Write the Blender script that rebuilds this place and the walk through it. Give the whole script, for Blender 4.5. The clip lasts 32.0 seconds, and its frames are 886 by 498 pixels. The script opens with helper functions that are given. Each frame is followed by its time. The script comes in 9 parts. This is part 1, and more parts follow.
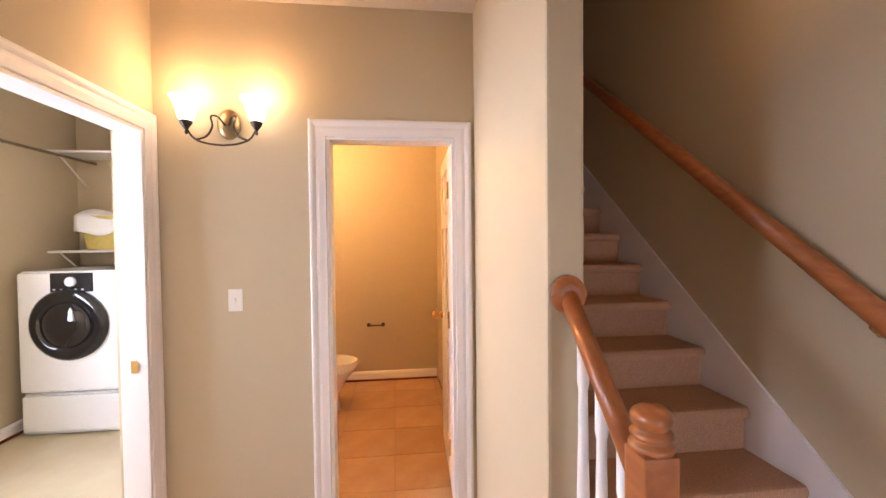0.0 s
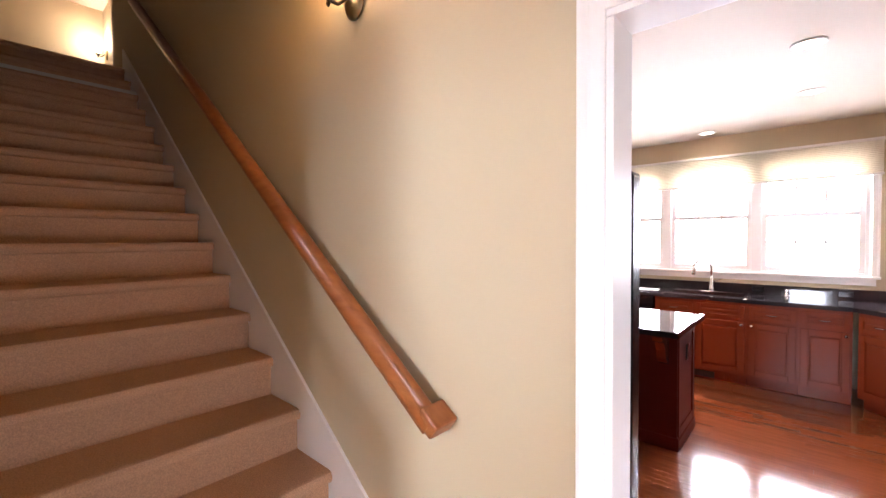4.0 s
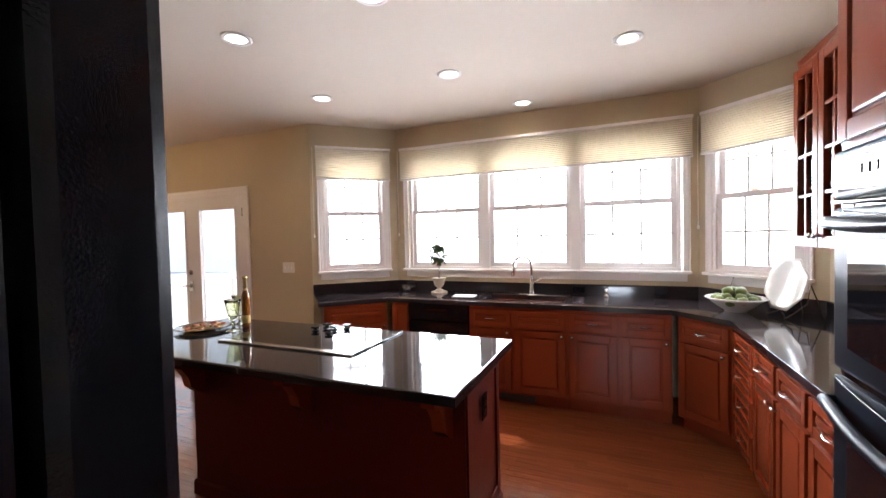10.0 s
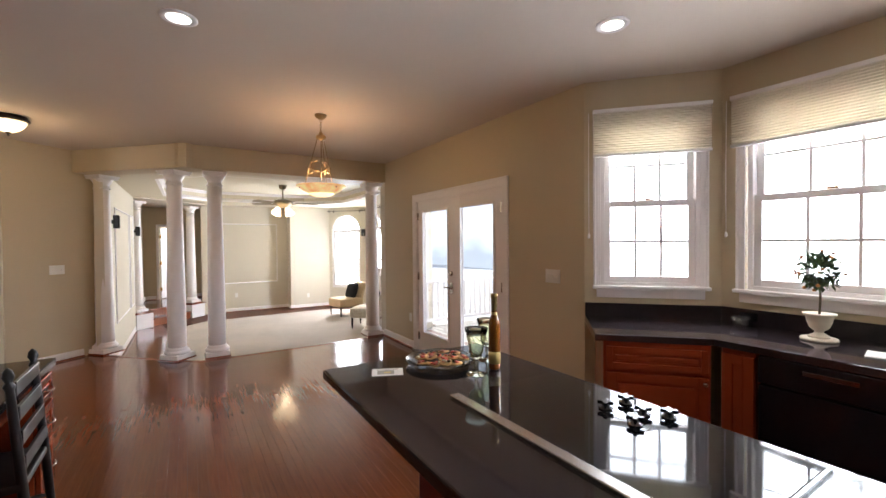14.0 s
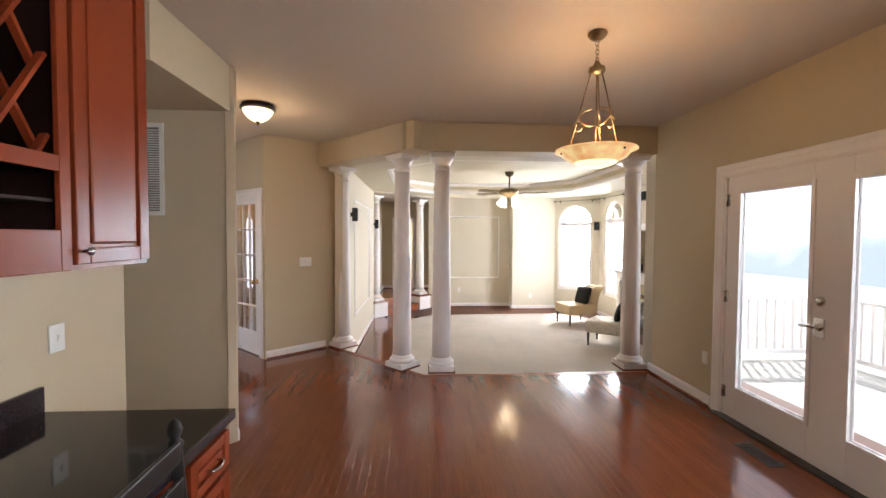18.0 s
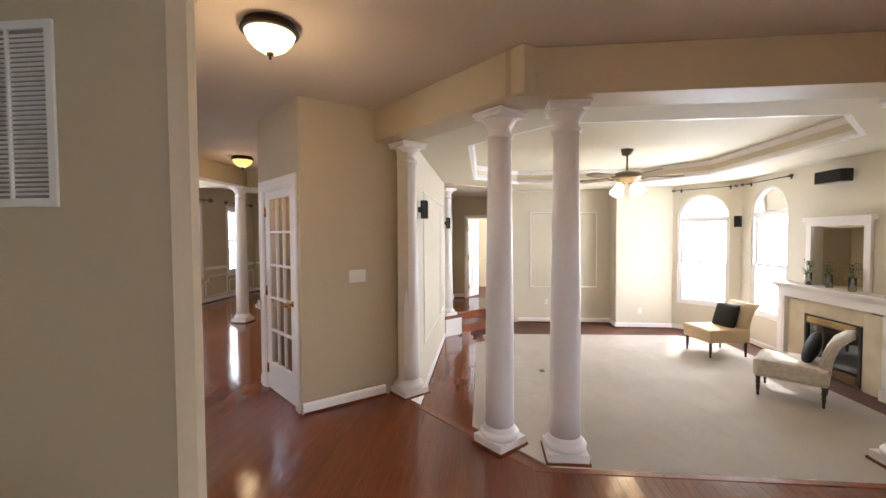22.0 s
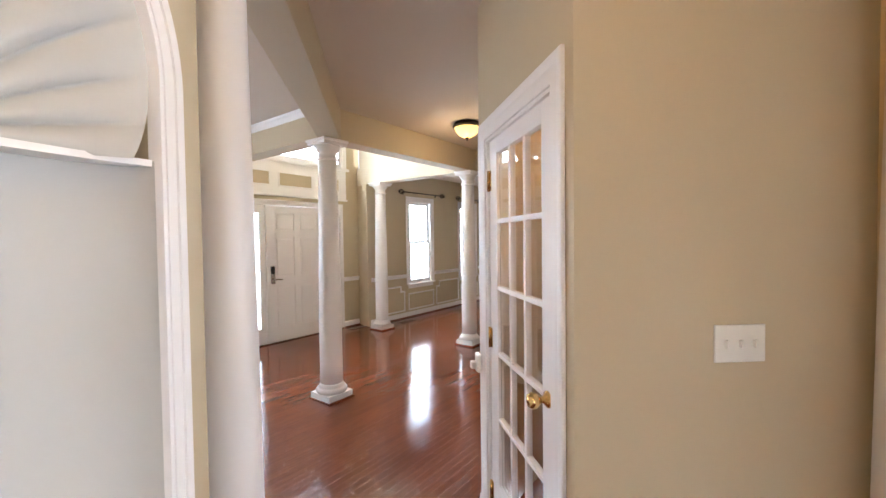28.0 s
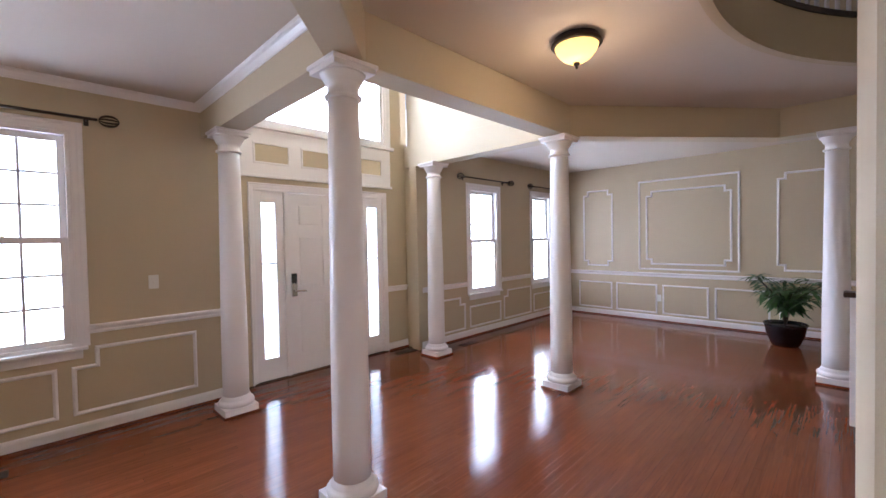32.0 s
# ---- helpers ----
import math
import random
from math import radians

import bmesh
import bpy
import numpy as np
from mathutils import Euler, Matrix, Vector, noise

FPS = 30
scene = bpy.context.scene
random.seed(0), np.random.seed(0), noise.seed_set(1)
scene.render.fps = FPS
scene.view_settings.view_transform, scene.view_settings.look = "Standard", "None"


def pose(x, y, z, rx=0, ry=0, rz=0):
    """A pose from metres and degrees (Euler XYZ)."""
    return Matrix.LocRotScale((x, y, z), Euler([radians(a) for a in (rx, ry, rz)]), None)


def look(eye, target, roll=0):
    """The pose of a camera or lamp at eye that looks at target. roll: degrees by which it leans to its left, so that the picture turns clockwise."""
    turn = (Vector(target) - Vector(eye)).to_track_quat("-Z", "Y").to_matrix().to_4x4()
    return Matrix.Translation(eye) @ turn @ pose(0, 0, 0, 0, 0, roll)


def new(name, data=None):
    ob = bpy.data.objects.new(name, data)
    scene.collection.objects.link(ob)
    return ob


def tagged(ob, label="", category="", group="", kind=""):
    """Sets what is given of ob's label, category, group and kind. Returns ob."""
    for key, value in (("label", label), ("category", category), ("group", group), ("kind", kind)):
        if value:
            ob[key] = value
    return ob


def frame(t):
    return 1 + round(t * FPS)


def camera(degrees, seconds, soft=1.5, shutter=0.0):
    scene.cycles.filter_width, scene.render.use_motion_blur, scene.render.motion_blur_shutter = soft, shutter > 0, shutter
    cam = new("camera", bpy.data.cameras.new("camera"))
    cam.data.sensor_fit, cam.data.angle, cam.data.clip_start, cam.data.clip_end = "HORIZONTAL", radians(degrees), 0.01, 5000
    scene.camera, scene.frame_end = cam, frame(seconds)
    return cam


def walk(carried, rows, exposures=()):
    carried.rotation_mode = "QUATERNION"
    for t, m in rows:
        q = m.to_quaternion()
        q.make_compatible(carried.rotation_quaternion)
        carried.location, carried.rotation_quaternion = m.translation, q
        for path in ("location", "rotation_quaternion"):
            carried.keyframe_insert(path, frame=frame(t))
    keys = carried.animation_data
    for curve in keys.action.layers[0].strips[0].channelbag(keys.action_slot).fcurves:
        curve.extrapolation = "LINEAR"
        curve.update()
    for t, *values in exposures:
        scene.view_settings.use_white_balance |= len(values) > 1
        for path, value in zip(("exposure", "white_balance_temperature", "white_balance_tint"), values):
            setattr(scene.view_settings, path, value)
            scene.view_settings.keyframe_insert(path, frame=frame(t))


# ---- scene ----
cam = camera(94.4, 32.0)
PATH = [
    (0, (0.145, -1.185, 1.502), (-1.841, -0.955, 1.45), -0.6),
    (0.5, (0.151, -1.117, 1.505), (-1.813, -0.74, 1.464), -0.5),
    (1, (0.159, -1.051, 1.512), (-1.762, -0.496, 1.462), -0.4),
    (1.5, (0.159, -0.971, 1.517), (-1.707, -0.254, 1.455), -0.5),
    (2, (0.175, -0.901, 1.519), (-1.623, -0.028, 1.45), -0.5),
    (2.5, (0.2, -0.831, 1.526), (-1.516, 0.195, 1.454), -0.6),
    (3, (0.231, -0.746, 1.535), (-1.387, 0.428, 1.463), -0.9),
    (3.5, (0.267, -0.675, 1.543), (-1.231, 0.649, 1.479), -0.7),
    (4, (0.294, -0.622, 1.532), (-1.045, 0.863, 1.486), -0.3),
    (4.5, (0.31, -0.538, 1.539), (-0.864, 1.08, 1.474), 0.1),
    (6.5, (0.335, -0.071, 1.543), (-0.418, 1.781, 1.483), -1.0),
    (7, (0.333, 0.091, 1.542), (-0.379, 1.959, 1.493), -1.3),
    (7.5, (0.349, 0.255, 1.551), (-0.349, 2.129, 1.502), -0.8),
    (8, (0.332, 0.393, 1.523), (-0.336, 2.278, 1.483), 0.0),
    (8.5, (0.308, 0.556, 1.516), (-0.365, 2.439, 1.45), 0.5),
    (9, (0.275, 0.708, 1.518), (-0.402, 2.588, 1.446), 0.2),
    (9.5, (0.241, 0.871, 1.51), (-0.467, 2.74, 1.434), -0.5),
    (10, (0.194, 1.035, 1.496), (-0.59, 2.874, 1.436), -1.3),
    (10.5, (0.14, 1.157, 1.484), (-0.724, 2.96, 1.461), -1.2),
    (11, (0.068, 1.287, 1.476), (-0.883, 3.047, 1.464), -0.6),
    (11.5, (0.0, 1.398, 1.496), (-1.059, 3.094, 1.455), -0.1),
    (12, (-0.099, 1.51, 1.488), (-1.257, 3.139, 1.42), 0.2),
    (12.5, (-0.219, 1.625, 1.489), (-1.523, 3.139, 1.391), -0.2),
    (13, (-0.331, 1.724, 1.498), (-1.791, 3.088, 1.409), -1.1),
    (13.5, (-0.507, 1.818, 1.493), (-2.092, 3.037, 1.434), -1.0),
    (14, (-0.687, 1.887, 1.497), (-2.384, 2.946, 1.461), -0.5),
    (14.5, (-0.855, 1.93, 1.496), (-2.656, 2.801, 1.483), 0.1),
    (15, (-1.052, 1.966, 1.498), (-2.939, 2.629, 1.477), 0.2),
    (15.5, (-1.22, 1.989, 1.489), (-3.162, 2.463, 1.46), -0.5),
    (17.5, (-2.061, 2.004, 1.54), (-4.057, 2.117, 1.473), -0.5),
    (18, (-2.29, 1.958, 1.534), (-4.286, 2.073, 1.467), 0.3),
    (18.5, (-2.502, 1.929, 1.537), (-4.5, 2.008, 1.487), 0.4),
    (19, (-2.712, 1.913, 1.538), (-4.712, 1.927, 1.498), -0.5),
    (19.5, (-2.919, 1.879, 1.558), (-4.918, 1.835, 1.516), -1.1),
    (20, (-3.149, 1.818, 1.555), (-5.146, 1.737, 1.506), -1.2),
    (20.5, (-3.364, 1.77, 1.559), (-5.36, 1.661, 1.512), -0.8),
    (21, (-3.583, 1.719, 1.565), (-5.578, 1.581, 1.509), -0.6),
    (21.5, (-3.801, 1.686, 1.565), (-5.793, 1.513, 1.501), -0.5),
    (22, (-4.009, 1.639, 1.558), (-5.998, 1.445, 1.489), -0.3),
    (22.5, (-4.216, 1.579, 1.558), (-6.202, 1.351, 1.499), -0.3),
    (23, (-4.437, 1.522, 1.566), (-6.416, 1.238, 1.508), -0.5),
    (23.5, (-4.624, 1.474, 1.574), (-6.588, 1.1, 1.527), -0.8),
    (24, (-4.808, 1.398, 1.577), (-6.755, 0.942, 1.532), -0.6),
    (24.5, (-4.997, 1.319, 1.569), (-6.919, 0.77, 1.513), -0.5),
    (25, (-5.184, 1.227, 1.566), (-7.071, 0.569, 1.491), -0.6),
    (25.5, (-5.374, 1.134, 1.552), (-7.218, 0.364, 1.467), -0.6),
    (27.5, (-6.019, 0.669, 1.514), (-7.667, -0.464, 1.477), -0.8),
    (28, (-6.173, 0.509, 1.514), (-7.768, -0.696, 1.46), -0.7),
    (28.5, (-6.311, 0.365, 1.512), (-7.852, -0.908, 1.452), -0.8),
    (29, (-6.468, 0.213, 1.509), (-7.953, -1.125, 1.439), -1.3),
    (29.5, (-6.612, 0.072, 1.516), (-8.048, -1.318, 1.452), -1.5),
    (30, (-6.758, -0.097, 1.511), (-8.175, -1.508, 1.454), -1.1),
    (30.5, (-6.907, -0.264, 1.512), (-8.305, -1.694, 1.459), -0.7),
    (31, (-7.04, -0.423, 1.497), (-8.428, -1.862, 1.444), -1.0),
    (31.5, (-7.212, -0.542, 1.487), (-8.601, -1.981, 1.446), -1.3),
    (32, (-7.369, -0.704, 1.475), (-8.792, -2.108, 1.428), -1.1),
]
walk(cam, [(t, look(eye, target, roll)) for t, eye, target, roll in PATH], [(0, 0.77, 5950, 22), (1, 0.75, 6000, 23), (2, 0.78, 6050, 23), (3.5, 1.22, 6150, 21), (4.5, 1.27, 6150, 19), (7, 0.5, 5900, 12), (9, 0.65, 6050, 12), (11, 0.12, 6050, 12), (13, 0.0, 6000, 11), (15, 0.12, 6050, 11), (18, 0.18, 6000, 10), (22, 0.1, 6000, 11), (25, 0.42, 5900, 9), (28, 0.78, 5700, 7), (29, 0.66, 5650, 10), (30, 0.48, 5820, 19), (31, 0.52, 5500, 17), (32, 0.48, 5380, 16)])

# world, sun and window light
world = bpy.data.worlds.new("world")
scene.world = world
world.use_nodes = True
wn = world.node_tree.nodes
sky = wn.new("ShaderNodeTexSky")
sky.sky_type = "NISHITA"
sky.sun_disc = False
sky.sun_elevation = radians(38)
sky.sun_rotation = radians(301)
wn["Background"].inputs[1].default_value = 0.15
world.node_tree.links.new(sky.outputs[0], wn["Background"].inputs[0])
sun = new("sun", bpy.data.lights.new("sun", "SUN"))
sun.data.energy, sun.data.angle, sun.data.color = 5.0, radians(0.5), (1.0, 0.95, 0.86)
sun.matrix_world = look((-20.5, 11.6, 11.6), (-9.5, 5.0, 0.0))


def window_light(x, y, z, w, h, yaw, power, colour=(0.94, 0.96, 0.98)):
    """Area lamp for sky light in a window opening and for added fill; yaw 0 shines along -y."""
    d = bpy.data.lights.new("window_light", "AREA")
    d.shape, d.size, d.size_y, d.energy, d.color = "RECTANGLE", w, h, power, colour
    ob = new("window_light", d)
    ob.matrix_world = pose(x, y, z, 0, 0, yaw) @ pose(0, 0, 0, -90, 0, 0)
    return ob


def bulb(x, y, z, power, size=0.05, colour=(1.0, 0.72, 0.42)):
    d = bpy.data.lights.new("bulb", "POINT")
    d.energy, d.color, d.shadow_soft_size = power, colour, size
    ob = new("bulb", d)
    ob.location = (x, y, z)
    return ob


def downlight(x, y, z, power, colour=(1.0, 0.86, 0.68)):
    d = bpy.data.lights.new("downlight", "SPOT")
    d.energy, d.color, d.spot_size, d.spot_blend, d.shadow_soft_size = power, colour, radians(120), 0.6, 0.05
    ob = new("downlight", d)
    ob.location = (x, y, z)
    return ob


# lights at the openings, plus added lamps noted below
bay_light = window_light(-0.65, 5.42, 1.70, 3.0, 1.1, 0, 150)
bay_light.data.spread = radians(130)
window_light(-2.62, 5.02, 1.83, 0.9, 1.6, 45, 50)
window_light(1.30, 5.02, 1.83, 0.9, 1.6, -45, 50)
window_light(-12.42, 5.98, 1.0, 1.2, 2.6, 45, 225)
window_light(-11.13, 6.5, 1.0, 1.2, 2.6, 0, 225)
window_light(-9.8, -5.32, 3.5, 2.0, 2.0, 180, 205, (0.86, 0.93, 1.0))
window_light(-9.8, -5.32, 1.0, 2.0, 2.0, 180, 60, (0.86, 0.93, 1.0))
for wx in (-14.14, -12.42):
    window_light(wx, -5.08, 1.45, 1.1, 2.0, 180, 105, (0.86, 0.93, 1.0))
window_light(-7.2, -5.3, 1.55, 1.6, 2.3, 180, 130, (0.86, 0.93, 1.0))
# added fill from the east for the stairs; no window is known there
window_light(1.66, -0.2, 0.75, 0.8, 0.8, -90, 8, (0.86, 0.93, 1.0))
# added fill for the stair hall from a made-up, unseen south window
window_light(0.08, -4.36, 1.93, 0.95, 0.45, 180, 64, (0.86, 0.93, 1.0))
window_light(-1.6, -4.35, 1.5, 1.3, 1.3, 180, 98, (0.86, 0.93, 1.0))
# added lamp to brighten the far room; no window is built here
window_light(-15.2, 3.3, 1.5, 1.6, 1.8, 0, 110)
# added lamp beyond the deck, standing in for sky light through the patio doors
skylit = window_light(-3.2, 9.5, 3.1, 6.0, 2.6, 0, 480)
skylit.matrix_world = look((-3.2, 9.5, 3.1), (-5.6, 2.0, 0.8))
# materials


def material(name, colour, rough=0.5, metal=0.0, grain=(), bump=0.0, bump_scale=60.0, vary=0.0, spec=0.5, coat=0.0, stretch=(1, 1, 1), obj_vary=0.0, island=0.0):
    """A surface: base colour, large stains (vary), fine noise relief (bump), a second tone (grain: colour, scale, amount)."""
    m = bpy.data.materials.new(name)
    m.use_nodes = True
    t = m.node_tree
    n, l = t.nodes, t.links
    b = n["Principled BSDF"]
    b.inputs["Roughness"].default_value = rough
    b.inputs["Metallic"].default_value = metal
    b.inputs["Specular IOR Level"].default_value = spec
    b.inputs["Coat Weight"].default_value = coat
    b.inputs["Coat Roughness"].default_value = 0.08
    co = n.new("ShaderNodeTexCoord")
    mp = n.new("ShaderNodeMapping")
    mp.inputs["Scale"].default_value = stretch
    l.new(co.outputs["Object"], mp.inputs["Vector"])
    out = None
    rgb = n.new("ShaderNodeRGB")
    rgb.outputs[0].default_value = (*colour, 1)
    out = rgb.outputs[0]

    def mix(a, colour_b, fac):
        x = n.new("ShaderNodeMix")
        x.data_type = "RGBA"
        l.new(fac, x.inputs["Factor"])
        l.new(a, x.inputs[6])
        x.inputs[7].default_value = (*colour_b, 1)
        return x.outputs[2]

    def tex(scale, detail=4.0, low=0.35, high=0.7, amount=1.0):
        x = n.new("ShaderNodeTexNoise")
        x.inputs["Scale"].default_value, x.inputs["Detail"].default_value = scale, detail
        l.new(mp.outputs[0], x.inputs["Vector"])
        r = n.new("ShaderNodeMapRange")
        r.inputs[1].default_value, r.inputs[2].default_value = low, high
        r.inputs[3].default_value, r.inputs[4].default_value = 0.0, amount
        l.new(x.outputs[0], r.inputs[0])
        return r.outputs[0], x.outputs[0]

    if grain:
        f, _ = tex(grain[1], 6.0, 0.35, 0.7, grain[2])
        out = mix(out, grain[0], f)
    if vary:
        f, _ = tex(1.3, 3.0, 0.3, 0.75, vary)
        out = mix(out, tuple(c * 0.72 for c in colour), f)
    for kind, amount in (("o", obj_vary), ("i", island)):
        if amount:
            if kind == "o":
                src = n.new("ShaderNodeObjectInfo").outputs["Random"]
            else:
                src = n.new("ShaderNodeNewGeometry").outputs["Random Per Island"]
            r = n.new("ShaderNodeMapRange")
            r.inputs[3].default_value, r.inputs[4].default_value = 1.0 - amount, 1.0 + amount
            l.new(src, r.inputs[0])
            h = n.new("ShaderNodeHueSaturation")
            l.new(r.outputs[0], h.inputs["Value"])
            l.new(out, h.inputs["Color"])
            out = h.outputs[0]
    l.new(out, b.inputs["Base Color"])
    if bump:
        _, raw = tex(bump_scale, 5.0)
        bp = n.new("ShaderNodeBump")
        bp.inputs["Strength"].default_value, bp.inputs["Distance"].default_value = bump, 0.004
        l.new(raw, bp.inputs["Height"])
        l.new(bp.outputs[0], b.inputs["Normal"])
    f, _ = tex(7.0, 4.0, 0.2, 0.8, 0.05)
    ad = n.new("ShaderNodeMath")
    ad.inputs[1].default_value = max(0.02, rough - 0.025)
    l.new(f, ad.inputs[0])
    l.new(ad.outputs[0], b.inputs["Roughness"])
    return m


def glow(name, colour, strength):
    m = bpy.data.materials.new(name)
    m.use_nodes = True
    b = m.node_tree.nodes["Principled BSDF"]
    b.inputs["Base Color"].default_value = (*colour, 1)
    b.inputs["Emission Color"].default_value = (*colour, 1)
    b.inputs["Emission Strength"].default_value = strength
    b.inputs["Roughness"].default_value = 0.4
    return m


def glassy(name, colour=(1, 1, 1), rough=0.0):
    m = bpy.data.materials.new(name)
    m.use_nodes = True
    b = m.node_tree.nodes["Principled BSDF"]
    b.inputs["Base Color"].default_value = (*colour, 1)
    b.inputs["Transmission Weight"].default_value = 1.0
    b.inputs["Roughness"].default_value = rough
    b.inputs["IOR"].default_value = 1.45
    return m


def thin_glass(name, colour):
    """Blown glass a millimetre thick: it hardly bends what lies behind it."""
    m = glassy(name, colour, 0.02)
    m.node_tree.nodes["Principled BSDF"].inputs["IOR"].default_value = 1.12
    return m


WALL = material("wall_paint", (0.545, 0.447, 0.298), 0.55, bump=0.12, bump_scale=220, vary=0.08, spec=0.35)
CEIL = material("ceiling_paint", (0.61, 0.53, 0.445), 0.8, bump=0.1, bump_scale=180, vary=0.05, spec=0.2)
WALL_CREAM = material("pale_cream_wall_paint", (0.66, 0.595, 0.475), 0.55, bump=0.12, bump_scale=220, vary=0.08, spec=0.35)
CEIL_CREAM = material("cream_ceiling_paint", (0.64, 0.575, 0.44), 0.8, bump=0.1, bump_scale=180, vary=0.05, spec=0.2)
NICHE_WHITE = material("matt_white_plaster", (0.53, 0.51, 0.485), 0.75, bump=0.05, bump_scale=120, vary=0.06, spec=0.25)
TRIM = material("white_trim_paint", (0.83, 0.79, 0.775), 0.32, vary=0.05)
CHERRY = material("cherry_cabinet_wood", (0.205, 0.036, 0.0115), 0.25, grain=((0.165, 0.028, 0.009), 9.0, 0.12), vary=0.06, spec=0.25, stretch=(3, 3, 0.25), obj_vary=0.06)
OAK_RAIL = material("stained_rail_wood", (0.36, 0.12, 0.035), 0.3, grain=((0.2, 0.055, 0.015), 8.0, 0.6), bump=0.05, bump_scale=40, stretch=(1, 5, 5))
PLANK = material("oak_floor_strip", (0.19, 0.05, 0.0175), 0.12, grain=((0.105, 0.026, 0.010), 5.0, 0.6), bump=0.03, bump_scale=14, stretch=(0.8, 14, 14), obj_vary=0.09)
PLANK_FAR = material("oak_floor_strips", (0.19, 0.05, 0.0175), 0.12, grain=((0.105, 0.026, 0.010), 5.0, 0.6), bump=0.03, bump_scale=14, stretch=(0.8, 14, 14), island=0.10)
UNDER = material("floor_joint_dark", (0.09, 0.03, 0.014), 0.6)
STONE = material("dark_countertop", (0.017, 0.012, 0.0135), 0.07, grain=((0.042, 0.034, 0.035), 190.0, 0.45), vary=0.2, spec=0.45)
BLACK = material("black_appliance", (0.008, 0.008, 0.010), 0.12, spec=0.6, vary=0.1)
FRIDGE = material("black_textured_steel", (0.005, 0.0055, 0.008), 0.24, spec=0.22, bump=0.12, bump_scale=260)
BLACKGLASS = material("black_glass", (0.006, 0.006, 0.008), 0.03, spec=0.7)
CARPET = material("cream_carpet", (0.53, 0.475, 0.42), 0.95, grain=((0.46, 0.40, 0.34), 420.0, 0.7), bump=0.8, bump_scale=500, vary=0.55, spec=0.1)
_n, _l = CARPET.node_tree.nodes, CARPET.node_tree.links
_co, _no, _bp = _n.new("ShaderNodeTexCoord"), _n.new("ShaderNodeTexNoise"), _n.new("ShaderNodeBump")
_no.inputs["Scale"].default_value, _no.inputs["Detail"].default_value = 3.2, 3.0
_bp.inputs["Strength"].default_value, _bp.inputs["Distance"].default_value = 0.5, 0.05
_l.new(_co.outputs["Object"], _no.inputs["Vector"])
_l.new(_no.outputs[0], _bp.inputs["Height"])
_l.new(_bp.outputs[0], [q for q in _n if q.type == "BUMP" and q != _bp][0].inputs["Normal"])
STAIR_CARPET = material("brown_stair_carpet", (0.64, 0.375, 0.225), 0.95, grain=((0.34, 0.19, 0.12), 220.0, 0.8), bump=0.9, bump_scale=400, vary=0.25, spec=0.1)
TILE = material("terracotta_tile", (0.50, 0.28, 0.13), 0.35, grain=((0.62, 0.40, 0.22), 6.0, 0.6), vary=0.35, obj_vary=0.1)
GROUT = material("tile_grout", (0.40, 0.28, 0.18), 0.9)
PORCELAIN = material("white_porcelain", (0.82, 0.80, 0.76), 0.08, coat=0.4)
ENAMEL = material("white_enamel", (0.80, 0.81, 0.83), 0.2)
CHROME = material("brushed_nickel", (0.62, 0.60, 0.57), 0.25, metal=1.0)
BRASS = material("polished_brass", (0.75, 0.52, 0.22), 0.2, metal=1.0)
BRONZE = material("dark_bronze", (0.06, 0.045, 0.035), 0.4, metal=0.7)
ANTIQUE = material("antique_brass", (0.33, 0.24, 0.13), 0.35, metal=0.9)
PLASTIC = material("white_plastic", (0.78, 0.76, 0.71), 0.35)
GLASS = glassy("window_glass")

# building helpers


def V(*a):
    return Vector(a)


def box(bm, x0, x1, y0, y1, z0, z1, m=None, bevel=0.0):
    """A box in bm, moved by m, with its edges rounded by bevel."""
    x0, x1 = min(x0, x1), max(x0, x1)
    y0, y1 = min(y0, y1), max(y0, y1)
    z0, z1 = min(z0, z1), max(z0, z1)
    vs = [bm.verts.new(p) for p in ((x0, y0, z0), (x1, y0, z0), (x1, y1, z0), (x0, y1, z0), (x0, y0, z1), (x1, y0, z1), (x1, y1, z1), (x0, y1, z1))]
    fs = [bm.faces.new([vs[i] for i in f]) for f in ((3, 2, 1, 0), (4, 5, 6, 7), (0, 1, 5, 4), (1, 2, 6, 5), (2, 3, 7, 6), (3, 0, 4, 7))]
    geom = vs
    if bevel:
        es = list({e for f in fs for e in f.edges})
        r = bmesh.ops.bevel(bm, geom=es, offset=bevel, segments=2, affect="EDGES", profile=0.6)
        geom = list({v for f in r["faces"] for v in f.verts})
    if m is not None:
        bmesh.ops.transform(bm, matrix=m, verts=geom)
    return geom


def lathe(bm, profile, m=None, seg=24, smooth=True):
    """A turned solid: profile is (radius, height) from bottom to top."""
    rings = []
    for r, z in profile:
        rings.append([bm.verts.new((r * math.cos(a), r * math.sin(a), z)) for a in (2 * math.pi * i / seg for i in range(seg))])
    for a, b in zip(rings, rings[1:]):
        for i in range(seg):
            f = bm.faces.new((a[i], a[(i + 1) % seg], b[(i + 1) % seg], b[i]))
            f.smooth = smooth
    for ring, flip in ((rings[0], True), (rings[-1], False)):
        if (ring[0].co - ring[seg // 2].co).length > 1e-4:
            bm.faces.new(list(reversed(ring)) if flip else ring)
    vs = [v for r in rings for v in r]
    if m is not None:
        bmesh.ops.transform(bm, matrix=m, verts=vs)
    return vs


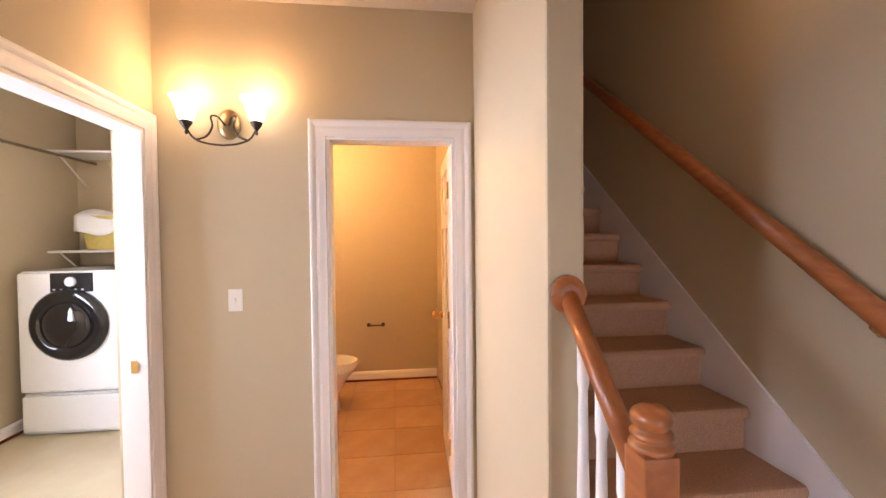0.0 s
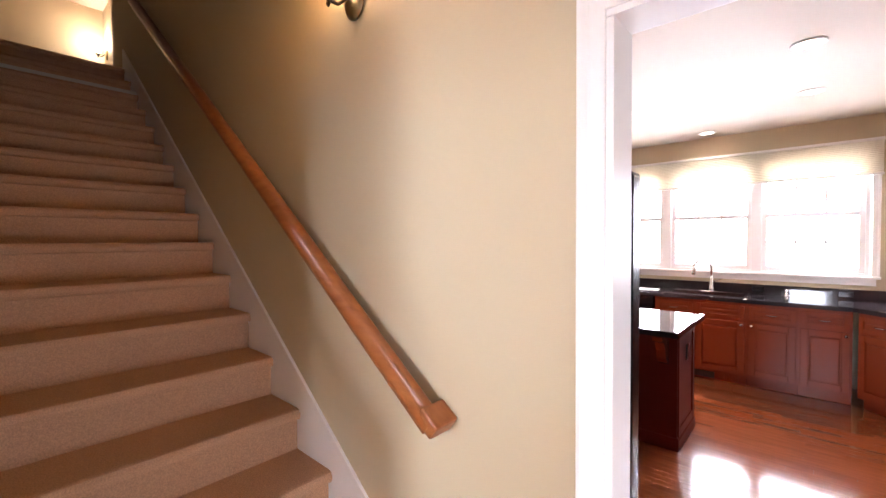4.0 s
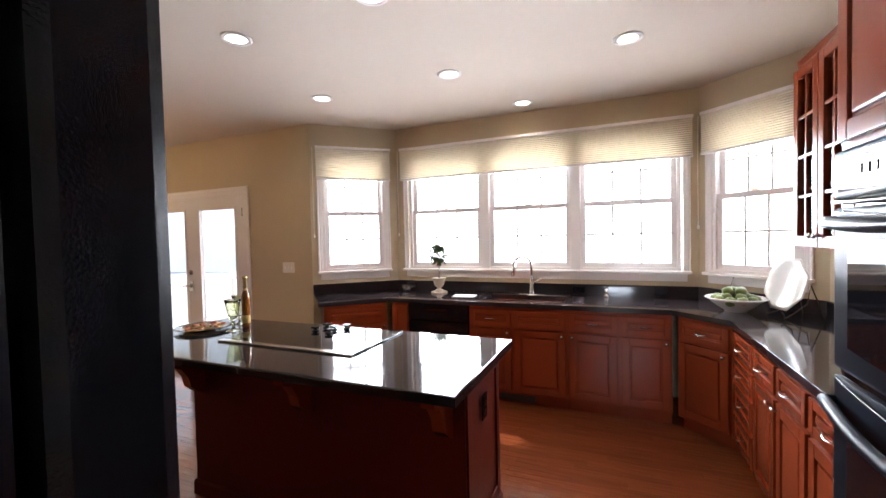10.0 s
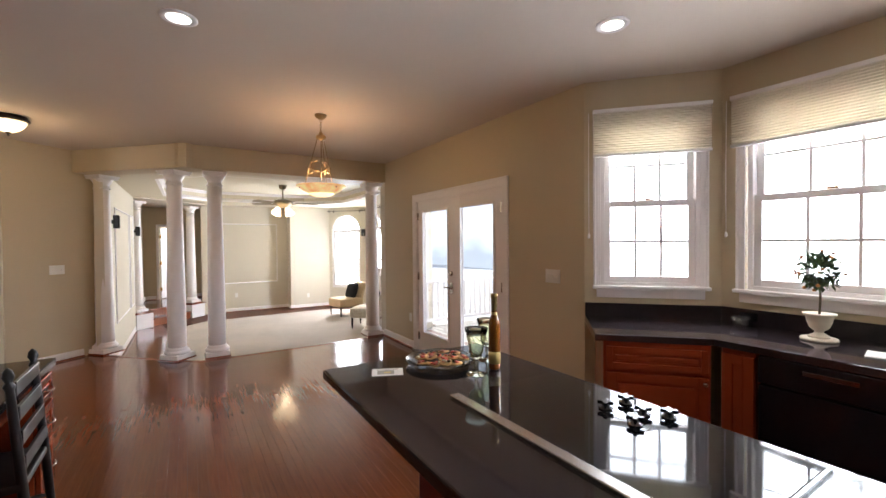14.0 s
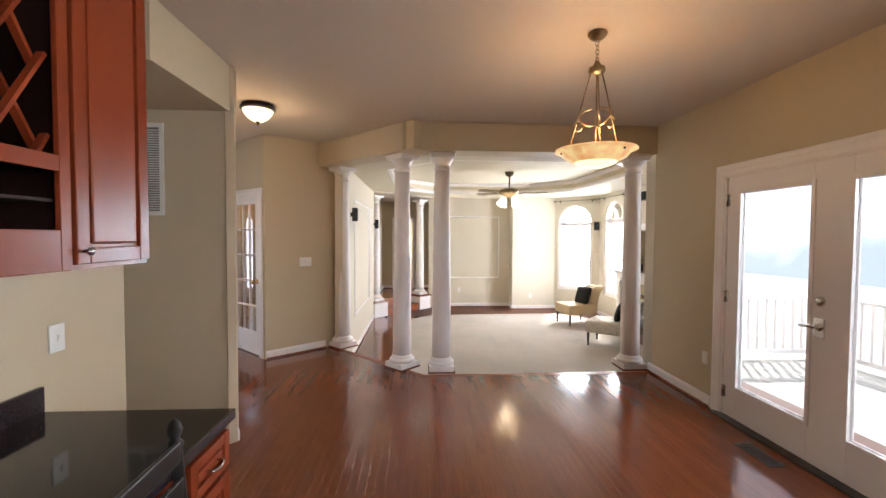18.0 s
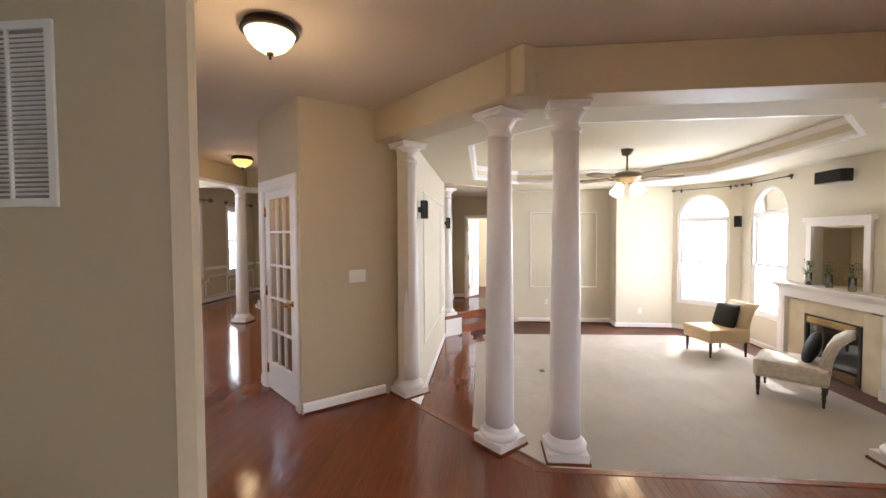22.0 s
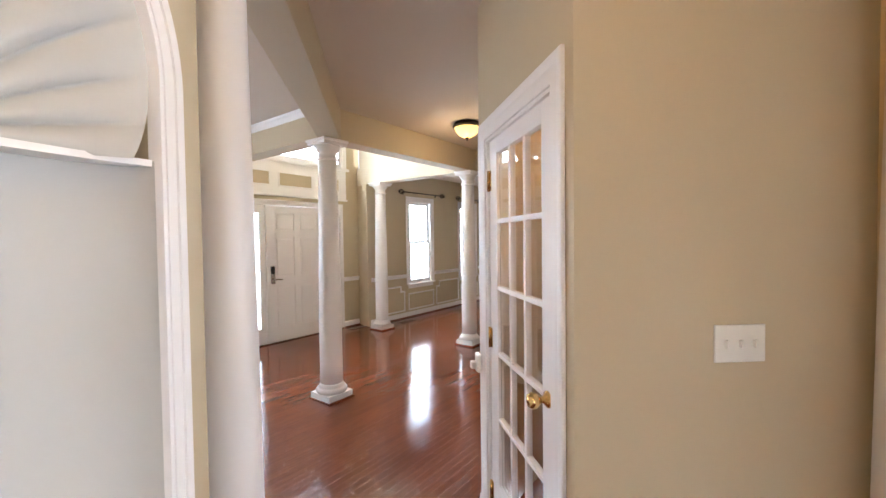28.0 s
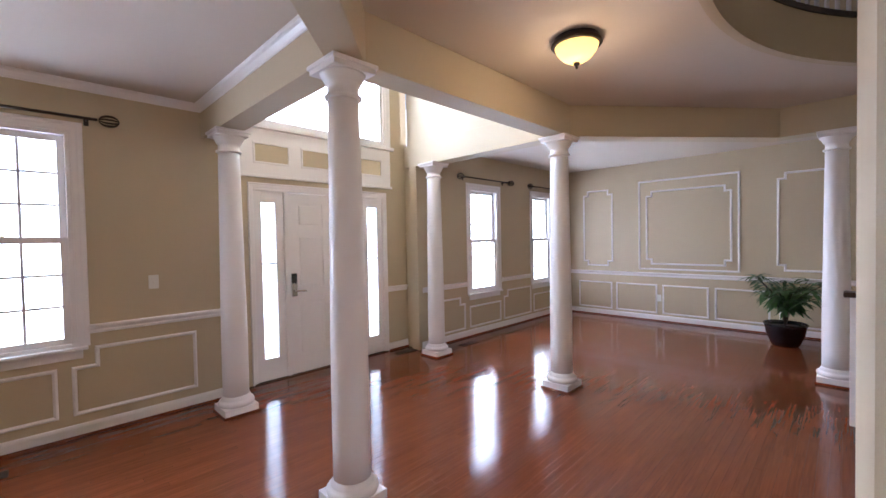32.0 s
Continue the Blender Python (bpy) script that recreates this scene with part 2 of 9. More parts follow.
def tube(bm, pts, r, seg=10, closed=False, r_end=None):
    """A round bar along pts."""
    pts = [Vector(p) for p in pts]
    rings = []
    count = len(pts)
    up = Vector((0.0137, 0.0211, 1.0)).normalized()
    for i, p in enumerate(pts):
        a = pts[(i - 1) % count] if closed or i else p
        b = pts[(i + 1) % count] if closed or i < count - 1 else p
        d = (b - a).normalized()
        side = d.cross(up)
        if side.length < 0.05:
            side = d.cross(Vector((1, 0.02, 0)))
        side.normalize()
        nor = side.cross(d)
        rr = r if r_end is None else r + (r_end - r) * i / (count - 1)
        rings.append([bm.verts.new(p + (side * math.cos(t) + nor * math.sin(t)) * rr) for t in (2 * math.pi * k / seg for k in range(seg))])
    pairs = list(zip(rings, rings[1:])) + ([(rings[-1], rings[0])] if closed else [])
    for a, b in pairs:
        for k in range(seg):
            f = bm.faces.new((a[k], a[(k + 1) % seg], b[(k + 1) % seg], b[k]))
            f.smooth = True
    if not closed:
        bm.faces.new(list(reversed(rings[0])))
        bm.faces.new(rings[-1])


def smooth_path(pts, n=6):
    """Points of a soft curve through pts."""
    p = [Vector(q) for q in pts]
    p = [p[0] * 2 - p[1]] + p + [p[-1] * 2 - p[-2]]
    out = []
    for a, b, c, d in zip(p, p[1:], p[2:], p[3:]):
        for k in range(n):
            f = k / n
            out.append(0.5 * (2 * b + (c - a) * f + (2 * a - 5 * b + 4 * c - d) * f * f + (3 * b - a - 3 * c + d) * f ** 3))
    return out + [p[-2]]


def prism(bm, pts, z0, z1, bevel=0.0):
    """An upright prism over the outline pts (counter-clockwise)."""
    lo = [bm.verts.new((x, y, z0)) for x, y in pts]
    hi = [bm.verts.new((x, y, z1)) for x, y in pts]
    n = len(pts)
    bm.faces.new(list(reversed(lo)))
    top = bm.faces.new(hi)
    for i in range(n):
        bm.faces.new((lo[i], lo[(i + 1) % n], hi[(i + 1) % n], hi[i]))
    if bevel:
        bmesh.ops.bevel(bm, geom=list(top.edges), offset=bevel, segments=2, affect="EDGES", profile=0.6)


def sweep(bm, pts, profile, closed=False):
    """A moulding: profile (out, up) swept along the level polyline pts; out is to the left of travel."""
    pts = [Vector(p) for p in pts]
    n = len(pts)
    rings = []
    for i, p in enumerate(pts):
        d0 = (p - pts[i - 1]).normalized() if (closed or i) else None
        d1 = (pts[(i + 1) % n] - p).normalized() if (closed or i < n - 1) else None
        d0, d1 = d0 or d1, d1 or d0
        n0, n1 = Vector((-d0.y, d0.x, 0)), Vector((-d1.y, d1.x, 0))
        mit = (n0 + n1).normalized()
        k = 1.0 / max(0.3, mit.dot(n0))
        rings.append([bm.verts.new(p + mit * (o * k) + Vector((0, 0, u))) for o, u in profile])
    m = len(profile)
    for a, b in list(zip(rings, rings[1:])) + ([(rings[-1], rings[0])] if closed else []):
        for j in range(m):
            bm.faces.new((a[j], b[j], b[(j + 1) % m], a[(j + 1) % m]))
    if not closed:
        bm.faces.new(rings[0])
        bm.faces.new(list(reversed(rings[-1])))
    bmesh.ops.recalc_face_normals(bm, faces=bm.faces)


def part(name, bm, mat, parent=None, label="", m=None):
    """Links bm as one mesh object, under parent if given."""
    me = bpy.data.meshes.new(name)
    if m is not None:
        bmesh.ops.transform(bm, matrix=m, verts=bm.verts)
    bm.to_mesh(me)
    bm.free()
    me.materials.append(mat)
    ob = new(name, me)
    if parent is not None:
        ob.parent = parent
    if label:
        ob["label"] = label
    return ob


def boxpart(name, dims, mat, parent=None, label="", bevel=0.004, m=None):
    bm = bmesh.new()
    box(bm, *dims, m=m, bevel=bevel)
    return part(name, bm, mat, parent, label)


def thing(name, m, label, category, group=""):
    ob = new(name)
    ob.empty_display_size = 0.1
    ob.matrix_world = m
    return tagged(ob, label, category, group)


def setting(ob, label="", category=""):
    return tagged(ob, label, category, "", "structure")


def along(p0, p1):
    """The frame of a wall from p0 to p1: x along it, y to its left."""
    a = math.atan2(p1[1] - p0[1], p1[0] - p0[0])
    return pose(p0[0], p0[1], 0, 0, 0, math.degrees(a)), math.hypot(p1[0] - p0[0], p1[1] - p0[1])


def wall(name, p0, p1, z0=0.0, z1=2.74, thick=0.12, holes=(), mat=None, label="beige painted plaster wall"):
    """A wall whose visible face runs from p0 to p1 with the room on its left; thickness goes to the right. holes: s0, s1, z0, z1."""
    m, length = along(p0, p1)
    bm = bmesh.new()
    s = 0.0
    for a, b, u, v in sorted(holes):
        if a > s:
            box(bm, s, a, -thick, 0, z0, z1, m)
        if u > z0:
            box(bm, a, b, -thick, 0, z0, u, m)
        if v < z1:
            box(bm, a, b, -thick, 0, v, z1, m)
        s = b
    if s < length:
        box(bm, s, length, -thick, 0, z0, z1, m)
    return setting(part(name, bm, mat or WALL), label, "wall")


BASE_PROFILE = [(0.0, 0.0), (0.016, 0.0), (0.016, 0.075), (0.012, 0.088), (0.006, 0.098), (0.0, 0.1)]
CROWN_PROFILE = [(0.0, 0.035), (0.008, 0.035), (0.013, 0.047), (0.034, 0.069), (0.05, 0.077), (0.056, 0.09), (0.056, 0.1), (0.0, 0.1)]


def baseboard(pts, z=0.0, name="baseboard"):
    """White baseboard with a stained shoe moulding, room to the left of travel."""
    bm = bmesh.new()
    sweep(bm, [(x, y, z + 0.004) for x, y in pts], BASE_PROFILE)
    b = setting(part(name, bm, TRIM), "white painted wooden baseboard along the wall", "baseboard")
    bm = bmesh.new()
    sweep(bm, [(x, y, z + 0.004) for x, y in pts], [(0.0165, 0.0), (0.03, 0.0), (0.028, 0.01), (0.0165, 0.018)])
    part("shoe_moulding", bm, PLANK_FAR, b, "red-brown stained shoe moulding")
    return b


def crown(pts, z, name="crown_trim"):
    bm = bmesh.new()
    sweep(bm, [(x, y, z - 0.1) for x, y in pts], CROWN_PROFILE)
    return setting(part(name, bm, TRIM), "white crown moulding under the ceiling", "trim")


def casing(name, p0, p1, s0, s1, ztop, z0=0.0, w=0.09, off=0.0, deep=0.018):
    """Mitred moulded trim on the wall face p0-p1 round the opening s0..s1."""
    m, _ = along(p0, p1)
    bm = bmesh.new()
    prof = [(0.0, 0.002), (0.0, deep * 0.5), (0.004, deep * 0.62), (0.010, deep * 0.6), (w * 0.42, deep * 0.72), (w * 0.60, deep * 0.68), (w * 0.68, deep * 0.84), (w * 0.78, deep), (w - 0.012, deep * 1.05), (w - 0.003, deep), (w, deep * 0.8), (w, 0.002)]
    rows = [[bm.verts.new(m @ Vector((s, off + o, z))) for s, z in ((s0 - d, z0 + 0.002), (s0 - d, ztop + d), (s1 + d, ztop + d), (s1 + d, z0 + 0.002))] for d, o in prof]
    for ra, rb in zip(rows, rows[1:]):
        for k in range(3):
            bm.faces.new((ra[k], ra[k + 1], rb[k + 1], rb[k]))
    bm.faces.new([q[0] for q in rows])
    bm.faces.new([q[3] for q in rows])
    bmesh.ops.recalc_face_normals(bm, faces=bm.faces)
    return setting(part(name, bm, TRIM), "white painted moulded casing round an opening", "trim")


def jamb(name, p0, p1, s0, s1, ztop, thick=0.12, z0=0.0):
    """Lining of an opening through a wall."""
    m, _ = along(p0, p1)
    bm = bmesh.new()
    for a, b, u, v in ((s0, s0 + 0.018, z0, ztop - 0.018), (s1 - 0.018, s1, z0, ztop - 0.018), (s0, s1, ztop - 0.018, ztop)):
        box(bm, a, b, -thick - 0.002, 0.003, u + 0.002, v, m, 0.002)
    return setting(part(name, bm, TRIM), "white painted door jamb", "trim")

# ---- the plan ----
H = 2.74          # ceiling
LOW = -0.35       # sunken living room floor
BEAM = 2.44       # underside of beams

# ground outside
bm = bmesh.new()
gv = [[bm.verts.new((x, y, z)) for x in (-400, -40, -20, 0, 20, 40, 400)] for y, z in ((-400, -0.75), (-10, -0.75), (8.6, -0.75), (9.6, -0.95), (12.0, -1.5), (16.0, -2.1), (24.0, -2.8), (60.0, -4.8), (75.0, -8.0), (140.0, -32.0), (400, -40.0))]
for ra, rb in zip(gv, gv[1:]):
    for i in range(6):
        bm.faces.new((ra[i], ra[i + 1], rb[i + 1], rb[i])).smooth = True
GRASS = material("winter_lawn", (0.80, 0.80, 0.79), 0.95, grain=((0.72, 0.73, 0.72), 3.0, 0.7), vary=0.4)
setting(part("ground", bm, GRASS), "pale winter lawn falling away behind the house", "ground")

# glowing distance ring round the house, sky brightness and haze put into its colour
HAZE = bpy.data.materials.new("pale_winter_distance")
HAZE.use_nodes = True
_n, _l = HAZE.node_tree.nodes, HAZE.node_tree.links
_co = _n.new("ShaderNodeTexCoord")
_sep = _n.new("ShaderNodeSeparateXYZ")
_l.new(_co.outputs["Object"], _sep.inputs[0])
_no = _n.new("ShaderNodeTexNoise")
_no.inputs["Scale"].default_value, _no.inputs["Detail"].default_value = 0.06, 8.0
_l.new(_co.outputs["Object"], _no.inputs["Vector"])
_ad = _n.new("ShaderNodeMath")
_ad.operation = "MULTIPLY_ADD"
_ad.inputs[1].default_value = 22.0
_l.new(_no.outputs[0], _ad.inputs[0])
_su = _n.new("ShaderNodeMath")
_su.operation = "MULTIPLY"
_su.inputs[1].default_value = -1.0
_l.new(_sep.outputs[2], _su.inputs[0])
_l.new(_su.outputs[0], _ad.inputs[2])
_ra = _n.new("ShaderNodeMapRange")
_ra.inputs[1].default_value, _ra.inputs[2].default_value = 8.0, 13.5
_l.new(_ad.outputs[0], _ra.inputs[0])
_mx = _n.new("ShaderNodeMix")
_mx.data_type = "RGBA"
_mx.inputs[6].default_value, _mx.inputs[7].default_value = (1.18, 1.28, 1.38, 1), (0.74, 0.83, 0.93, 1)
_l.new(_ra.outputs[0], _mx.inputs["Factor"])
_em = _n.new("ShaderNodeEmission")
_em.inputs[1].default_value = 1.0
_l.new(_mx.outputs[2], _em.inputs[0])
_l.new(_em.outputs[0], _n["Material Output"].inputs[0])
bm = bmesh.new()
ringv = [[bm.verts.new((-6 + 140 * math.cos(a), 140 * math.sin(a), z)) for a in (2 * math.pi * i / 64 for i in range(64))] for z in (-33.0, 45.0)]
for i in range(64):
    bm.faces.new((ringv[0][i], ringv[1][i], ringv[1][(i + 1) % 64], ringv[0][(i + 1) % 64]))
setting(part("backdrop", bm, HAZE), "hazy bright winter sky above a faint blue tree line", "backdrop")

# ceilings
bm = bmesh.new()
for x0, x1, y0, y1 in ((-6.72, 1.7, 0.39, 5.4), (-1.02, 1.7, -0.745, 0.39), (-4.42, 1.7, -5.4, -0.745), (-8.62, -5.1, -5.1, 0.39), (-8.62, -6.72, 0.39, 0.95),
                       (-15.0, -8.62, -2.6, -1.3), (-15.0, -12.0, -1.3, 0.85), (-15.0, -11.1, -5.0, -2.6), (-8.62, -6.72, 0.95, 2.0), (-5.1, -4.3, -1.2, 0.39)):
    box(bm, x0, x1, y0, y1, H, H + 0.15)
# rounded edge of the upper stair opening


def stair_curve(x):
    return 1.525 - math.sqrt(2.76 ** 2 - (x + 10.1) ** 2)


cx = [-12.0 + 3.38 * i / 24 for i in range(25)]
for xa, xb in zip(cx, cx[1:]):
    prism(bm, [(xa, -1.3), (xb, -1.3), (xb, stair_curve(xb)), (xa, stair_curve(xa))], H, H + 0.15)
setting(part("ceiling", bm, CEIL), "flat white painted ceiling", "ceiling")
bm = bmesh.new()
box(bm, -11.3, -8.4, -5.2, -2.5, 5.3, 5.4)
setting(part("ceiling_foyer", bm, CEIL), "high white ceiling over the two-storey foyer", "ceiling")
bm = bmesh.new()
box(bm, -5.6, -1.02, -0.75, 0.45, 5.3, 5.4)
setting(part("ceiling_stairs", bm, CEIL), "white ceiling above the stairwell", "ceiling")
# unseen overhang added above the bay windows to keep sun off the floor
bm = bmesh.new()
prism(bm, [(-7.0, 4.70), (-2.9, 4.70), (-2.2, 5.36), (0.9, 5.36), (1.62, 4.68), (2.1, 5.1), (1.15, 6.0), (-2.45, 6.0), (-3.1, 5.35), (-7.0, 5.35)], H, H + 0.14)
setting(part("trim_eave", bm, TRIM), "unseen white overhang added to block sun above the bay windows", "trim")
# living room ceiling: lowered border round a raised tray
bm = bmesh.new()
LC = 2.50
TX0, TX1, TY0, TY1, TC = -11.9, -7.6, 1.48, 5.35, 0.8
prism(bm, [(-13.3, 0.85), (-7.98, 0.85), (-7.37, TY0), (-13.3, TY0)], LC, H)
box(bm, -13.3, -6.9, TY1, 6.36, LC, H)
box(bm, -13.3, TX0, TY0, TY1, LC, H)
prism(bm, [(TX1, TY0), (-7.37, TY0), (-6.9, 1.96), (-6.9, TY1), (TX1, TY1)], LC, H)
for cx, cy, sx, sy in ((TX0, TY0, 1, 1), (TX0, TY1, 1, -1), (TX1, TY0, -1, 1), (TX1, TY1, -1, -1)):
    pts = [(cx, cy), (cx + TC * sx, cy), (cx, cy + TC * sy)]
    if sx * sy < 0:
        pts.reverse()
    prism(bm, pts, LC, H - 0.002)
box(bm, -13.3, -6.9, 0.85, 6.36, H + 0.002, H + 0.15)
setting(part("ceiling_living", bm, CEIL_CREAM), "cream tray ceiling with a raised middle", "ceiling")
TRAY = [(TX0, TY0 + TC), (TX0, TY1 - TC), (TX0 + TC, TY1), (TX1 - TC, TY1), (TX1, TY1 - TC), (TX1, TY0 + TC), (TX1 - TC, TY0), (TX0 + TC, TY0)]
bm = bmesh.new()
sweep(bm, [(x, y, H - 0.1) for x, y in reversed(TRAY)], CROWN_PROFILE, closed=True)
sweep(bm, [(x, y, LC + 0.004) for x, y in reversed(TRAY)], [(-0.001, 0.0), (0.05, 0.0), (0.06, 0.03), (0.03, 0.07), (-0.001, 0.09)], closed=True)
setting(part("trim_tray", bm, TRIM), "white stepped moulding round the tray ceiling", "trim")

# ---- stair hall ----
W1A, W1B = (1.5, 0.33), (-5.4, 0.33)
wall("wall_stairs", W1A, W1B, -0.05, 5.3, 0.12, [(0.78, 1.56, -0.05, 2.05), (5.97, 6.9, -0.05, 2.62)])
casing("trim_kitchen_door", W1A, W1B, 0.78, 1.56, 2.05, w=0.065)
jamb("trim_kitchen_jamb", W1A, W1B, 0.78, 1.56, 2.05)
casing("trim_kitchen_door_inner", (-5.4, 0.45), (1.5, 0.45), 5.34, 6.12, 2.05)
BWA, BWB = (-2.11, 0.0), (-2.11, -2.6)
wall("wall_bath", (-2.11, -0.745), (-2.11, -2.6), 0, H, 0.12, [(0.11, 0.80, 0, 2.05)])
casing("trim_bath_door", (-2.11, -0.745), (-2.11, -2.6), 0.11, 0.80, 2.05)
jamb("trim_bath_jamb", (-2.11, -0.745), (-2.11, -2.6), 0.11, 0.80, 2.05)
bm = bmesh.new()
box(bm, -5.3, -1.01, -0.745, -0.63, 0, 5.3, bevel=0.012)
setting(part("wall_stub", bm, WALL), "beige wall beside the carpeted stairs with a rounded corner", "wall")
wall("wall_stairwell_end", (-1.02, 0.45), (-1.02, -0.745), H + 0.15, 5.3, 0.12)
LWA, LWB = (-2.11, -2.40), (-0.45, -2.40)
wall("wall_laundry", LWA, LWB, 0, H, 0.12, [(0.09, 0.95, 0, 2.05)])
casing("trim_laundry_door", LWA, LWB, 0.09, 0.95, 2.05)
jamb("trim_laundry_jamb", LWA, LWB, 0.09, 0.95, 2.05)
# unseen wall; its low opening is made up for the added east lamp
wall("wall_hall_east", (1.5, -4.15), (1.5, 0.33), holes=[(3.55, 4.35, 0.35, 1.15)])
# unseen header added to cut the hall lamp's light on the upper stair wall
wall("wall_hall_header", (-0.45, -2.40), (1.5, -2.40), 2.05, H, 0.12)
# laundry
wall("wall_laundry_back", (-4.1, -2.52), (-4.1, -4.7))
# second opening is made up, unseen, for the added hall lamp
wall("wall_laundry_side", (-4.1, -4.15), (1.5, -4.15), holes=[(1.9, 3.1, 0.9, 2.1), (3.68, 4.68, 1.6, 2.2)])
wall("wall_laundry_east", (-0.57, -4.15), (-0.57, -2.52))
wall("wall_laundry_inner", (-2.11, -2.52), (-4.1, -2.52))
# bathroom
wall("wall_bath_back", (-4.22, -0.745), (-4.22, -2.4))
wall("wall_bath_side", (-4.22, -2.38), (-2.23, -2.38), thick=0.015)

# ---- kitchen ----
wall("wall_kitchen_east", (1.5, 0.45), (1.5, 4.57))
KB = [(1.5, 4.57), (0.85, 5.22), (-2.16, 5.22), (-2.86, 4.57), (-6.72, 4.57)]
D1 = math.hypot(0.65, 0.65)
wall("wall_bay_east", KB[0], KB[1], holes=[(0.14, D1 - 0.12, 1.14, 2.42)])
wall("wall_bay", KB[1], KB[2], holes=[(0.12, 2.86, 1.14, 2.42)])
D2 = math.hypot(0.70, 0.65)
wall("wall_bay_west", KB[2], KB[3], holes=[(0.14, D2 - 0.12, 1.14, 2.42)])
wall("wall_nook", KB[3], KB[4], holes=[(0.99, 2.81, -0.02, 2.05)])
casing("trim_patio_door", KB[3], KB[4], 0.99, 2.81, 2.05)

# passage beside the desk
bm = bmesh.new()
box(bm, -5.45, -4.47, -1.2, 0.6, 2.412, H - 0.001)
setting(part("wall_passage_header", bm, WALL), "low beige header over a passage", "wall")
bm = bmesh.new()
prism(bm, [(-5.45, -1.2), (-5.33, -1.2), (-5.33, 0.57), (-5.332, 0.58), (-5.337, 0.589), (-5.344, 0.596), (-5.355, 0.6), (-5.425, 0.6), (-5.436, 0.596), (-5.443, 0.589), (-5.448, 0.58), (-5.45, 0.57)], 0, 2.411)
setting(part("wall_passage", bm, WALL), "beige passage wall with a rounded end", "wall")
bm = bmesh.new()
box(bm, -5.33, -4.36, -1.3, -1.2, 0, 2.411)
setting(part("wall_passage_end", bm, WALL), "beige wall closing the passage", "wall")
bm = bmesh.new()
box(bm, -4.47, -4.36, -1.2, 0.329, 0, 2.411)
setting(part("wall_passage_side", bm, WALL), "beige side wall of the passage", "wall")

# diagonal wall with the shell niche
NA, NB = (-6.72, -0.62), (-5.36, 0.62)
NC = 0.595
NU = (Vector(NB) - Vector(NA)).normalized()
NE = (NA[0] + NU.x * 0.17, NA[1] + NU.y * 0.17)
wall("wall_niche", NE, NB, 0, H, 0.06, [(NC - 0.43, NC - 0.33, 0.86, 1.99), (NC - 0.33, NC - 0.01, 0.86, 2.05), (NC - 0.01, NC + 0.09, 0.86, 1.99)])
wall("wall_dining_side", (-5.3, -5.0), (-5.3, -0.75), 0, H)
wall("wall_dining_back", (-5.3, -0.78), (-6.3, -0.78), 0, H, 0.02)

# pantry block
PA, PB, PC, PD = (-8.02, 0.82), (-7.38, 0.085), (-8.08, -0.68), (-9.6, -0.68)
wall("wall_pantry_switch", PA, PB, 0, H)
wall("wall_pantry_door", PB, PC, 0, H, holes=[(0.14, 0.90, 0, 2.01)])
casing("trim_pantry_door", PB, PC, 0.14, 0.90, 2.01)
jamb("trim_pantry_jamb", PB, PC, 0.14, 0.90, 2.01)
wall("wall_pantry_side", PC, PD, 0, H)
wall("wall_pantry_end", (-9.6, -0.56), (-9.6, 0.8), 0, H)
wall("wall_pantry_back", (-8.75, -0.56), (-8.75, 0.85), 0, H, 0.1)

# ---- living room ----
wall("wall_speakers", (-11.62, 0.93), (-7.86, 0.93), LOW, LC, 0.1, mat=WALL_CREAM, label="pale cream painted plaster wall")
wall("wall_living_far", (-13.02, 4.43), (-13.02, 2.2), LOW, LC, mat=WALL_CREAM, label="pale cream painted plaster wall")
wall("wall_living_jog", (-12.63, 4.33), (-13.02, 4.33), LOW, LC, 0.1, mat=WALL_CREAM, label="pale cream painted plaster wall")
wall("wall_living_bump", (-12.63, 5.42), (-12.63, 4.432), LOW, LC, 0.1, mat=WALL_CREAM, label="pale cream painted plaster wall")
LW = [(-6.9, 6.23), (-11.81, 6.23), (-12.63, 5.42)]
wall("wall_living_window", LW[1], LW[2], LOW, LC, 0.12, [(0.175, 1.065, 0.19, 2.32)], mat=WALL_CREAM, label="pale cream painted plaster wall")
wall("wall_fireplace", (-8.3, 6.23), LW[1], LOW, LC, 0.12, [(2.40, 3.26, 0.17, 2.34), (1.1, 1.9, 0.84, 1.65)], mat=WALL_CREAM, label="pale cream painted plaster wall")
wall("wall_living_east", (-6.9, 4.57), (-8.3, 6.23), LOW, LC, mat=WALL_CREAM, label="pale cream painted plaster wall")
# raised floor edge below the columns
bm = bmesh.new()
prism(bm, [(-6.55, 4.6), (-6.72, 4.6), (-6.72, 2.0), (-7.9, 0.8), (-7.6, 0.7), (-6.55, 1.8)], LOW, -0.02)
setting(part("wall_step", bm, TRIM), "white riser under the raised floor edge", "wall")

# ---- far hall ----
wall("wall_far_hall", (-14.1, 3.4), (-14.1, 0.86), 0, H, 0.1, [(1.645, 2.15, 0, 1.96)])
casing("trim_far_hall_door", (-14.1, 3.4), (-14.1, 0.86), 1.645, 2.15, 1.96, w=0.065)
wall("wall_far_hall_side", (-13.13, 3.3), (-14.1, 3.3), 0, H, 0.1)
wall("wall_far_hall_south", (-14.1, 0.9), (-11.6, 0.9), 0, H, 0.05)
wall("wall_far_room", (-16.4, 3.4), (-16.4, 0.9), 0, H, 0.1)
bm = bmesh.new()
prism(bm, [(-14.1, 0.86), (-11.55, 0.86), (-11.55, 1.1), (-12.75, 2.3), (-12.9, 2.3), (-12.9, 3.4), (-14.1, 3.4)], LC - 0.02, H + 0.1)
box(bm, -16.4, -14.1, 0.9, 3.4, H, H + 0.1)
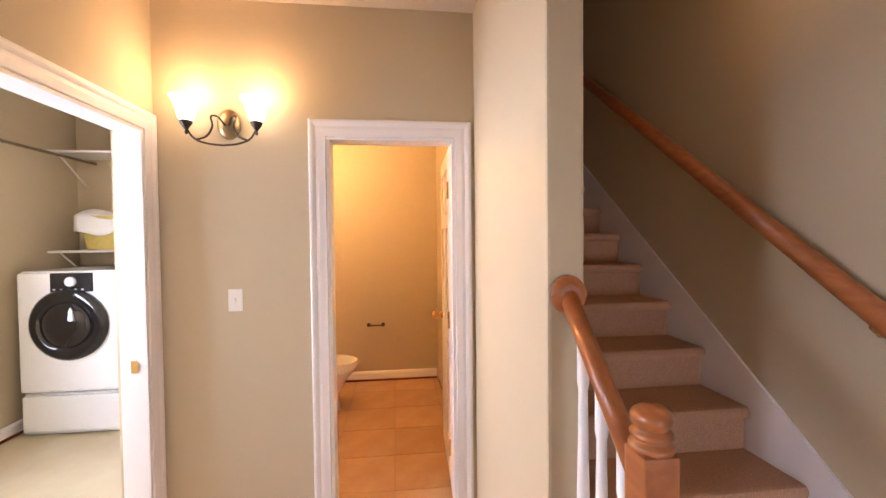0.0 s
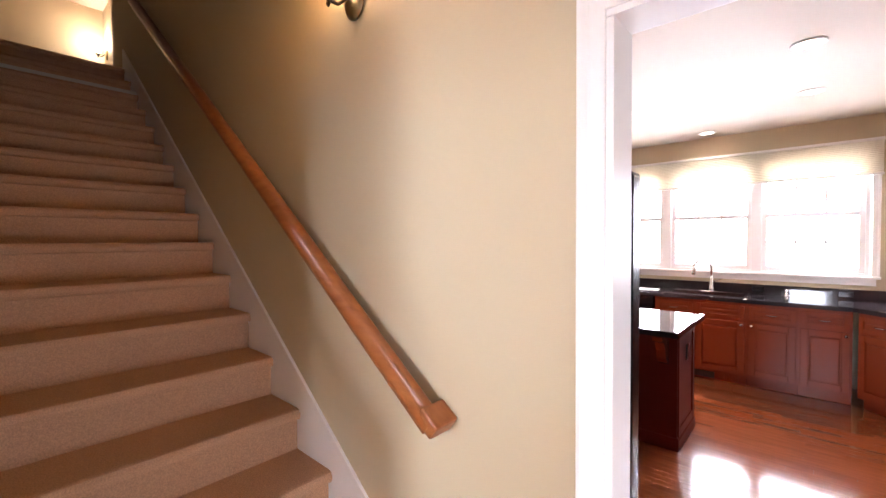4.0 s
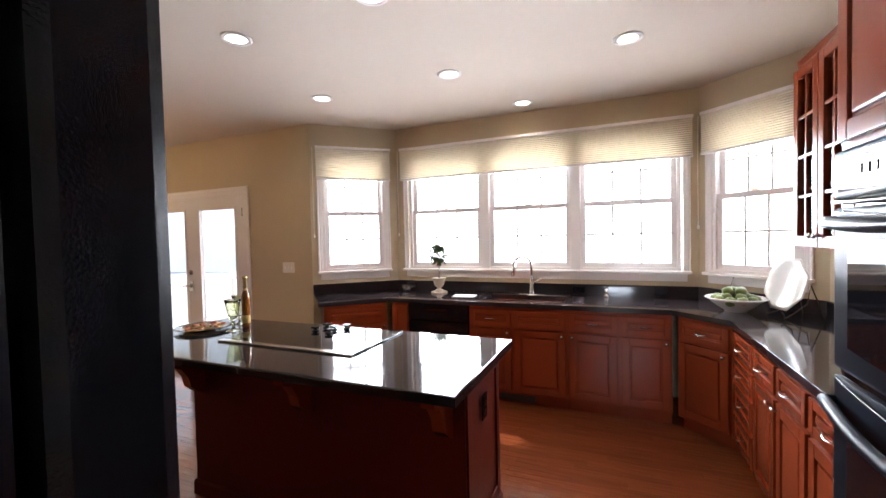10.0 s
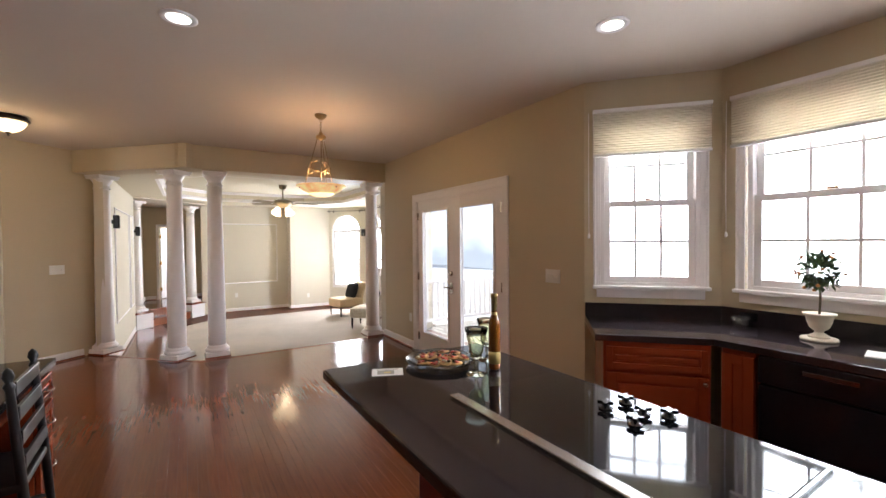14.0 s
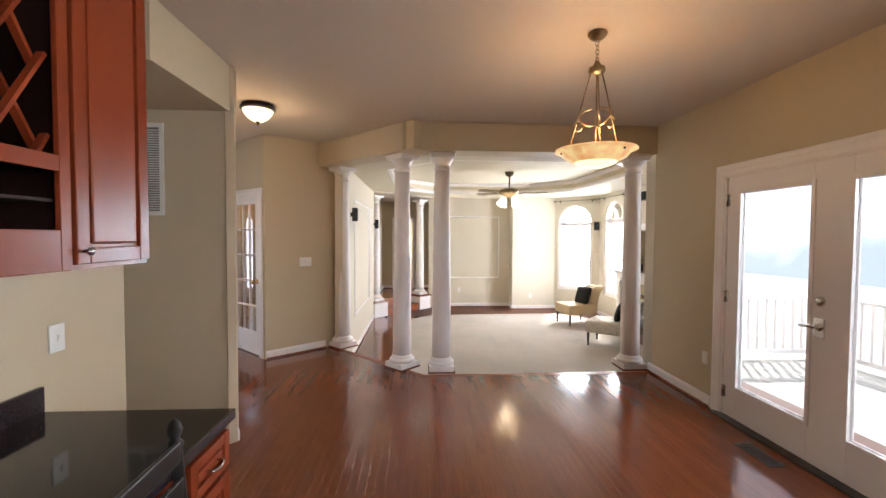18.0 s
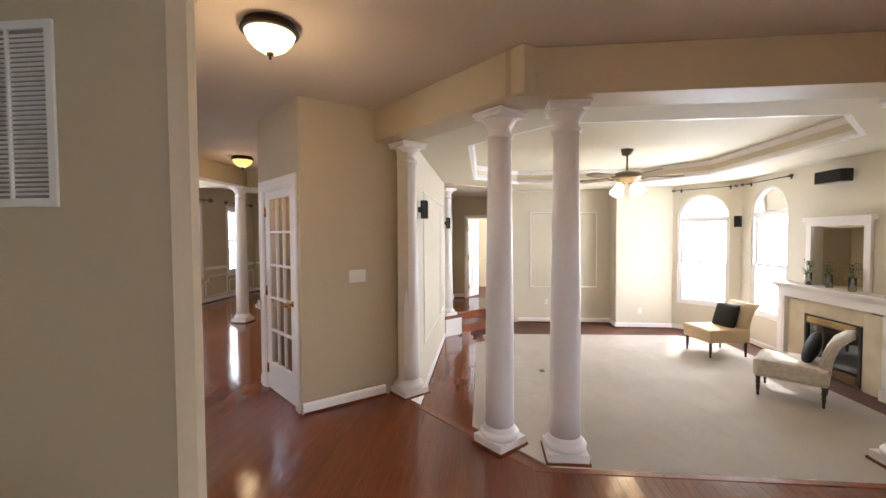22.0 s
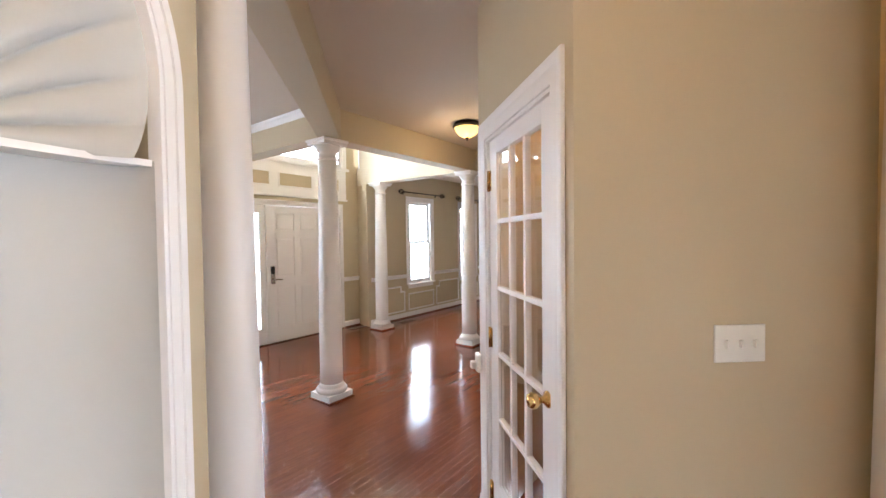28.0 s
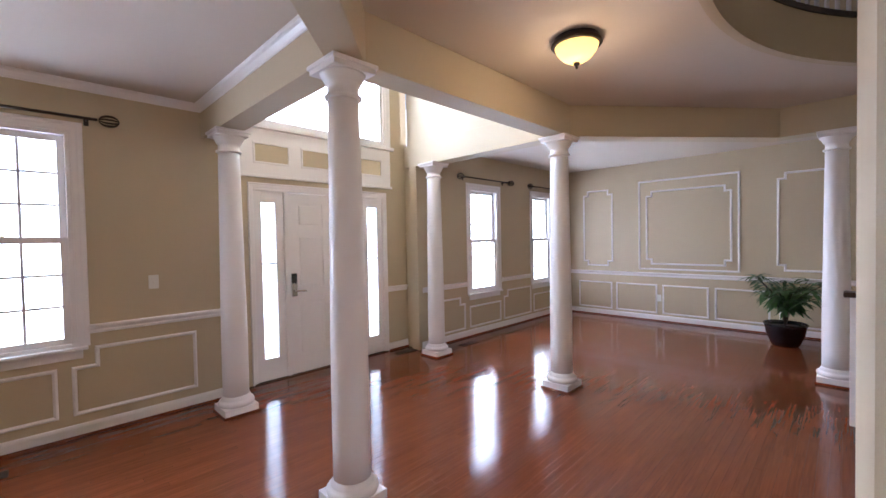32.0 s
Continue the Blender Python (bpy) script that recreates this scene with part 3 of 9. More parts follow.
setting(part("ceiling_far_hall", bm, CEIL), "ceiling of the far hall", "ceiling")
bm = bmesh.new()
prism(bm, [(-16.4, 0.86), (-11.9, 0.86), (-13.04, 2.0), (-13.07, 2.2), (-13.07, 3.4), (-16.4, 3.4)], LOW - 0.1, -0.004)
setting(part("floor_far_hall", bm, UNDER), "raised hall floor base", "floor")

# ---- foyer, dining and front room ----
FW = -4.93
FWALL = ((-8.66, FW), (-5.2, FW))
wall("wall_dining_front", *FWALL, 0, H, 0.14, [(1.04, 1.81, 0.70, 2.35)])
DW = ((-11.1, -5.06), (-8.52, -5.06))
wall("wall_front_door", *DW, 0, 2.70, 0.14, [(0.40, 2.12, 0, 2.06)])
RW = ((-14.95, -4.76), (-11.0, -4.76))
wall("wall_front_room", *RW, 0, H, 0.14, [(0.54, 1.17, 0.64, 2.24), (2.20, 2.89, 0.64, 2.24)])
wall("wall_end_room", (-14.95, 0.9), (-14.95, -4.76), 0, H)
wall("wall_hall_north", (-8.5, 0.8), (-15.0, 0.8), 0, 5.3, 0.05)
wall("wall_upper_east", (-8.56, -2.7), (-8.56, 0.8), H + 0.15, 5.3, 0.06)
wall("wall_upper_west", (-13.2, 0.8), (-13.2, -2.7), H + 0.15, 5.3, 0.06)
wall("wall_upper_pantry", (-8.5, -0.68), (-9.6, -0.68), H, 5.3, 0.06)
bm = bmesh.new()
box(bm, -13.3, -8.4, -2.49, 0.9, 5.3, 5.4)
setting(part("ceiling_upper_hall", bm, CEIL), "white ceiling of the upper hall", "ceiling")
wall("wall_above_door", *DW, 2.70, 5.3, 0.14, [(0.36, 2.14, 2.70, 4.4)])
for nm, q0, q1 in (("wall_foyer_west", (-11.05, -2.7), (-11.05, -4.99)), ("wall_foyer_east", (-8.66, -4.99), (-8.66, -2.7)), ("wall_foyer_hall", (-8.6, -2.73), (-11.1, -2.73))):
    wall(nm, q0, q1, H - 0.001, 5.3, 0.06, label="upper foyer wall painted beige")

# beams


def beam(p0, p1, w, z0=BEAM, z1=H - 0.002):
    m, ln = along(p0, p1)
    b = bmesh.new()
    box(b, 0, ln, -w / 2, w / 2, z0, z1, m, 0.006)
    return setting(part("trim_beam", b, WALL), "beige painted beam carried by white columns", "beam")


beam((-6.84, 4.57), (-6.84, 1.78), 0.3)
beam((-6.72, 2.0), (-8.04, 0.64), 0.298, BEAM + 0.003)
beam((-8.66, -2.69), (-6.65, -0.62), 0.2)
beam((-8.62, -2.7), (-11.2, -2.7), 0.2, BEAM + 0.003)
beam((-8.62, -5.0), (-8.62, -2.6), 0.2, BEAM + 0.006)
beam((-11.1, -2.6), (-11.1, -5.0), 0.2, BEAM + 0.006)
beam((-11.1, -2.7), (-12.92, -1.2), 0.2)
beam((-12.87, -1.28), (-12.87, 0.8), 0.2, BEAM + 0.003)

# base floors under the strips
bm = bmesh.new()
for x0, x1, y0, y1 in ((-6.72, 1.6, 0.33, 5.4), (-2.11, 1.6, -2.4, 0.33), (-6.72, -4.2, -5.2, 0.33), (-15.0, -6.72, -5.2, 0.8)):
    box(bm, x0, x1, y0, y1, -0.12, -0.004)
prism(bm, [(-6.72, 0.8), (-6.72, 2.0), (-7.9, 0.8)], -0.12, -0.004)
setting(part("floor", bm, UNDER), "subfloor under the hardwood strips", "floor")
bm = bmesh.new()
box(bm, -13.3, -6.7, 0.8, 6.6, LOW - 0.12, LOW - 0.004)
setting(part("floor_living", bm, UNDER), "sunken living room subfloor", "floor")


def strip_mesh(length, w=0.0563):
    bm = bmesh.new()
    h, c = 0.008, 0.0003
    x, y = length / 2 - 0.00015, w / 2 - 0.00015
    lo = [bm.verts.new((sx * x, sy * y, -h)) for sx, sy in ((-1, -1), (1, -1), (1, 1), (-1, 1))]
    md = [bm.verts.new((sx * x, sy * y, -c)) for sx, sy in ((-1, -1), (1, -1), (1, 1), (-1, 1))]
    hi = [bm.verts.new((sx * (x - c), sy * (y - c), 0)) for sx, sy in ((-1, -1), (1, -1), (1, 1), (-1, 1))]
    for a, b in ((lo, md), (md, hi)):
        for i in range(4):
            bm.faces.new((a[i], a[(i + 1) % 4], b[(i + 1) % 4], b[i]))
    bm.faces.new(hi)
    return bm


def inside(x, y, poly):
    r = False
    for i in range(len(poly)):
        (x0, y0), (x1, y1) = poly[i - 1], poly[i]
        if (y0 > y) != (y1 > y) and x < (x1 - x0) * (y - y0) / (y1 - y0) + x0:
            r = not r
    return r


def strips(floor, poly, z, near, label, keep=lambda x, y: True):
    """Hardwood strips along x over the outline poly; those in the stretch near (x0, x1, y0, y1) are parts."""
    rng = random.Random(7)
    w = 0.0563
    xs, ys = [p[0] for p in poly], [p[1] for p in poly]
    rest_v, rest_f, singles = [], [], {}
    n = 0
    y = min(ys) + w / 2
    while y < max(ys):
        # inner extent of the row
        cuts = []
        for i in range(len(poly)):
            (x0, y0), (x1, y1) = poly[i - 1], poly[i]
            if (y0 > y) != (y1 > y):
                cuts.append((x1 - x0) * (y - y0) / (y1 - y0) + x0)
        cuts.sort()
        for a, b in zip(cuts[::2], cuts[1::2]):
            x = a - rng.uniform(0, 0.8)
            while x < b:
                ln = rng.choice((0.55, 0.75, 0.95, 1.2))
                u, v = max(x, a), min(x + ln, b)
                x += ln
                if v - u < 0.05:
                    continue
                c = (u + v) / 2
                if not keep(c, y):
                    continue
                if near and near[0] < c < near[1] and near[2] < y < near[3] and n < 300 and abs(v - u - ln) < 1e-6:
                    if ln not in singles:
                        bm = strip_mesh(ln)
                        singles[ln] = bpy.data.meshes.new("strip")
                        bm.to_mesh(singles[ln])
                        bm.free()
                        singles[ln].materials.append(PLANK)
                    ob = new("strip", singles[ln])
                    ob.parent = floor
                    ob.location = (c, y, z + rng.uniform(-0.0001, 0.0001))
                    ob.rotation_euler = (rng.uniform(-0.0055, 0.0055), rng.uniform(-0.0008, 0.0008), 0)
                    n += 1
                else:
                    k = len(rest_v)
                    e, t1, t2 = 0.0003, rng.uniform(-0.0055, 0.0055), rng.uniform(-0.0006, 0.0006)
                    for hx, hy, hz, ins in ((-1, -1, -0.008, 0), (1, -1, -0.008, 0), (1, 1, -0.008, 0), (-1, 1, -0.008, 0), (-1, -1, 0, e), (1, -1, 0, e), (1, 1, 0, e), (-1, 1, 0, e)):
                        px, py = hx * ((v - u) / 2 - 0.00015 - ins), hy * (w / 2 - 0.00015 - ins)
                        rest_v.append((c + px, y + py, z + hz + (py * t1 + px * t2 * 0.3 if hz == 0 else 0)))
                    rest_f += [(k, k + 1, k + 5, k + 4), (k + 1, k + 2, k + 6, k + 5), (k + 2, k + 3, k + 7, k + 6), (k + 3, k, k + 4, k + 7), (k + 4, k + 5, k + 6, k + 7)]
        y += w
    me = bpy.data.meshes.new("floor_strips")
    me.from_pydata(rest_v, [], rest_f)
    me.materials.append(PLANK_FAR)
    ob = new("floor_strips", me)
    ob.parent = floor
    ob["kind"] = "stuff"
    ob["label"] = label


MAIN = [(1.5, 0.36), (1.5, 5.2), (-2.86, 5.2), (-2.86, 4.57), (-6.72, 4.57), (-6.72, 2.0), (-7.9, 0.8), (-15.0, 0.8), (-15.0, -5.06), (-5.2, -5.06), (-5.2, -1.2), (-4.3, -1.2), (-4.3, 0.36)]
strips(bpy.data.objects["floor"], MAIN, 0.0, (-8.6, -4.2, -1.2, 4.0), "glossy red-brown hardwood floor strips")
strips(bpy.data.objects["floor_living"], [(-13.1, 0.95), (-6.9, 0.95), (-6.9, 6.5), (-13.1, 6.5)], LOW, (), "red-brown hardwood border round the carpet",
       keep=lambda x, y: not (-10.7 < x < -9.2 and 2.6 < y < 4.6) and x - y > -13.35)
strips(bpy.data.objects["floor_far_hall"], [(-14.1, 0.92), (-11.97, 0.92), (-13.04, 2.0), (-13.04, 3.3), (-14.1, 3.3)], 0.0, (), "red-brown hardwood hall strips")
# ---- columns ----


def column(x, y, z0, z1, turn=0.0, base=0.30, r=0.105):
    t = thing("column", pose(x, y, z0, 0, 0, turn), "white painted round wooden column on a square plinth", "column", "white columns")
    h = z1 - z0
    boxpart("plinth", (-base / 2, base / 2, -base / 2, base / 2, 0.004, 0.075), TRIM, t, bevel=0.006)
    boxpart("shoe_moulding", (-base / 2 - 0.012, base / 2 + 0.012, -base / 2 - 0.012, base / 2 + 0.012, 0.002, 0.02), PLANK_FAR, t, "dark red-brown wooden shoe moulding", 0.003)
    bm = bmesh.new()
    lathe(bm, [(r + 0.034, 0.075), (r + 0.04, 0.09), (r + 0.04, 0.105), (r + 0.03, 0.118), (r + 0.016, 0.122), (r + 0.016, 0.132), (r + 0.006, 0.15), (r, 0.16)], seg=32)
    part("base_ring", bm, TRIM, t)
    bm = bmesh.new()
    q = r * 0.8
    prof = [(r if f <= 0.25 else r * (1.0 - 0.2 * (f - 0.25) / 0.75), 0.16 + (h - 0.35) * f) for f in (i / 12 for i in range(13))]
    lathe(bm, prof, seg=32)
    part("shaft", bm, TRIM, t)
    bm = bmesh.new()
    lathe(bm, [(q, h - 0.19), (q + 0.016, h - 0.185), (q + 0.018, h - 0.172), (q, h - 0.16), (q, h - 0.115), (q + 0.012, h - 0.11), (q + 0.016, h - 0.1), (q + 0.036, h - 0.065), (q + 0.041, h - 0.052)], seg=32)
    a = q + 0.046
    box(bm, -a, a, -a, a, h - 0.052, h - 0.024, bevel=0.004)
    box(bm, -a - 0.011, a + 0.011, -a - 0.011, a + 0.011, h - 0.024, h - 0.002, bevel=0.004)
    part("capital", bm, TRIM, t)
    return t


for cx, cy, turn in ((-6.92, 2.21, 0), (-7.04, 1.76, 45), (-7.96, 0.91, 45), (-6.92, 4.42, 0), (-6.74, -0.71, 45), (-8.62, -2.69, 0), (-11.02, -2.70, 0), (-11.02, -4.45, 0), (-8.62, -4.52, 0), (-12.85, -0.78, 0), (-11.85, 0.95, 45), (-12.87, 1.97, 45)):
    column(cx, cy, 0, BEAM, turn, 0.26 if cx == -6.74 else 0.275, 0.09 if cx == -6.74 else 0.105)
for cx, cy in ((-11.85, 0.95), (-12.87, 1.97)):
    boxpart_ob = boxpart("wall_plinth", (-0.2, 0.2, -0.2, 0.2, LOW, -0.022), TRIM, None, bevel=0.01, m=pose(cx, cy, 0, 0, 0, 45))
    setting(boxpart_ob, "white block under a column beside the steps", "wall")
    boxpart("cap", (-0.22, 0.22, -0.22, 0.22, -0.022, 0.003), PLANK_FAR, boxpart_ob, "red-brown wooden cap", 0.004, pose(cx, cy, 0, 0, 0, 45))


# ---- windows and doors ----
def frame_of(p0, p1, s, inset):
    m, _ = along(p0, p1)
    return m @ pose(s, -inset, 0)


def sash(parent, w, z0, z1, y, cols, rows, rail=0.045):
    """A sash between -w/2 and w/2 with muntins and panes."""
    bm = bmesh.new()
    for a in ((-w / 2, -w / 2 + rail, z0, z1), (w / 2 - rail, w / 2, z0, z1), (-w / 2 + rail, w / 2 - rail, z0, z0 + rail), (-w / 2 + rail, w / 2 - rail, z1 - rail, z1)):
        box(bm, a[0], a[1], y - 0.018, y + 0.018, a[2], a[3], bevel=0.003)
    s = part("sash", bm, TRIM, parent)
    iw, ih = w - 2 * rail, z1 - z0 - 2 * rail
    for i in range(1, cols):
        x = -iw / 2 + iw * i / cols
        boxpart("muntin", (x - 0.0095, x + 0.0095, y - 0.006, y + 0.006, z0 + rail, z1 - rail), TRIM, s, bevel=0.0)
    for j in range(1, rows):
        z = z0 + rail + ih * j / rows
        boxpart("muntin", (-iw / 2, iw / 2, y - 0.0055, y + 0.0055, z - 0.0095, z + 0.0095), TRIM, s, bevel=0.0)
    p = boxpart("pane", (-iw / 2 - 0.004, iw / 2 + 0.004, y - 0.002, y + 0.002, z0 + rail - 0.004, z1 - rail + 0.004), GLASS, s, bevel=0.0)
    p.visible_shadow = False


def double_hung(name, m, w, z0, z1, cols=3, rows=2, label="white double-hung window with muntins"):
    """A window whose opening is w wide, in the frame m (x along the wall, y into the room)."""
    t = setting(new(name), label, "window")
    t.matrix_world = m
    bm = bmesh.new()
    for a in ((-w / 2, -w / 2 + 0.03, z0, z1), (w / 2 - 0.03, w / 2, z0, z1), (-w / 2 + 0.03, w / 2 - 0.03, z1 - 0.03, z1), (-w / 2 + 0.03, w / 2 - 0.03, z0, z0 + 0.03)):
        box(bm, a[0], a[1], -0.06, 0.055, a[2], a[3], bevel=0.003)
    part("window_frame", bm, TRIM, t)
    mid = (z0 + z1) / 2
    sash(t, w - 0.06, mid - 0.02, z1 - 0.03, -0.022, cols, rows)
    sash(t, w - 0.06, z0 + 0.03, mid + 0.02, 0.018, cols, rows)
    bm = bmesh.new()
    box(bm, -0.03, 0.03, 0.036, 0.05, mid + 0.02, mid + 0.035, bevel=0.004)
    part("sash_lock", bm, BRASS, t, "small brass sash lock")
    return t


def stool(p0, p1, s0, s1, z):
    """Inner sill with an apron."""
    m, _ = along(p0, p1)
    bm = bmesh.new()
    box(bm, s0 - 0.06, s1 + 0.06, -0.06, 0.055, z - 0.022, z + 0.004, m, 0.006)
    box(bm, s0 - 0.03, s1 + 0.03, 0.002, 0.018, z - 0.09, z - 0.022, m, 0.004)
    return setting(part("trim_window_sill", bm, TRIM), "white painted window sill with an apron", "sill")


# kitchen bay
for p0, p1, s0, s1, nm in ((KB[0], KB[1], 0.14, D1 - 0.12, "window_1"), (KB[2], KB[3], 0.14, D2 - 0.12, "window_2")):
    double_hung(nm, frame_of(p0, p1, (s0 + s1) / 2, 0.05), s1 - s0, 1.14, 2.42, 3, 2)
    stool(p0, p1, s0, s1, 1.14)
    casing("trim_window", p0, p1, s0, s1, 2.42, 1.14, 0.055)
for i in range(3):
    a = 0.12 + 2.74 * i / 3
    double_hung("window_%d" % (3 + i), frame_of(KB[1], KB[2], a + 2.74 / 6, 0.05), 2.74 / 3 - 0.035, 1.14, 2.42, 3 if i < 2 else 3, 2)
bm = bmesh.new()
mb, _ = along(KB[1], KB[2])
for i in (1, 2):
    a = 0.12 + 2.74 * i / 3
    box(bm, a - 0.045, a + 0.045, -0.1, 0.016, 1.145, 2.42, mb, 0.004)
setting(part("trim_mullion", bm, TRIM), "white mullions between the kitchen windows", "trim")
casing("trim_window_bay", KB[1], KB[2], 0.12, 2.86, 2.42, 1.14, 0.055)
stool(KB[1], KB[2], 0.12, 2.86, 1.14)


def shade(p0, p1, s0, s1, ztop, zbot):
    """A half-lowered cellular shade with a head rail, bottom rail and cord."""
    m, _ = along(p0, p1)
    t = thing("cellular_shade", m @ pose((s0 + s1) / 2, 0.05, ztop), "cream cellular window shade, drawn partly down", "window shade", "kitchen window shades")
    w = s1 - s0
    boxpart("head_rail", (-w / 2, w / 2, -0.028, 0.028, -0.03, 0.0), TRIM, t, bevel=0.006)
    bm = bmesh.new()
    n = int((ztop - zbot - 0.05) / 0.018)
    for side in (-1, 1):
        prev = None
        for k in range(2 * n + 1):
            z = -0.03 - (ztop - zbot - 0.05) * k / (2 * n)
            y = side * (0.006 if k % 2 else 0.02)
            row = [bm.verts.new((x, y, z)) for x in (-w / 2 + 0.006, w / 2 - 0.006)]
            if prev:
                bm.faces.new((prev[0], prev[1], row[1], row[0]))
            prev = row
    part("fabric", bm, SHADE_CLOTH, t, "pleated translucent cream fabric")
    boxpart("bottom_rail", (-w / 2, w / 2, -0.02, 0.02, zbot - ztop, zbot - ztop + 0.02), TRIM, t, bevel=0.006)
    bm = bmesh.new()
    tube(bm, [(w / 2 + 0.03, 0.0, -0.02), (w / 2 + 0.032, 0.002, -0.5), (w / 2 + 0.03, 0, -0.95)], 0.0025, 6)
    lathe(bm, [(0.003, 0), (0.01, 0.01), (0.008, 0.035), (0.003, 0.04)], pose(w / 2 + 0.03, 0, -0.99), 10)
    part("pull_cord", bm, TRIM, t)


SHADE_CLOTH = bpy.data.materials.new("shade_cloth")
SHADE_CLOTH.use_nodes = True
_n = SHADE_CLOTH.node_tree.nodes
_b = _n["Principled BSDF"]
_b.inputs["Base Color"].default_value = (0.86, 0.815, 0.72, 1)
_b.inputs["Roughness"].default_value = 0.9
_t = _n.new("ShaderNodeBsdfTranslucent")
_t.inputs[0].default_value = (0.90, 0.85, 0.74, 1)
_x = _n.new("ShaderNodeMixShader")
_x.inputs[0].default_value = 0.4
for _a, _c in ((_b.outputs[0], _x.inputs[1]), (_t.outputs[0], _x.inputs[2]), (_x.outputs[0], _n["Material Output"].inputs[0])):
    SHADE_CLOTH.node_tree.links.new(_a, _c)
shade(KB[0], KB[1], 0.08, D1 - 0.06, 2.50, 2.14)
shade(KB[1], KB[2], 0.05, 2.93, 2.50, 2.14)
shade(KB[2], KB[3], 0.08, D2 - 0.06, 2.50, 2.14)

# living room arched windows


def arched(name, m, w, z0, zs):
    """A window with a round head: opening w wide, sill z0, springing zs."""
    t = setting(new(name), "tall white window with a round arched head", "window")
    t.matrix_world = m
    r = w / 2

    def arc(rad, n=18):
        return [(rad * math.cos(math.pi * i / n), zs + rad * math.sin(math.pi * i / n)) for i in range(n + 1)]

    def ring(rad0, rad1, y0, y1, bm):
        a, b = arc(rad0), arc(rad1)
        q = [[bm.verts.new((x, y, z)) for x, z in line] for line, y in ((a, y0), (b, y0), (b, y1), (a, y1))]
        for i in range(len(a) - 1):
            for u, v in ((0, 1), (1, 2), (2, 3), (3, 0)):
                bm.faces.new((q[u][i], q[u][i + 1], q[v][i + 1], q[v][i]))
        bmesh.ops.recalc_face_normals(bm, faces=bm.faces)

    bm = bmesh.new()
    ring(r - 0.04, r, -0.05, 0.03, bm)
    for x in (-r, r - 0.04):
        box(bm, x, x + 0.04, -0.05, 0.03, z0, zs, bevel=0.003)
    box(bm, -r + 0.04, r - 0.04, -0.05, 0.03, z0, z0 + 0.05, bevel=0.003)
    box(bm, -r + 0.04, r - 0.04, -0.04, 0.02, zs - 0.03, zs + 0.02, bevel=0.003)
    part("window_frame", bm, TRIM, t)
    mid = z0 + (zs - z0) * 0.5
    sash(t, w - 0.08, z0 + 0.05, mid + 0.02, -0.0, 1, 1, 0.04)
    sash(t, w - 0.08, mid - 0.02, zs - 0.03, -0.036, 1, 1, 0.04)
    bm = bmesh.new()
    vs = [bm.verts.new((x, -0.01, z)) for x, z in arc(r - 0.035)]
    bm.faces.new(vs)
    p = part("pane", bm, GLASS, t)
    p.visible_shadow = False
    # wall round the arch: spandrels closing the square opening
    bm = bmesh.new()
    pts = arc(r)
    for y0 in (0.06,):
        for i in range(len(pts) - 1):
            (xa, za), (xb, zb) = pts[i], pts[i + 1]
            q = [bm.verts.new(c) for c in ((xa, 0.05, za), (xb, 0.05, zb), (xb, 0.05, zs + r + 0.02), (xa, 0.05, zs + r + 0.02))]
            s = [bm.verts.new(c) for c in ((xa, -0.07, za), (xb, -0.07, zb), (xb, -0.07, zs + r + 0.02), (xa, -0.07, zs + r + 0.02))]
            bm.faces.new(q)
            bm.faces.new(list(reversed(s)))
            bm.faces.new((q[1], q[0], s[0], s[1]))
    bmesh.ops.recalc_face_normals(bm, faces=bm.faces)
    part("arch_surround", bm, WALL_CREAM, t, "cream wall round the arch")
    return t


arched("window_7", frame_of(LW[1], LW[2], 0.62, 0.05), 0.89, 0.19, 1.855)
arched("window_8", frame_of(LW[0], LW[1], 4.23, 0.05), 0.86, 0.17, 1.89)


def rod(p0, p1, s0, s1, z, out=0.09, k=1.0):
    """A curtain rod with wire-ball finials on brackets."""
    m, _ = along(p0, p1)
    t = thing("curtain_rod", m @ pose((s0 + s1) / 2, out, z), "dark bronze curtain rod with open wire finials", "curtain rod", "curtain rods")
    w = s1 - s0
    bm = bmesh.new()
    tube(bm, [(-w / 2, 0, 0), (w / 2, 0, 0)], 0.011 * k, 10)
    part("pole", bm, BRONZE, t)
    for sgn in (-1, 1):
        bm = bmesh.new()
        for q in range(5):
            a = math.pi * q / 5
            tube(bm, [(sgn * (w / 2 + 0.010 + 0.062 * k * (1 - math.cos(u))), 0.043 * k * math.sin(u) * math.cos(a), 0.043 * k * math.sin(u) * math.sin(a)) for u in (2 * math.pi * i / 16 for i in range(16))], 0.0042 * k, 5, True)
        part("finial", bm, BRONZE, t)
        bm = bmesh.new()
        x = sgn * (w / 2 - 0.06)
        tube(bm, [(x, 0, 0), (x, -out + 0.004, 0)], 0.007, 8)
        box(bm, x - 0.015, x + 0.015, -out + 0.002, -out + 0.01, -0.04, 0.03, bevel=0.002)
        part("bracket", bm, BRONZE, t)


rod(LW[1], LW[2], 0.12, 1.06, 2.40, 0.09, 0.6)
rod(LW[0], LW[1], 3.68, 4.72, 2.40, 0.09, 0.6)

# front windows
WIN_DIN, WIN_A, WIN_B = (1.04, 1.81), (0.54, 1.17), (2.20, 2.89)
double_hung("window_9", frame_of(*FWALL, 1.425, 0.05), 0.77, 0.70, 2.35, 3, 3)
double_hung("window_10", frame_of(*RW, 0.855, 0.05), 0.63, 0.64, 2.24, 3, 3)
double_hung("window_11", frame_of(*RW, 2.545, 0.05), 0.69, 0.64, 2.24, 3, 3)
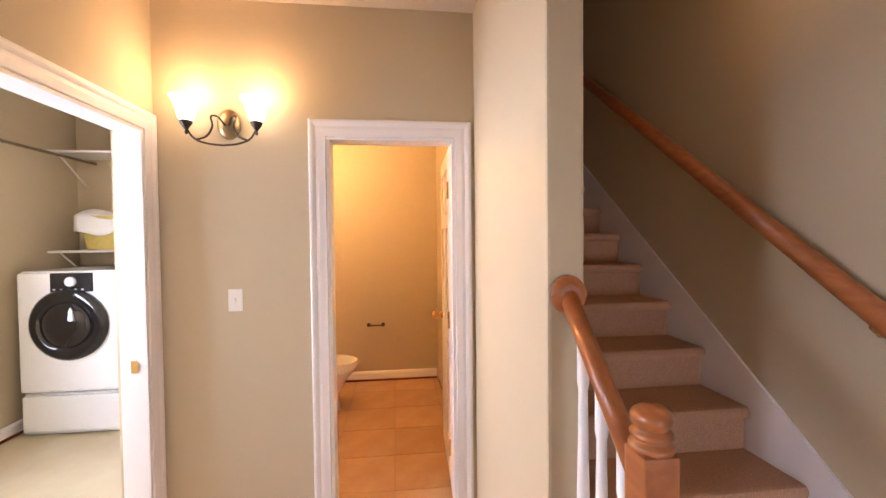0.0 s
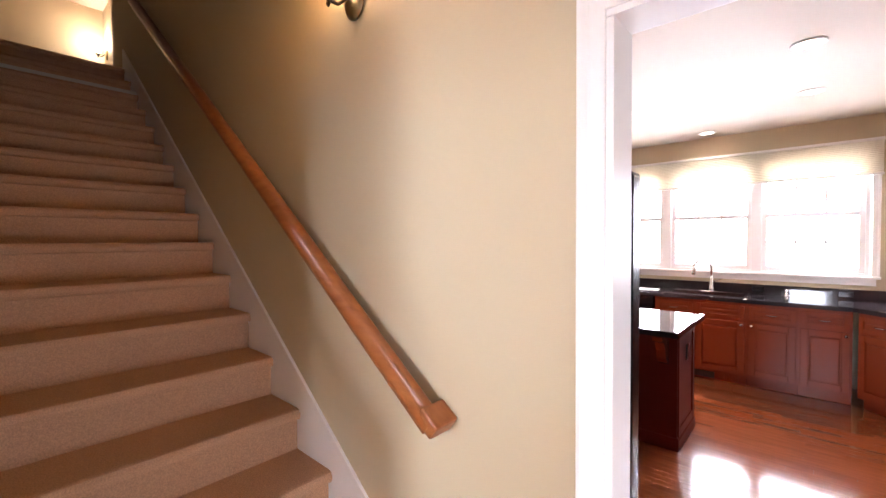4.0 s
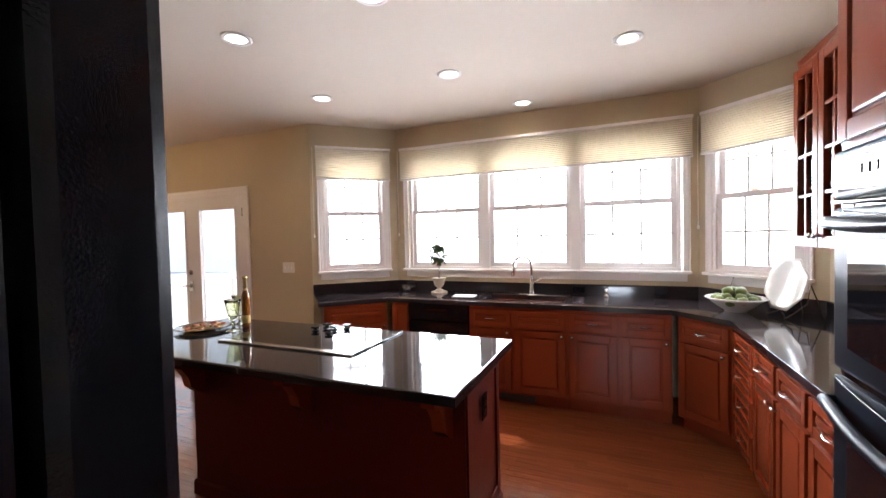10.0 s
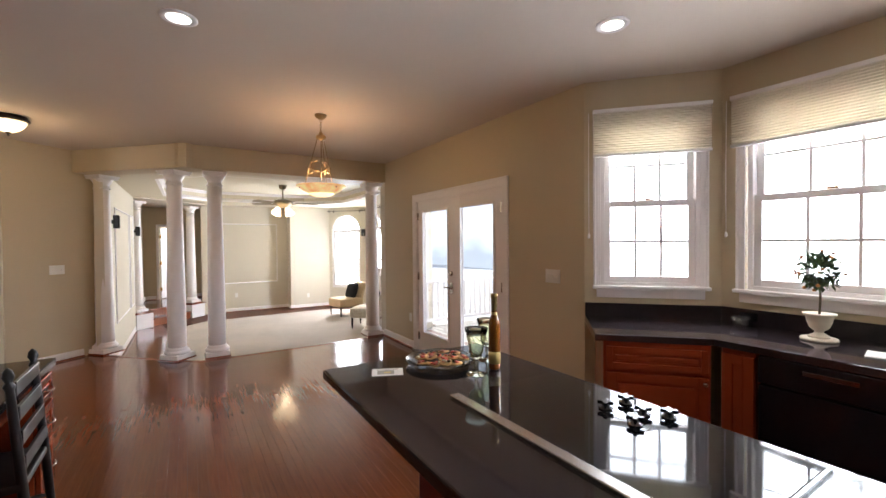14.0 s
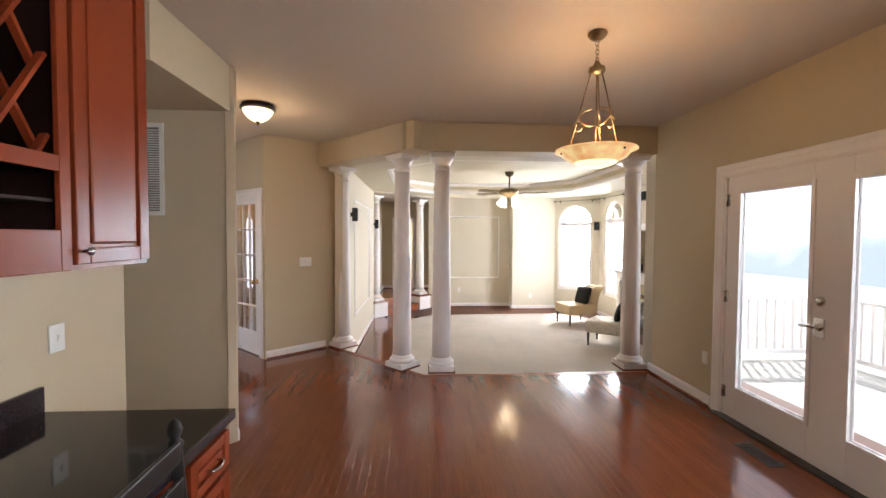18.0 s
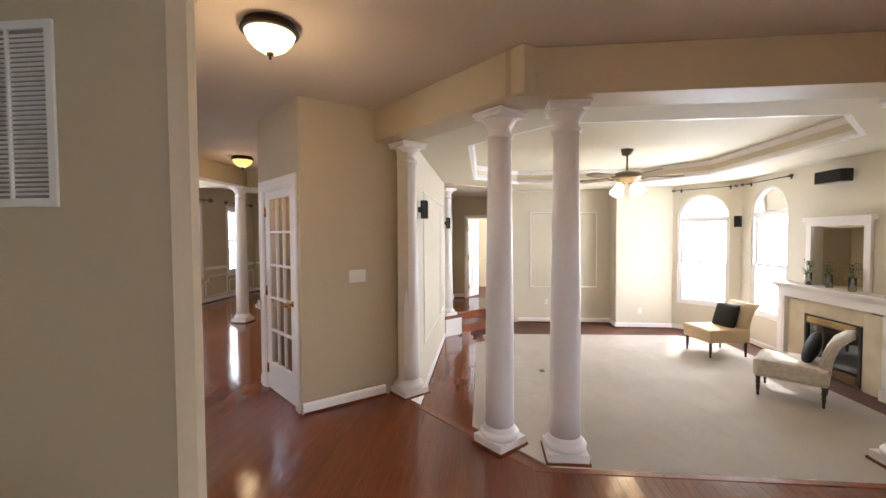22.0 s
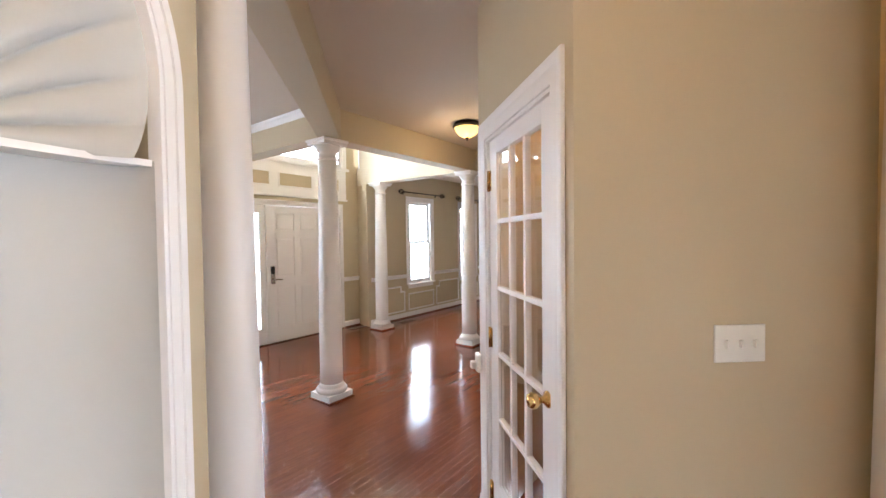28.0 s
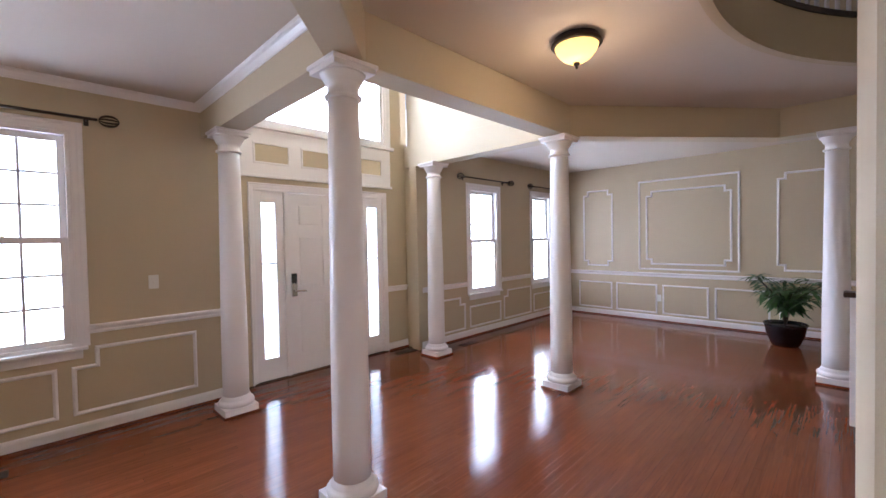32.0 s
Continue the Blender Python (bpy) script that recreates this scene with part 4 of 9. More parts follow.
for wp, (a, b), z0, z1 in ((FWALL, WIN_DIN, 0.70, 2.35), (RW, WIN_A, 0.64, 2.24), (RW, WIN_B, 0.64, 2.24)):
    casing("trim_window", *wp, a, b, z1, z0, 0.075)
    stool(*wp, a, b, z0)
rod(*FWALL, 0.88, 2.05, 2.45)
rod(*RW, 0.34, 1.28, 2.38)
rod(*RW, 2.0, 3.1, 2.38)

def panelled(name, parent, x0, x1, y0, y1, z0, z1):
    """A six-panel door leaf: stiles and rails with recessed, raised-field panels on both faces."""
    w, h, st, mid = x1 - x0, z1 - z0, 0.105, 0.09
    rails = [z0, z0 + 0.20, z0 + 0.41 * h, z0 + 0.41 * h + 0.13, z0 + 0.77 * h, z0 + 0.77 * h + 0.09, z1 - 0.105, z1]
    bm = bmesh.new()
    xc = (x0 + x1) / 2
    for a, b in ((x0, x0 + st), (x1 - st, x1), (xc - mid / 2, xc + mid / 2)):
        box(bm, a, b, y0, y1, z0, z1, bevel=0.003)
    for a, b in zip(rails[::2], rails[1::2]):
        for u, v in ((x0 + st, xc - mid / 2), (xc + mid / 2, x1 - st)):
            box(bm, u, v, y0, y1, a, b)
    lf = part(name, bm, TRIM, parent)
    for a, b in zip(rails[1::2], rails[2::2]):
        for u, v in ((x0 + st, xc - mid / 2), (xc + mid / 2, x1 - st)):
            bm = bmesh.new()
            box(bm, u, v, y0 + 0.012, y1 - 0.012, a, b)
            box(bm, u + 0.028, v - 0.028, y0 + 0.004, y1 - 0.004, a + 0.028, b - 0.028, bevel=0.007)
            part("panel", bm, TRIM, lf)
    return lf


# front door with sidelights and transom
md = frame_of(*DW, -0.1, 0.0)
t = setting(new("door_1"), "white panelled front door with two glazed sidelights", "door")
t.matrix_world = md
bm = bmesh.new()
for a in ((0.50, 0.54, 0, 2.06), (2.18, 2.22, 0, 2.06), (0.54, 2.18, 2.02, 2.06), (0.84, 0.885, 0, 2.02), (1.82, 1.865, 0, 2.02)):
    box(bm, a[0], a[1], -0.13, 0.004, a[2], a[3], bevel=0.003)
part("door_frame", bm, TRIM, t)
leaf = panelled("leaf", t, 0.89, 1.815, -0.062, -0.018, 0.012, 2.015)
bm = bmesh.new()
box(bm, 1.737, 1.793, -0.018, 0.012, 1.02, 1.13, bevel=0.008)
part("keypad", bm, BLACK, leaf, "black electronic keypad")
bm = bmesh.new()
box(bm, 1.735, 1.795, -0.018, 0.010, 0.875, 1.018, bevel=0.008)
tube(bm, smooth_path([(1.765, 0.008, 0.94), (1.765, 0.05, 0.94), (1.73, 0.058, 0.938), (1.65, 0.052, 0.93)], 4), 0.009, 8)
part("door_handle", bm, CHROME, leaf, "nickel lever handle")
for a, b in ((0.54, 0.84), (1.865, 2.18)):
    bm = bmesh.new()
    c = (a + b) / 2
    for q in ((a, c - 0.075, 0.01, 2.02), (c + 0.075, b, 0.01, 2.02), (c - 0.075, c + 0.075, 0.01, 0.24), (c - 0.075, c + 0.075, 1.9, 2.02), (c - 0.075, c + 0.075, 1.24, 1.26)):
        box(bm, q[0], q[1], -0.06, -0.02, q[2], q[3], bevel=0.002)
    s = part("sidelight", bm, TRIM, t, "narrow glazed sidelight")
    p = boxpart("pane", (c - 0.078, c + 0.078, -0.042, -0.038, 0.235, 1.905), GLASS, s, bevel=0.0)
    p.visible_shadow = False
boxpart("threshold", (0.5, 2.22, -0.13, 0.02, 0.0, 0.012), BRONZE, t, bevel=0.003)
casing("trim_front_door", *DW, 0.43, 2.09, 2.05, w=0.05)
m = along(*DW)[0] @ pose(-0.1, 0, 0)
bm = bmesh.new()
box(bm, 0.41, 2.31, 0.002, 0.02, 2.17, 2.68, m, 0.003)
box(bm, 0.36, 2.36, 0.002, 0.055, 2.66, 2.70, m, 0.006)
box(bm, 0.39, 2.33, 0.002, 0.035, 2.155, 2.185, m, 0.004)
for a, b in ((0.55, 0.95), (1.08, 1.66), (1.79, 2.18)):
    for q in ((a, b, 2.30, 2.32), (a, b, 2.5, 2.52), (a, a + 0.02, 2.32, 2.5), (b - 0.02, b, 2.32, 2.5)):
        box(bm, q[0], q[1], 0.02, 0.03, q[2], q[3], m, 0.003)
frieze = setting(part("trim_transom_panel", bm, TRIM), "white panelled frieze above the front door", "trim")
for a, b in ((0.55, 0.95), (1.08, 1.66), (1.79, 2.18)):
    boxpart("panel", (a + 0.021, b - 0.021, 0.0202, 0.024, 2.321, 2.499), WALL, frieze, "beige inset panel", 0.0, m)
double_hung("window_12", frame_of(*DW, 1.25, 0.05), 1.78, 2.70, 4.4, 1, 1, "large white window above the front door")
casing("trim_transom_window", *DW, 0.36, 2.14, 4.4, 2.70, 0.07)


def lite_door(name, hinge, angle, w, h, cols, rows, label, knob, lever=True, glass=None, stile=0.11, bottom=0.28, top=0.08, flip=1):
    """A glazed door leaf; the hinge at its origin, the leaf along local x."""
    t = setting(new(name), label, "door")
    t.matrix_world = pose(hinge[0], hinge[1], 0.012, 0, 0, angle)
    bm = bmesh.new()
    for a in ((0, stile, 0, h), (w - stile, w, 0, h), (stile, w - stile, 0, bottom), (stile, w - stile, h - top, h)):
        box(bm, a[0], a[1], -0.0175, 0.0175, a[2], a[3], bevel=0.004)
    leaf = part("leaf", bm, TRIM, t)
    gw, gh = w - 2 * stile, h - top - bottom
    for i in range(1, cols):
        x = stile + gw * i / cols
        boxpart("muntin", (x - 0.011, x + 0.011, -0.015, 0.015, bottom, h - top), TRIM, leaf, bevel=0.004)
    for j in range(1, rows):
        z = bottom + gh * j / rows
        boxpart("muntin", (stile, w - stile, -0.0145, 0.0145, z - 0.011, z + 0.011), TRIM, leaf, bevel=0.004)
    for i in range(cols):
        for j in range(rows):
            x0, z0 = stile + gw * i / cols, bottom + gh * j / rows
            p = boxpart("pane", (x0 + 0.003, x0 + gw / cols - 0.003, -0.002, 0.002, z0 + 0.003, z0 + gh / rows - 0.003), glass or GLASS, leaf, bevel=0.0)
            p.visible_shadow = False
    bm = bmesh.new()
    for s in (-1, 1) if lever is not None else ():
        lathe(bm, [(0.03, 0), (0.03, 0.006), (0.02, 0.012), (0.011, 0.02), (0.011, 0.045)], pose(w - 0.06, s * 0.0175, 0.93, -90 * s, 0, 0), 16)
        if lever:
            tube(bm, [(w - 0.06, s * 0.058, 0.93), (w - 0.1, s * 0.064, 0.932), (w - 0.165, s * 0.06, 0.926)], 0.010, 10)
        else:
            lathe(bm, [(0.012, 0.03), (0.026, 0.045), (0.03, 0.06), (0.022, 0.075), (0.004, 0.08)], pose(w - 0.06, s * 0.0175, 0.93, -90 * s, 0, 0), 16)
    if lever is None:
        bm.free()
    else:
        part("door_handle", bm, knob, t, "door handle in " + ("polished brass" if knob is BRASS else "nickel"))
    for z in (0.2, h / 2, h - 0.2):
        bm = bmesh.new()
        box(bm, -0.022, 0.03, flip * 0.018, flip * 0.021, z - 0.05, z + 0.05, bevel=0.001)
        lathe(bm, [(0.008, -0.052), (0.008, 0.052)], pose(0.0, flip * 0.024, z), 10)
        part("hinge", bm, knob, t)
    return t


lite_door("door_2", (0.695, 0.48), 98.5, 0.775, 2.03, 3, 5, "white fifteen-light glazed door, standing open", BRASS)
a45 = math.degrees(math.atan2(PB[1] - PC[1], PB[0] - PC[0]))
um = Vector((PC[0] - PB[0], PC[1] - PB[1])).normalized()
hx, hy = PB[0] + um.x * 0.885, PB[1] + um.y * 0.885
nrm = Vector((-um.y, um.x))
lite_door("door_3", (hx - nrm.x * 0.03, hy - nrm.y * 0.03), a45, 0.735, 1.985, 3, 5, "white glazed pantry door with fifteen lights, closed", BRASS, False, flip=-1)
# patio doors: left leaf hinged at the far end, right leaf at the near end
lite_door("door_4", (-5.65, 4.60), 0, 0.895, 2.03, 1, 1, "white full-glass patio door, closed", CHROME, True, stile=0.13, bottom=0.26, top=0.14, flip=-1)
lite_door("door_5", (-3.87, 4.60), 180, 0.895, 2.03, 1, 1, "white full-glass patio door, closed", CHROME, None, stile=0.13, bottom=0.26, top=0.14, flip=1)
bolt = bpy.data.objects["door_4"]
for sgn in (-1, 1):
    bm = bmesh.new()
    lathe(bm, [(0.032, 0), (0.032, 0.012), (0.024, 0.02), (0.002, 0.022)], pose(0.835, sgn * 0.0175, 1.10, -90 * sgn, 0, 0), 20)
    part("deadbolt", bm, CHROME, bolt, "round nickel deadbolt")
    boxpart("lock_plate", (0.80, 0.87, sgn * 0.0176, sgn * 0.026, 0.86, 0.99), CHROME, bolt, "nickel lock plate", 0.004)
for leaf_door in (bpy.data.objects["door_4"], bpy.data.objects["door_5"]):
    for sgn in (-1, 1):
        for a in ((0.115, 0.145, 0.245, 1.905), (0.75, 0.78, 0.245, 1.905), (0.145, 0.75, 0.245, 0.275), (0.145, 0.75, 1.875, 1.905)):
            boxpart("glazing_bead", (a[0], a[1], sgn * 0.0176, sgn * 0.027, a[2], a[3]), TRIM, leaf_door, bevel=0.004)
jamb("trim_patio_jamb", KB[3], KB[4], 0.99, 2.81, 2.05)
boxpart_ob = boxpart("trim_patio_sill", (-5.7, -3.84, 4.5, 4.72, 0.001, 0.014), BRONZE, None, bevel=0.003)
setting(boxpart_ob, "dark metal patio door sill", "trim")

# bathroom door, open against the wall, and a far hall door
def slab_door(name, hinge, angle, w, h, label, knob):
    t = setting(new(name), label, "door")
    t.matrix_world = pose(hinge[0], hinge[1], 0.012, 0, 0, angle)
    panelled("leaf", t, 0, w, -0.0175, 0.0175, 0, h)
    bm = bmesh.new()
    for s in (-1, 1):
        lathe(bm, [(0.03, 0), (0.03, 0.006), (0.011, 0.015), (0.011, 0.035), (0.026, 0.045), (0.03, 0.06), (0.022, 0.075), (0.004, 0.08)], pose(w - 0.06, s * 0.0175, 0.93, -90 * s, 0, 0), 16)
    part("door_handle", bm, knob, t, "round door knob")
    for z in (0.25, h / 2, h - 0.25):
        bm = bmesh.new()
        box(bm, -0.004, 0.0, -0.03, 0.03, z - 0.05, z + 0.05, bevel=0.001)
        lathe(bm, [(0.007, -0.052), (0.007, 0.052)], pose(-0.006, -0.02, z), 10)
        part("hinge", bm, BRASS, t, "brass butt hinge")
    return t


slab_door("door_6", (-2.235, -0.855), 177.5, 0.68, 2.02, "white six-panel bathroom door, wide open", BRASS)
slab_door("door_7", (-14.23, 1.275), 152, 0.50, 1.93, "white six-panel door standing open in the far hall", BRASS)
# ---- kitchen ----


def raised(name, parent, x0, x1, z0, z1, y=0.0, glassed=False, lattice=False):
    """A raised-panel front standing proud of the plane y towards -y."""
    bm = bmesh.new()
    g, f = 0.004, 0.055
    x0, x1, z0, z1 = x0 + g, x1 - g, z0 + g, z1 - g
    f = min(f, (z1 - z0) * 0.28)
    for a in ((x0, x0 + f, z0, z1), (x1 - f, x1, z0, z1), (x0 + f, x1 - f, z0, z0 + f), (x0 + f, x1 - f, z1 - f, z1)):
        box(bm, a[0], a[1], y - 0.022, y - 0.001, a[2], a[3], bevel=0.0045)
    if not glassed:
        pn = bmesh.new()
        box(pn, x0 + f - 0.004, x1 - f + 0.004, y - 0.009, y - 0.002, z0 + f - 0.004, z1 - f + 0.004)
        if x1 - x0 - 2 * f > 0.06 and z1 - z0 - 2 * f > 0.05:
            box(pn, x0 + f + 0.012, x1 - f - 0.012, y - 0.019, y - 0.008, z0 + f + 0.012, z1 - f - 0.012, bevel=0.009)
    ob = part(name, bm, CHERRY, parent)
    if not glassed:
        part("panel", pn, CHERRY, ob)
    if glassed:
        for i in (1,):
            x = (x0 + x1) / 2
            boxpart("muntin", (x - 0.008, x + 0.008, y - 0.018, y - 0.006, z0 + f, z1 - f), CHERRY, ob, bevel=0.002)
        for j in range(1, 4):
            z = z0 + f + (z1 - z0 - 2 * f) * j / 4
            boxpart("muntin", (x0 + f, x1 - f, y - 0.0175, y - 0.0065, z - 0.008, z + 0.008), CHERRY, ob, bevel=0.002)
        boxpart("pane", (x0 + f - 0.004, x1 - f + 0.004, y - 0.006, y - 0.003, z0 + f - 0.004, z1 - f + 0.004), GLASS, ob, bevel=0.0)
    return ob


def knob(parent, x, z, y=-0.021):
    bm = bmesh.new()
    lathe(bm, [(0.006, 0), (0.006, 0.014), (0.014, 0.02), (0.015, 0.026), (0.009, 0.032), (0.001, 0.034)], pose(x, y, z, 90, 0, 0), 12)
    part("knob", bm, CHROME, parent, "small nickel knob")


def pull(parent, x, z, y=-0.021, w=0.08):
    bm = bmesh.new()
    tube(bm, [(x - w / 2, y, z), (x - w / 2, y - 0.022, z), (x - w / 4, y - 0.03, z - 0.003), (x, y - 0.032, z - 0.004), (x + w / 4, y - 0.03, z - 0.003), (x + w / 2, y - 0.022, z), (x + w / 2, y, z)], 0.005, 8)
    part("handle", bm, CHROME, parent, "curved nickel pull")


def base_unit(m, w, kind, depth=0.56, label="cherry-stained wooden base cabinet with raised-panel fronts", h=0.862):
    """A base cabinet: local x along its front, the front plane y = 0, the body behind it. kind: fronts from left to right."""
    t = thing("base_cabinet", m, label, "cabinet", "kitchen base cabinets")
    bm = bmesh.new()
    box(bm, 0.0, w, 0.0, depth, 0.1, h)
    box(bm, 0.001, w - 0.001, 0.06, depth - 0.01, 0.004, 0.1)
    part("body", bm, CHERRY, t)
    n = len(kind)
    for i, k in enumerate(kind):
        x0, x1 = w * i / n + 0.012, w * (i + 1) / n - 0.012
        if k in "LRF":
            d = raised("drawer_front", t, x0, x1, 0.69, 0.84)
            if k != "F":
                pull(d, (x0 + x1) / 2, 0.765)
            d = raised("door", t, x0, x1, 0.125, 0.675)
            knob(d, x1 - 0.03 if k == "L" or (k == "F" and i % 2 == 0) else x0 + 0.03, 0.64)
        elif k == "D":
            for z0, z1 in ((0.125, 0.32), (0.33, 0.52), (0.53, 0.68), (0.69, 0.84)):
                d = raised("drawer_front", t, x0, x1, z0, z1)
                pull(d, (x0 + x1) / 2, (z0 + z1) / 2)
    return t


CF = 4.555       # cabinet front line of the sink run
# sink run, seen from the room: local x runs along +x
base_unit(pose(-1.06, CF, 0), 0.40, "L", 0.6)
base_unit(pose(-0.66, CF, 0), 0.46, "F", 0.6, "cherry-stained sink cabinet with a false drawer front")
base_unit(pose(-0.20, CF, 0), 0.40, "R", 0.6)
base_unit(pose(0.20, CF, 0), 0.37, "L", 0.6)
# right diagonal
base_unit(pose(0.605, CF - 0.012, 0, 0, 0, -45), 0.40, "L", 0.6, "cherry-stained corner cabinet set at an angle")
# right run, front faces -x: local x runs along -y
base_unit(pose(0.90, 4.22, 0, 0, 0, -90), 0.42, "D", 0.58, "cherry-stained cabinet with four drawers")
base_unit(pose(0.90, 3.80, 0, 0, 0, -90), 0.72, "LR", 0.58)
base_unit(pose(0.90, 3.08, 0, 0, 0, -90), 0.475, "L", 0.58)
# left diagonal
base_unit(pose(-2.345, 4.11, 0, 0, 0, 43), 0.60, "F", 0.55, "cherry-stained corner cabinet under the side window")
bm = bmesh.new()
box(bm, -1.86, -1.69, CF, CF + 0.55, 0.1, 0.862)
filler = thing("base_cabinet", pose(0, 0, 0), "narrow cherry-stained filler cabinet beside the dishwasher", "cabinet", "kitchen base cabinets")
part("body", bm, CHERRY, filler)
raised("door", filler, -1.86, -1.69, 0.125, 0.84, CF)
# dishwasher
t = thing("dishwasher", pose(-1.68, CF - 0.01, 0), "black built-in dishwasher under the counter", "dishwasher")
boxpart("body", (0.005, 0.605, 0.02, 0.58, 0.1, 0.86), FRIDGE, t, bevel=0.003)
boxpart("door", (0.005, 0.605, -0.012, 0.02, 0.12, 0.70), FRIDGE, t, bevel=0.006)
d = boxpart("control_panel", (0.005, 0.605, -0.018, 0.02, 0.71, 0.86), FRIDGE, t, bevel=0.008)
boxpart("latch", (0.2, 0.41, -0.026, -0.018, 0.80, 0.825), BLACKGLASS, d, bevel=0.003)
boxpart("kick_plate", (0.01, 0.6, 0.06, 0.08, 0.004, 0.1), FRIDGE, t, bevel=0.0)

# worktop
t = thing("countertop", pose(0, 0, 0), "dark grey speckled solid countertop with a low backsplash", "countertop")
bm = bmesh.new()
SX0, SX1, SY0, SY1 = -0.98, -0.24, 4.66, 5.04
z0, z1 = 0.865, 0.905
outer = [(0.87, 2.605), (1.495, 2.605), (1.495, 4.565), (0.848, 5.215), (SX1, 5.215), (SX1, 4.53), (0.564, 4.53), (0.87, 4.22)]
prism(bm, outer, z0, z1, 0.006)
prism(bm, [(SX1, SY1), (SX1, 5.215), (SX0, 5.215), (SX0, SY1)], z0, z1)
prism(bm, [(SX0, 4.53), (SX1, 4.53), (SX1, SY0), (SX0, SY0)], z0, z1)
prism(bm, [(SX0, 4.53), (SX0, 5.215), (-2.158, 5.215), (-2.852, 4.565), (-2.37, 4.06), (-1.89, 4.53)], z0, z1, 0.006)
part("slab", bm, STONE, t)
bm = bmesh.new()
sweep(bm, [(1.494, 2.605, z1), (1.494, 4.56, z1), (0.847, 5.213, z1), (-2.157, 5.213, z1), (-2.85, 4.563, z1)], [(0.0, 0.0), (0.018, 0.0), (0.018, 0.098), (0.014, 0.102), (0.0, 0.102)])
part("backsplash", bm, STONE, t)
for x in (-1.98, -0.16, 0.55):
    boxpart("outlet", (x - 0.055, x + 0.055, 5.185, 5.196, 0.925, 0.985), BLACK, t, "black outlet plate", bevel=0.003)
# sink
t = thing("kitchen_sink", pose((SX0 + SX1) / 2, (SY0 + SY1) / 2, 0.905), "dark undermounted double kitchen sink", "sink")
bm = bmesh.new()
w, d2 = (SX1 - SX0) / 2, (SY1 - SY0) / 2
for a in ((-w, w, -d2, -d2 + 0.012, -0.2, -0.002), (-w, w, d2 - 0.012, d2, -0.2, -0.002), (-w, -w + 0.012, -d2 + 0.012, d2 - 0.012, -0.2, -0.002), (w - 0.012, w, -d2 + 0.012, d2 - 0.012, -0.2, -0.002), (-0.01, 0.01, -d2 + 0.012, d2 - 0.012, -0.2, -0.02), (-w, w, -d2, d2, -0.212, -0.2)):
    box(bm, *a)
part("basin", bm, STONE, t)
bm = bmesh.new()
sweep(bm, [(-w + 0.004, -d2 + 0.004, 0.001), (-w + 0.004, d2 - 0.004, 0.001), (w - 0.004, d2 - 0.004, 0.001), (w - 0.004, -d2 + 0.004, 0.001)], [(-0.012, 0), (0.012, 0), (0.008, 0.006), (-0.008, 0.006)], closed=True)
part("rim", bm, STONE, t)
# faucet
t = thing("kitchen_faucet", pose(-0.59, 5.08, 0.905), "brushed nickel pull-down kitchen faucet with a high arc", "faucet")
boxpart("base_plate", (-0.12, 0.12, -0.03, 0.03, 0, 0.008), CHROME, t, bevel=0.003)
bm = bmesh.new()
lathe(bm, [(0.028, 0.008), (0.026, 0.03), (0.02, 0.06), (0.02, 0.16), (0.017, 0.18)], seg=18)
part("body", bm, CHROME, t)
bm = bmesh.new()
pts = [(0, 0, 0.17)] + [(-0.085 + 0.085 * math.cos(a), -0.02 * (1 - math.cos(a)), 0.29 + 0.085 * math.sin(a)) for a in (math.pi * i / 12 for i in range(13))]
tube(bm, pts, 0.012, 12)
part("spout", bm, CHROME, t)
bm = bmesh.new()
lathe(bm, [(0.014, 0.1), (0.017, 0.07), (0.02, 0.0), (0.014, -0.005)][::-1], pose(-0.178, -0.042, 0.195, 0, 12, 0), 14)
part("spray_head", bm, CHROME, t)
bm = bmesh.new()
tube(bm, [(0.02, 0, 0.12), (0.05, 0, 0.13), (0.1, -0.01, 0.16)], 0.008, 8)
part("lever", bm, CHROME, t)

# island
# cherry darkened: the shade of backlit faces is put into its colour
SHADED_CHERRY = material("shaded_cherry", (0.082, 0.010, 0.005), 0.42, vary=0.12, spec=0.09, stretch=(1.5, 1.5, 0.5))
t = thing("kitchen_island", pose(0, 0, 0), "cherry-stained kitchen island with a dark speckled top", "kitchen island")
bm = bmesh.new()
box(bm, -2.12, -0.415, 2.66, 3.18, 0.08, 0.86)
part("body", bm, SHADED_CHERRY, t)
bm = bmesh.new()
sweep(bm, [(-2.12, 2.66, 0.004), (-2.12, 3.18, 0.004), (-0.415, 3.18, 0.004), (-0.415, 2.66, 0.004)], [(-0.001, 0), (0.014, 0), (0.014, 0.075), (0.006, 0.09), (-0.001, 0.09)], closed=True)
part("base_moulding", bm, SHADED_CHERRY, t)
bm = bmesh.new()
for a in ((2.67, 2.72, 0.1, 0.85), (3.12, 3.17, 0.1, 0.85), (2.72, 3.12, 0.1, 0.16), (2.72, 3.12, 0.8, 0.85)):
    box(bm, -0.416, -0.405, a[0], a[1], a[2], a[3], bevel=0.003)
part("end_panel", bm, SHADED_CHERRY, t)
for i in range(4):
    x0 = -2.10 + 0.42 * i
    bm2 = raised("door", t, x0, x0 + 0.41, 0.12, 0.66, 0.0)
    bm2.matrix_basis = pose(0, 3.181, 0) @ Matrix.Diagonal((1, -1, 1, 1))
    d = raised("drawer_front", t, x0, x0 + 0.41, 0.67, 0.83, 0.0)
    d.matrix_basis = pose(0, 3.181, 0) @ Matrix.Diagonal((1, -1, 1, 1))
bm = bmesh.new()
prism(bm, [(-2.60, 2.415), (-0.36, 2.415), (-0.36, 3.31), (-2.60, 3.31)], 0.865, 0.905, 0.008)
part("worktop", bm, STONE, t, "dark speckled worktop with rounded edges")
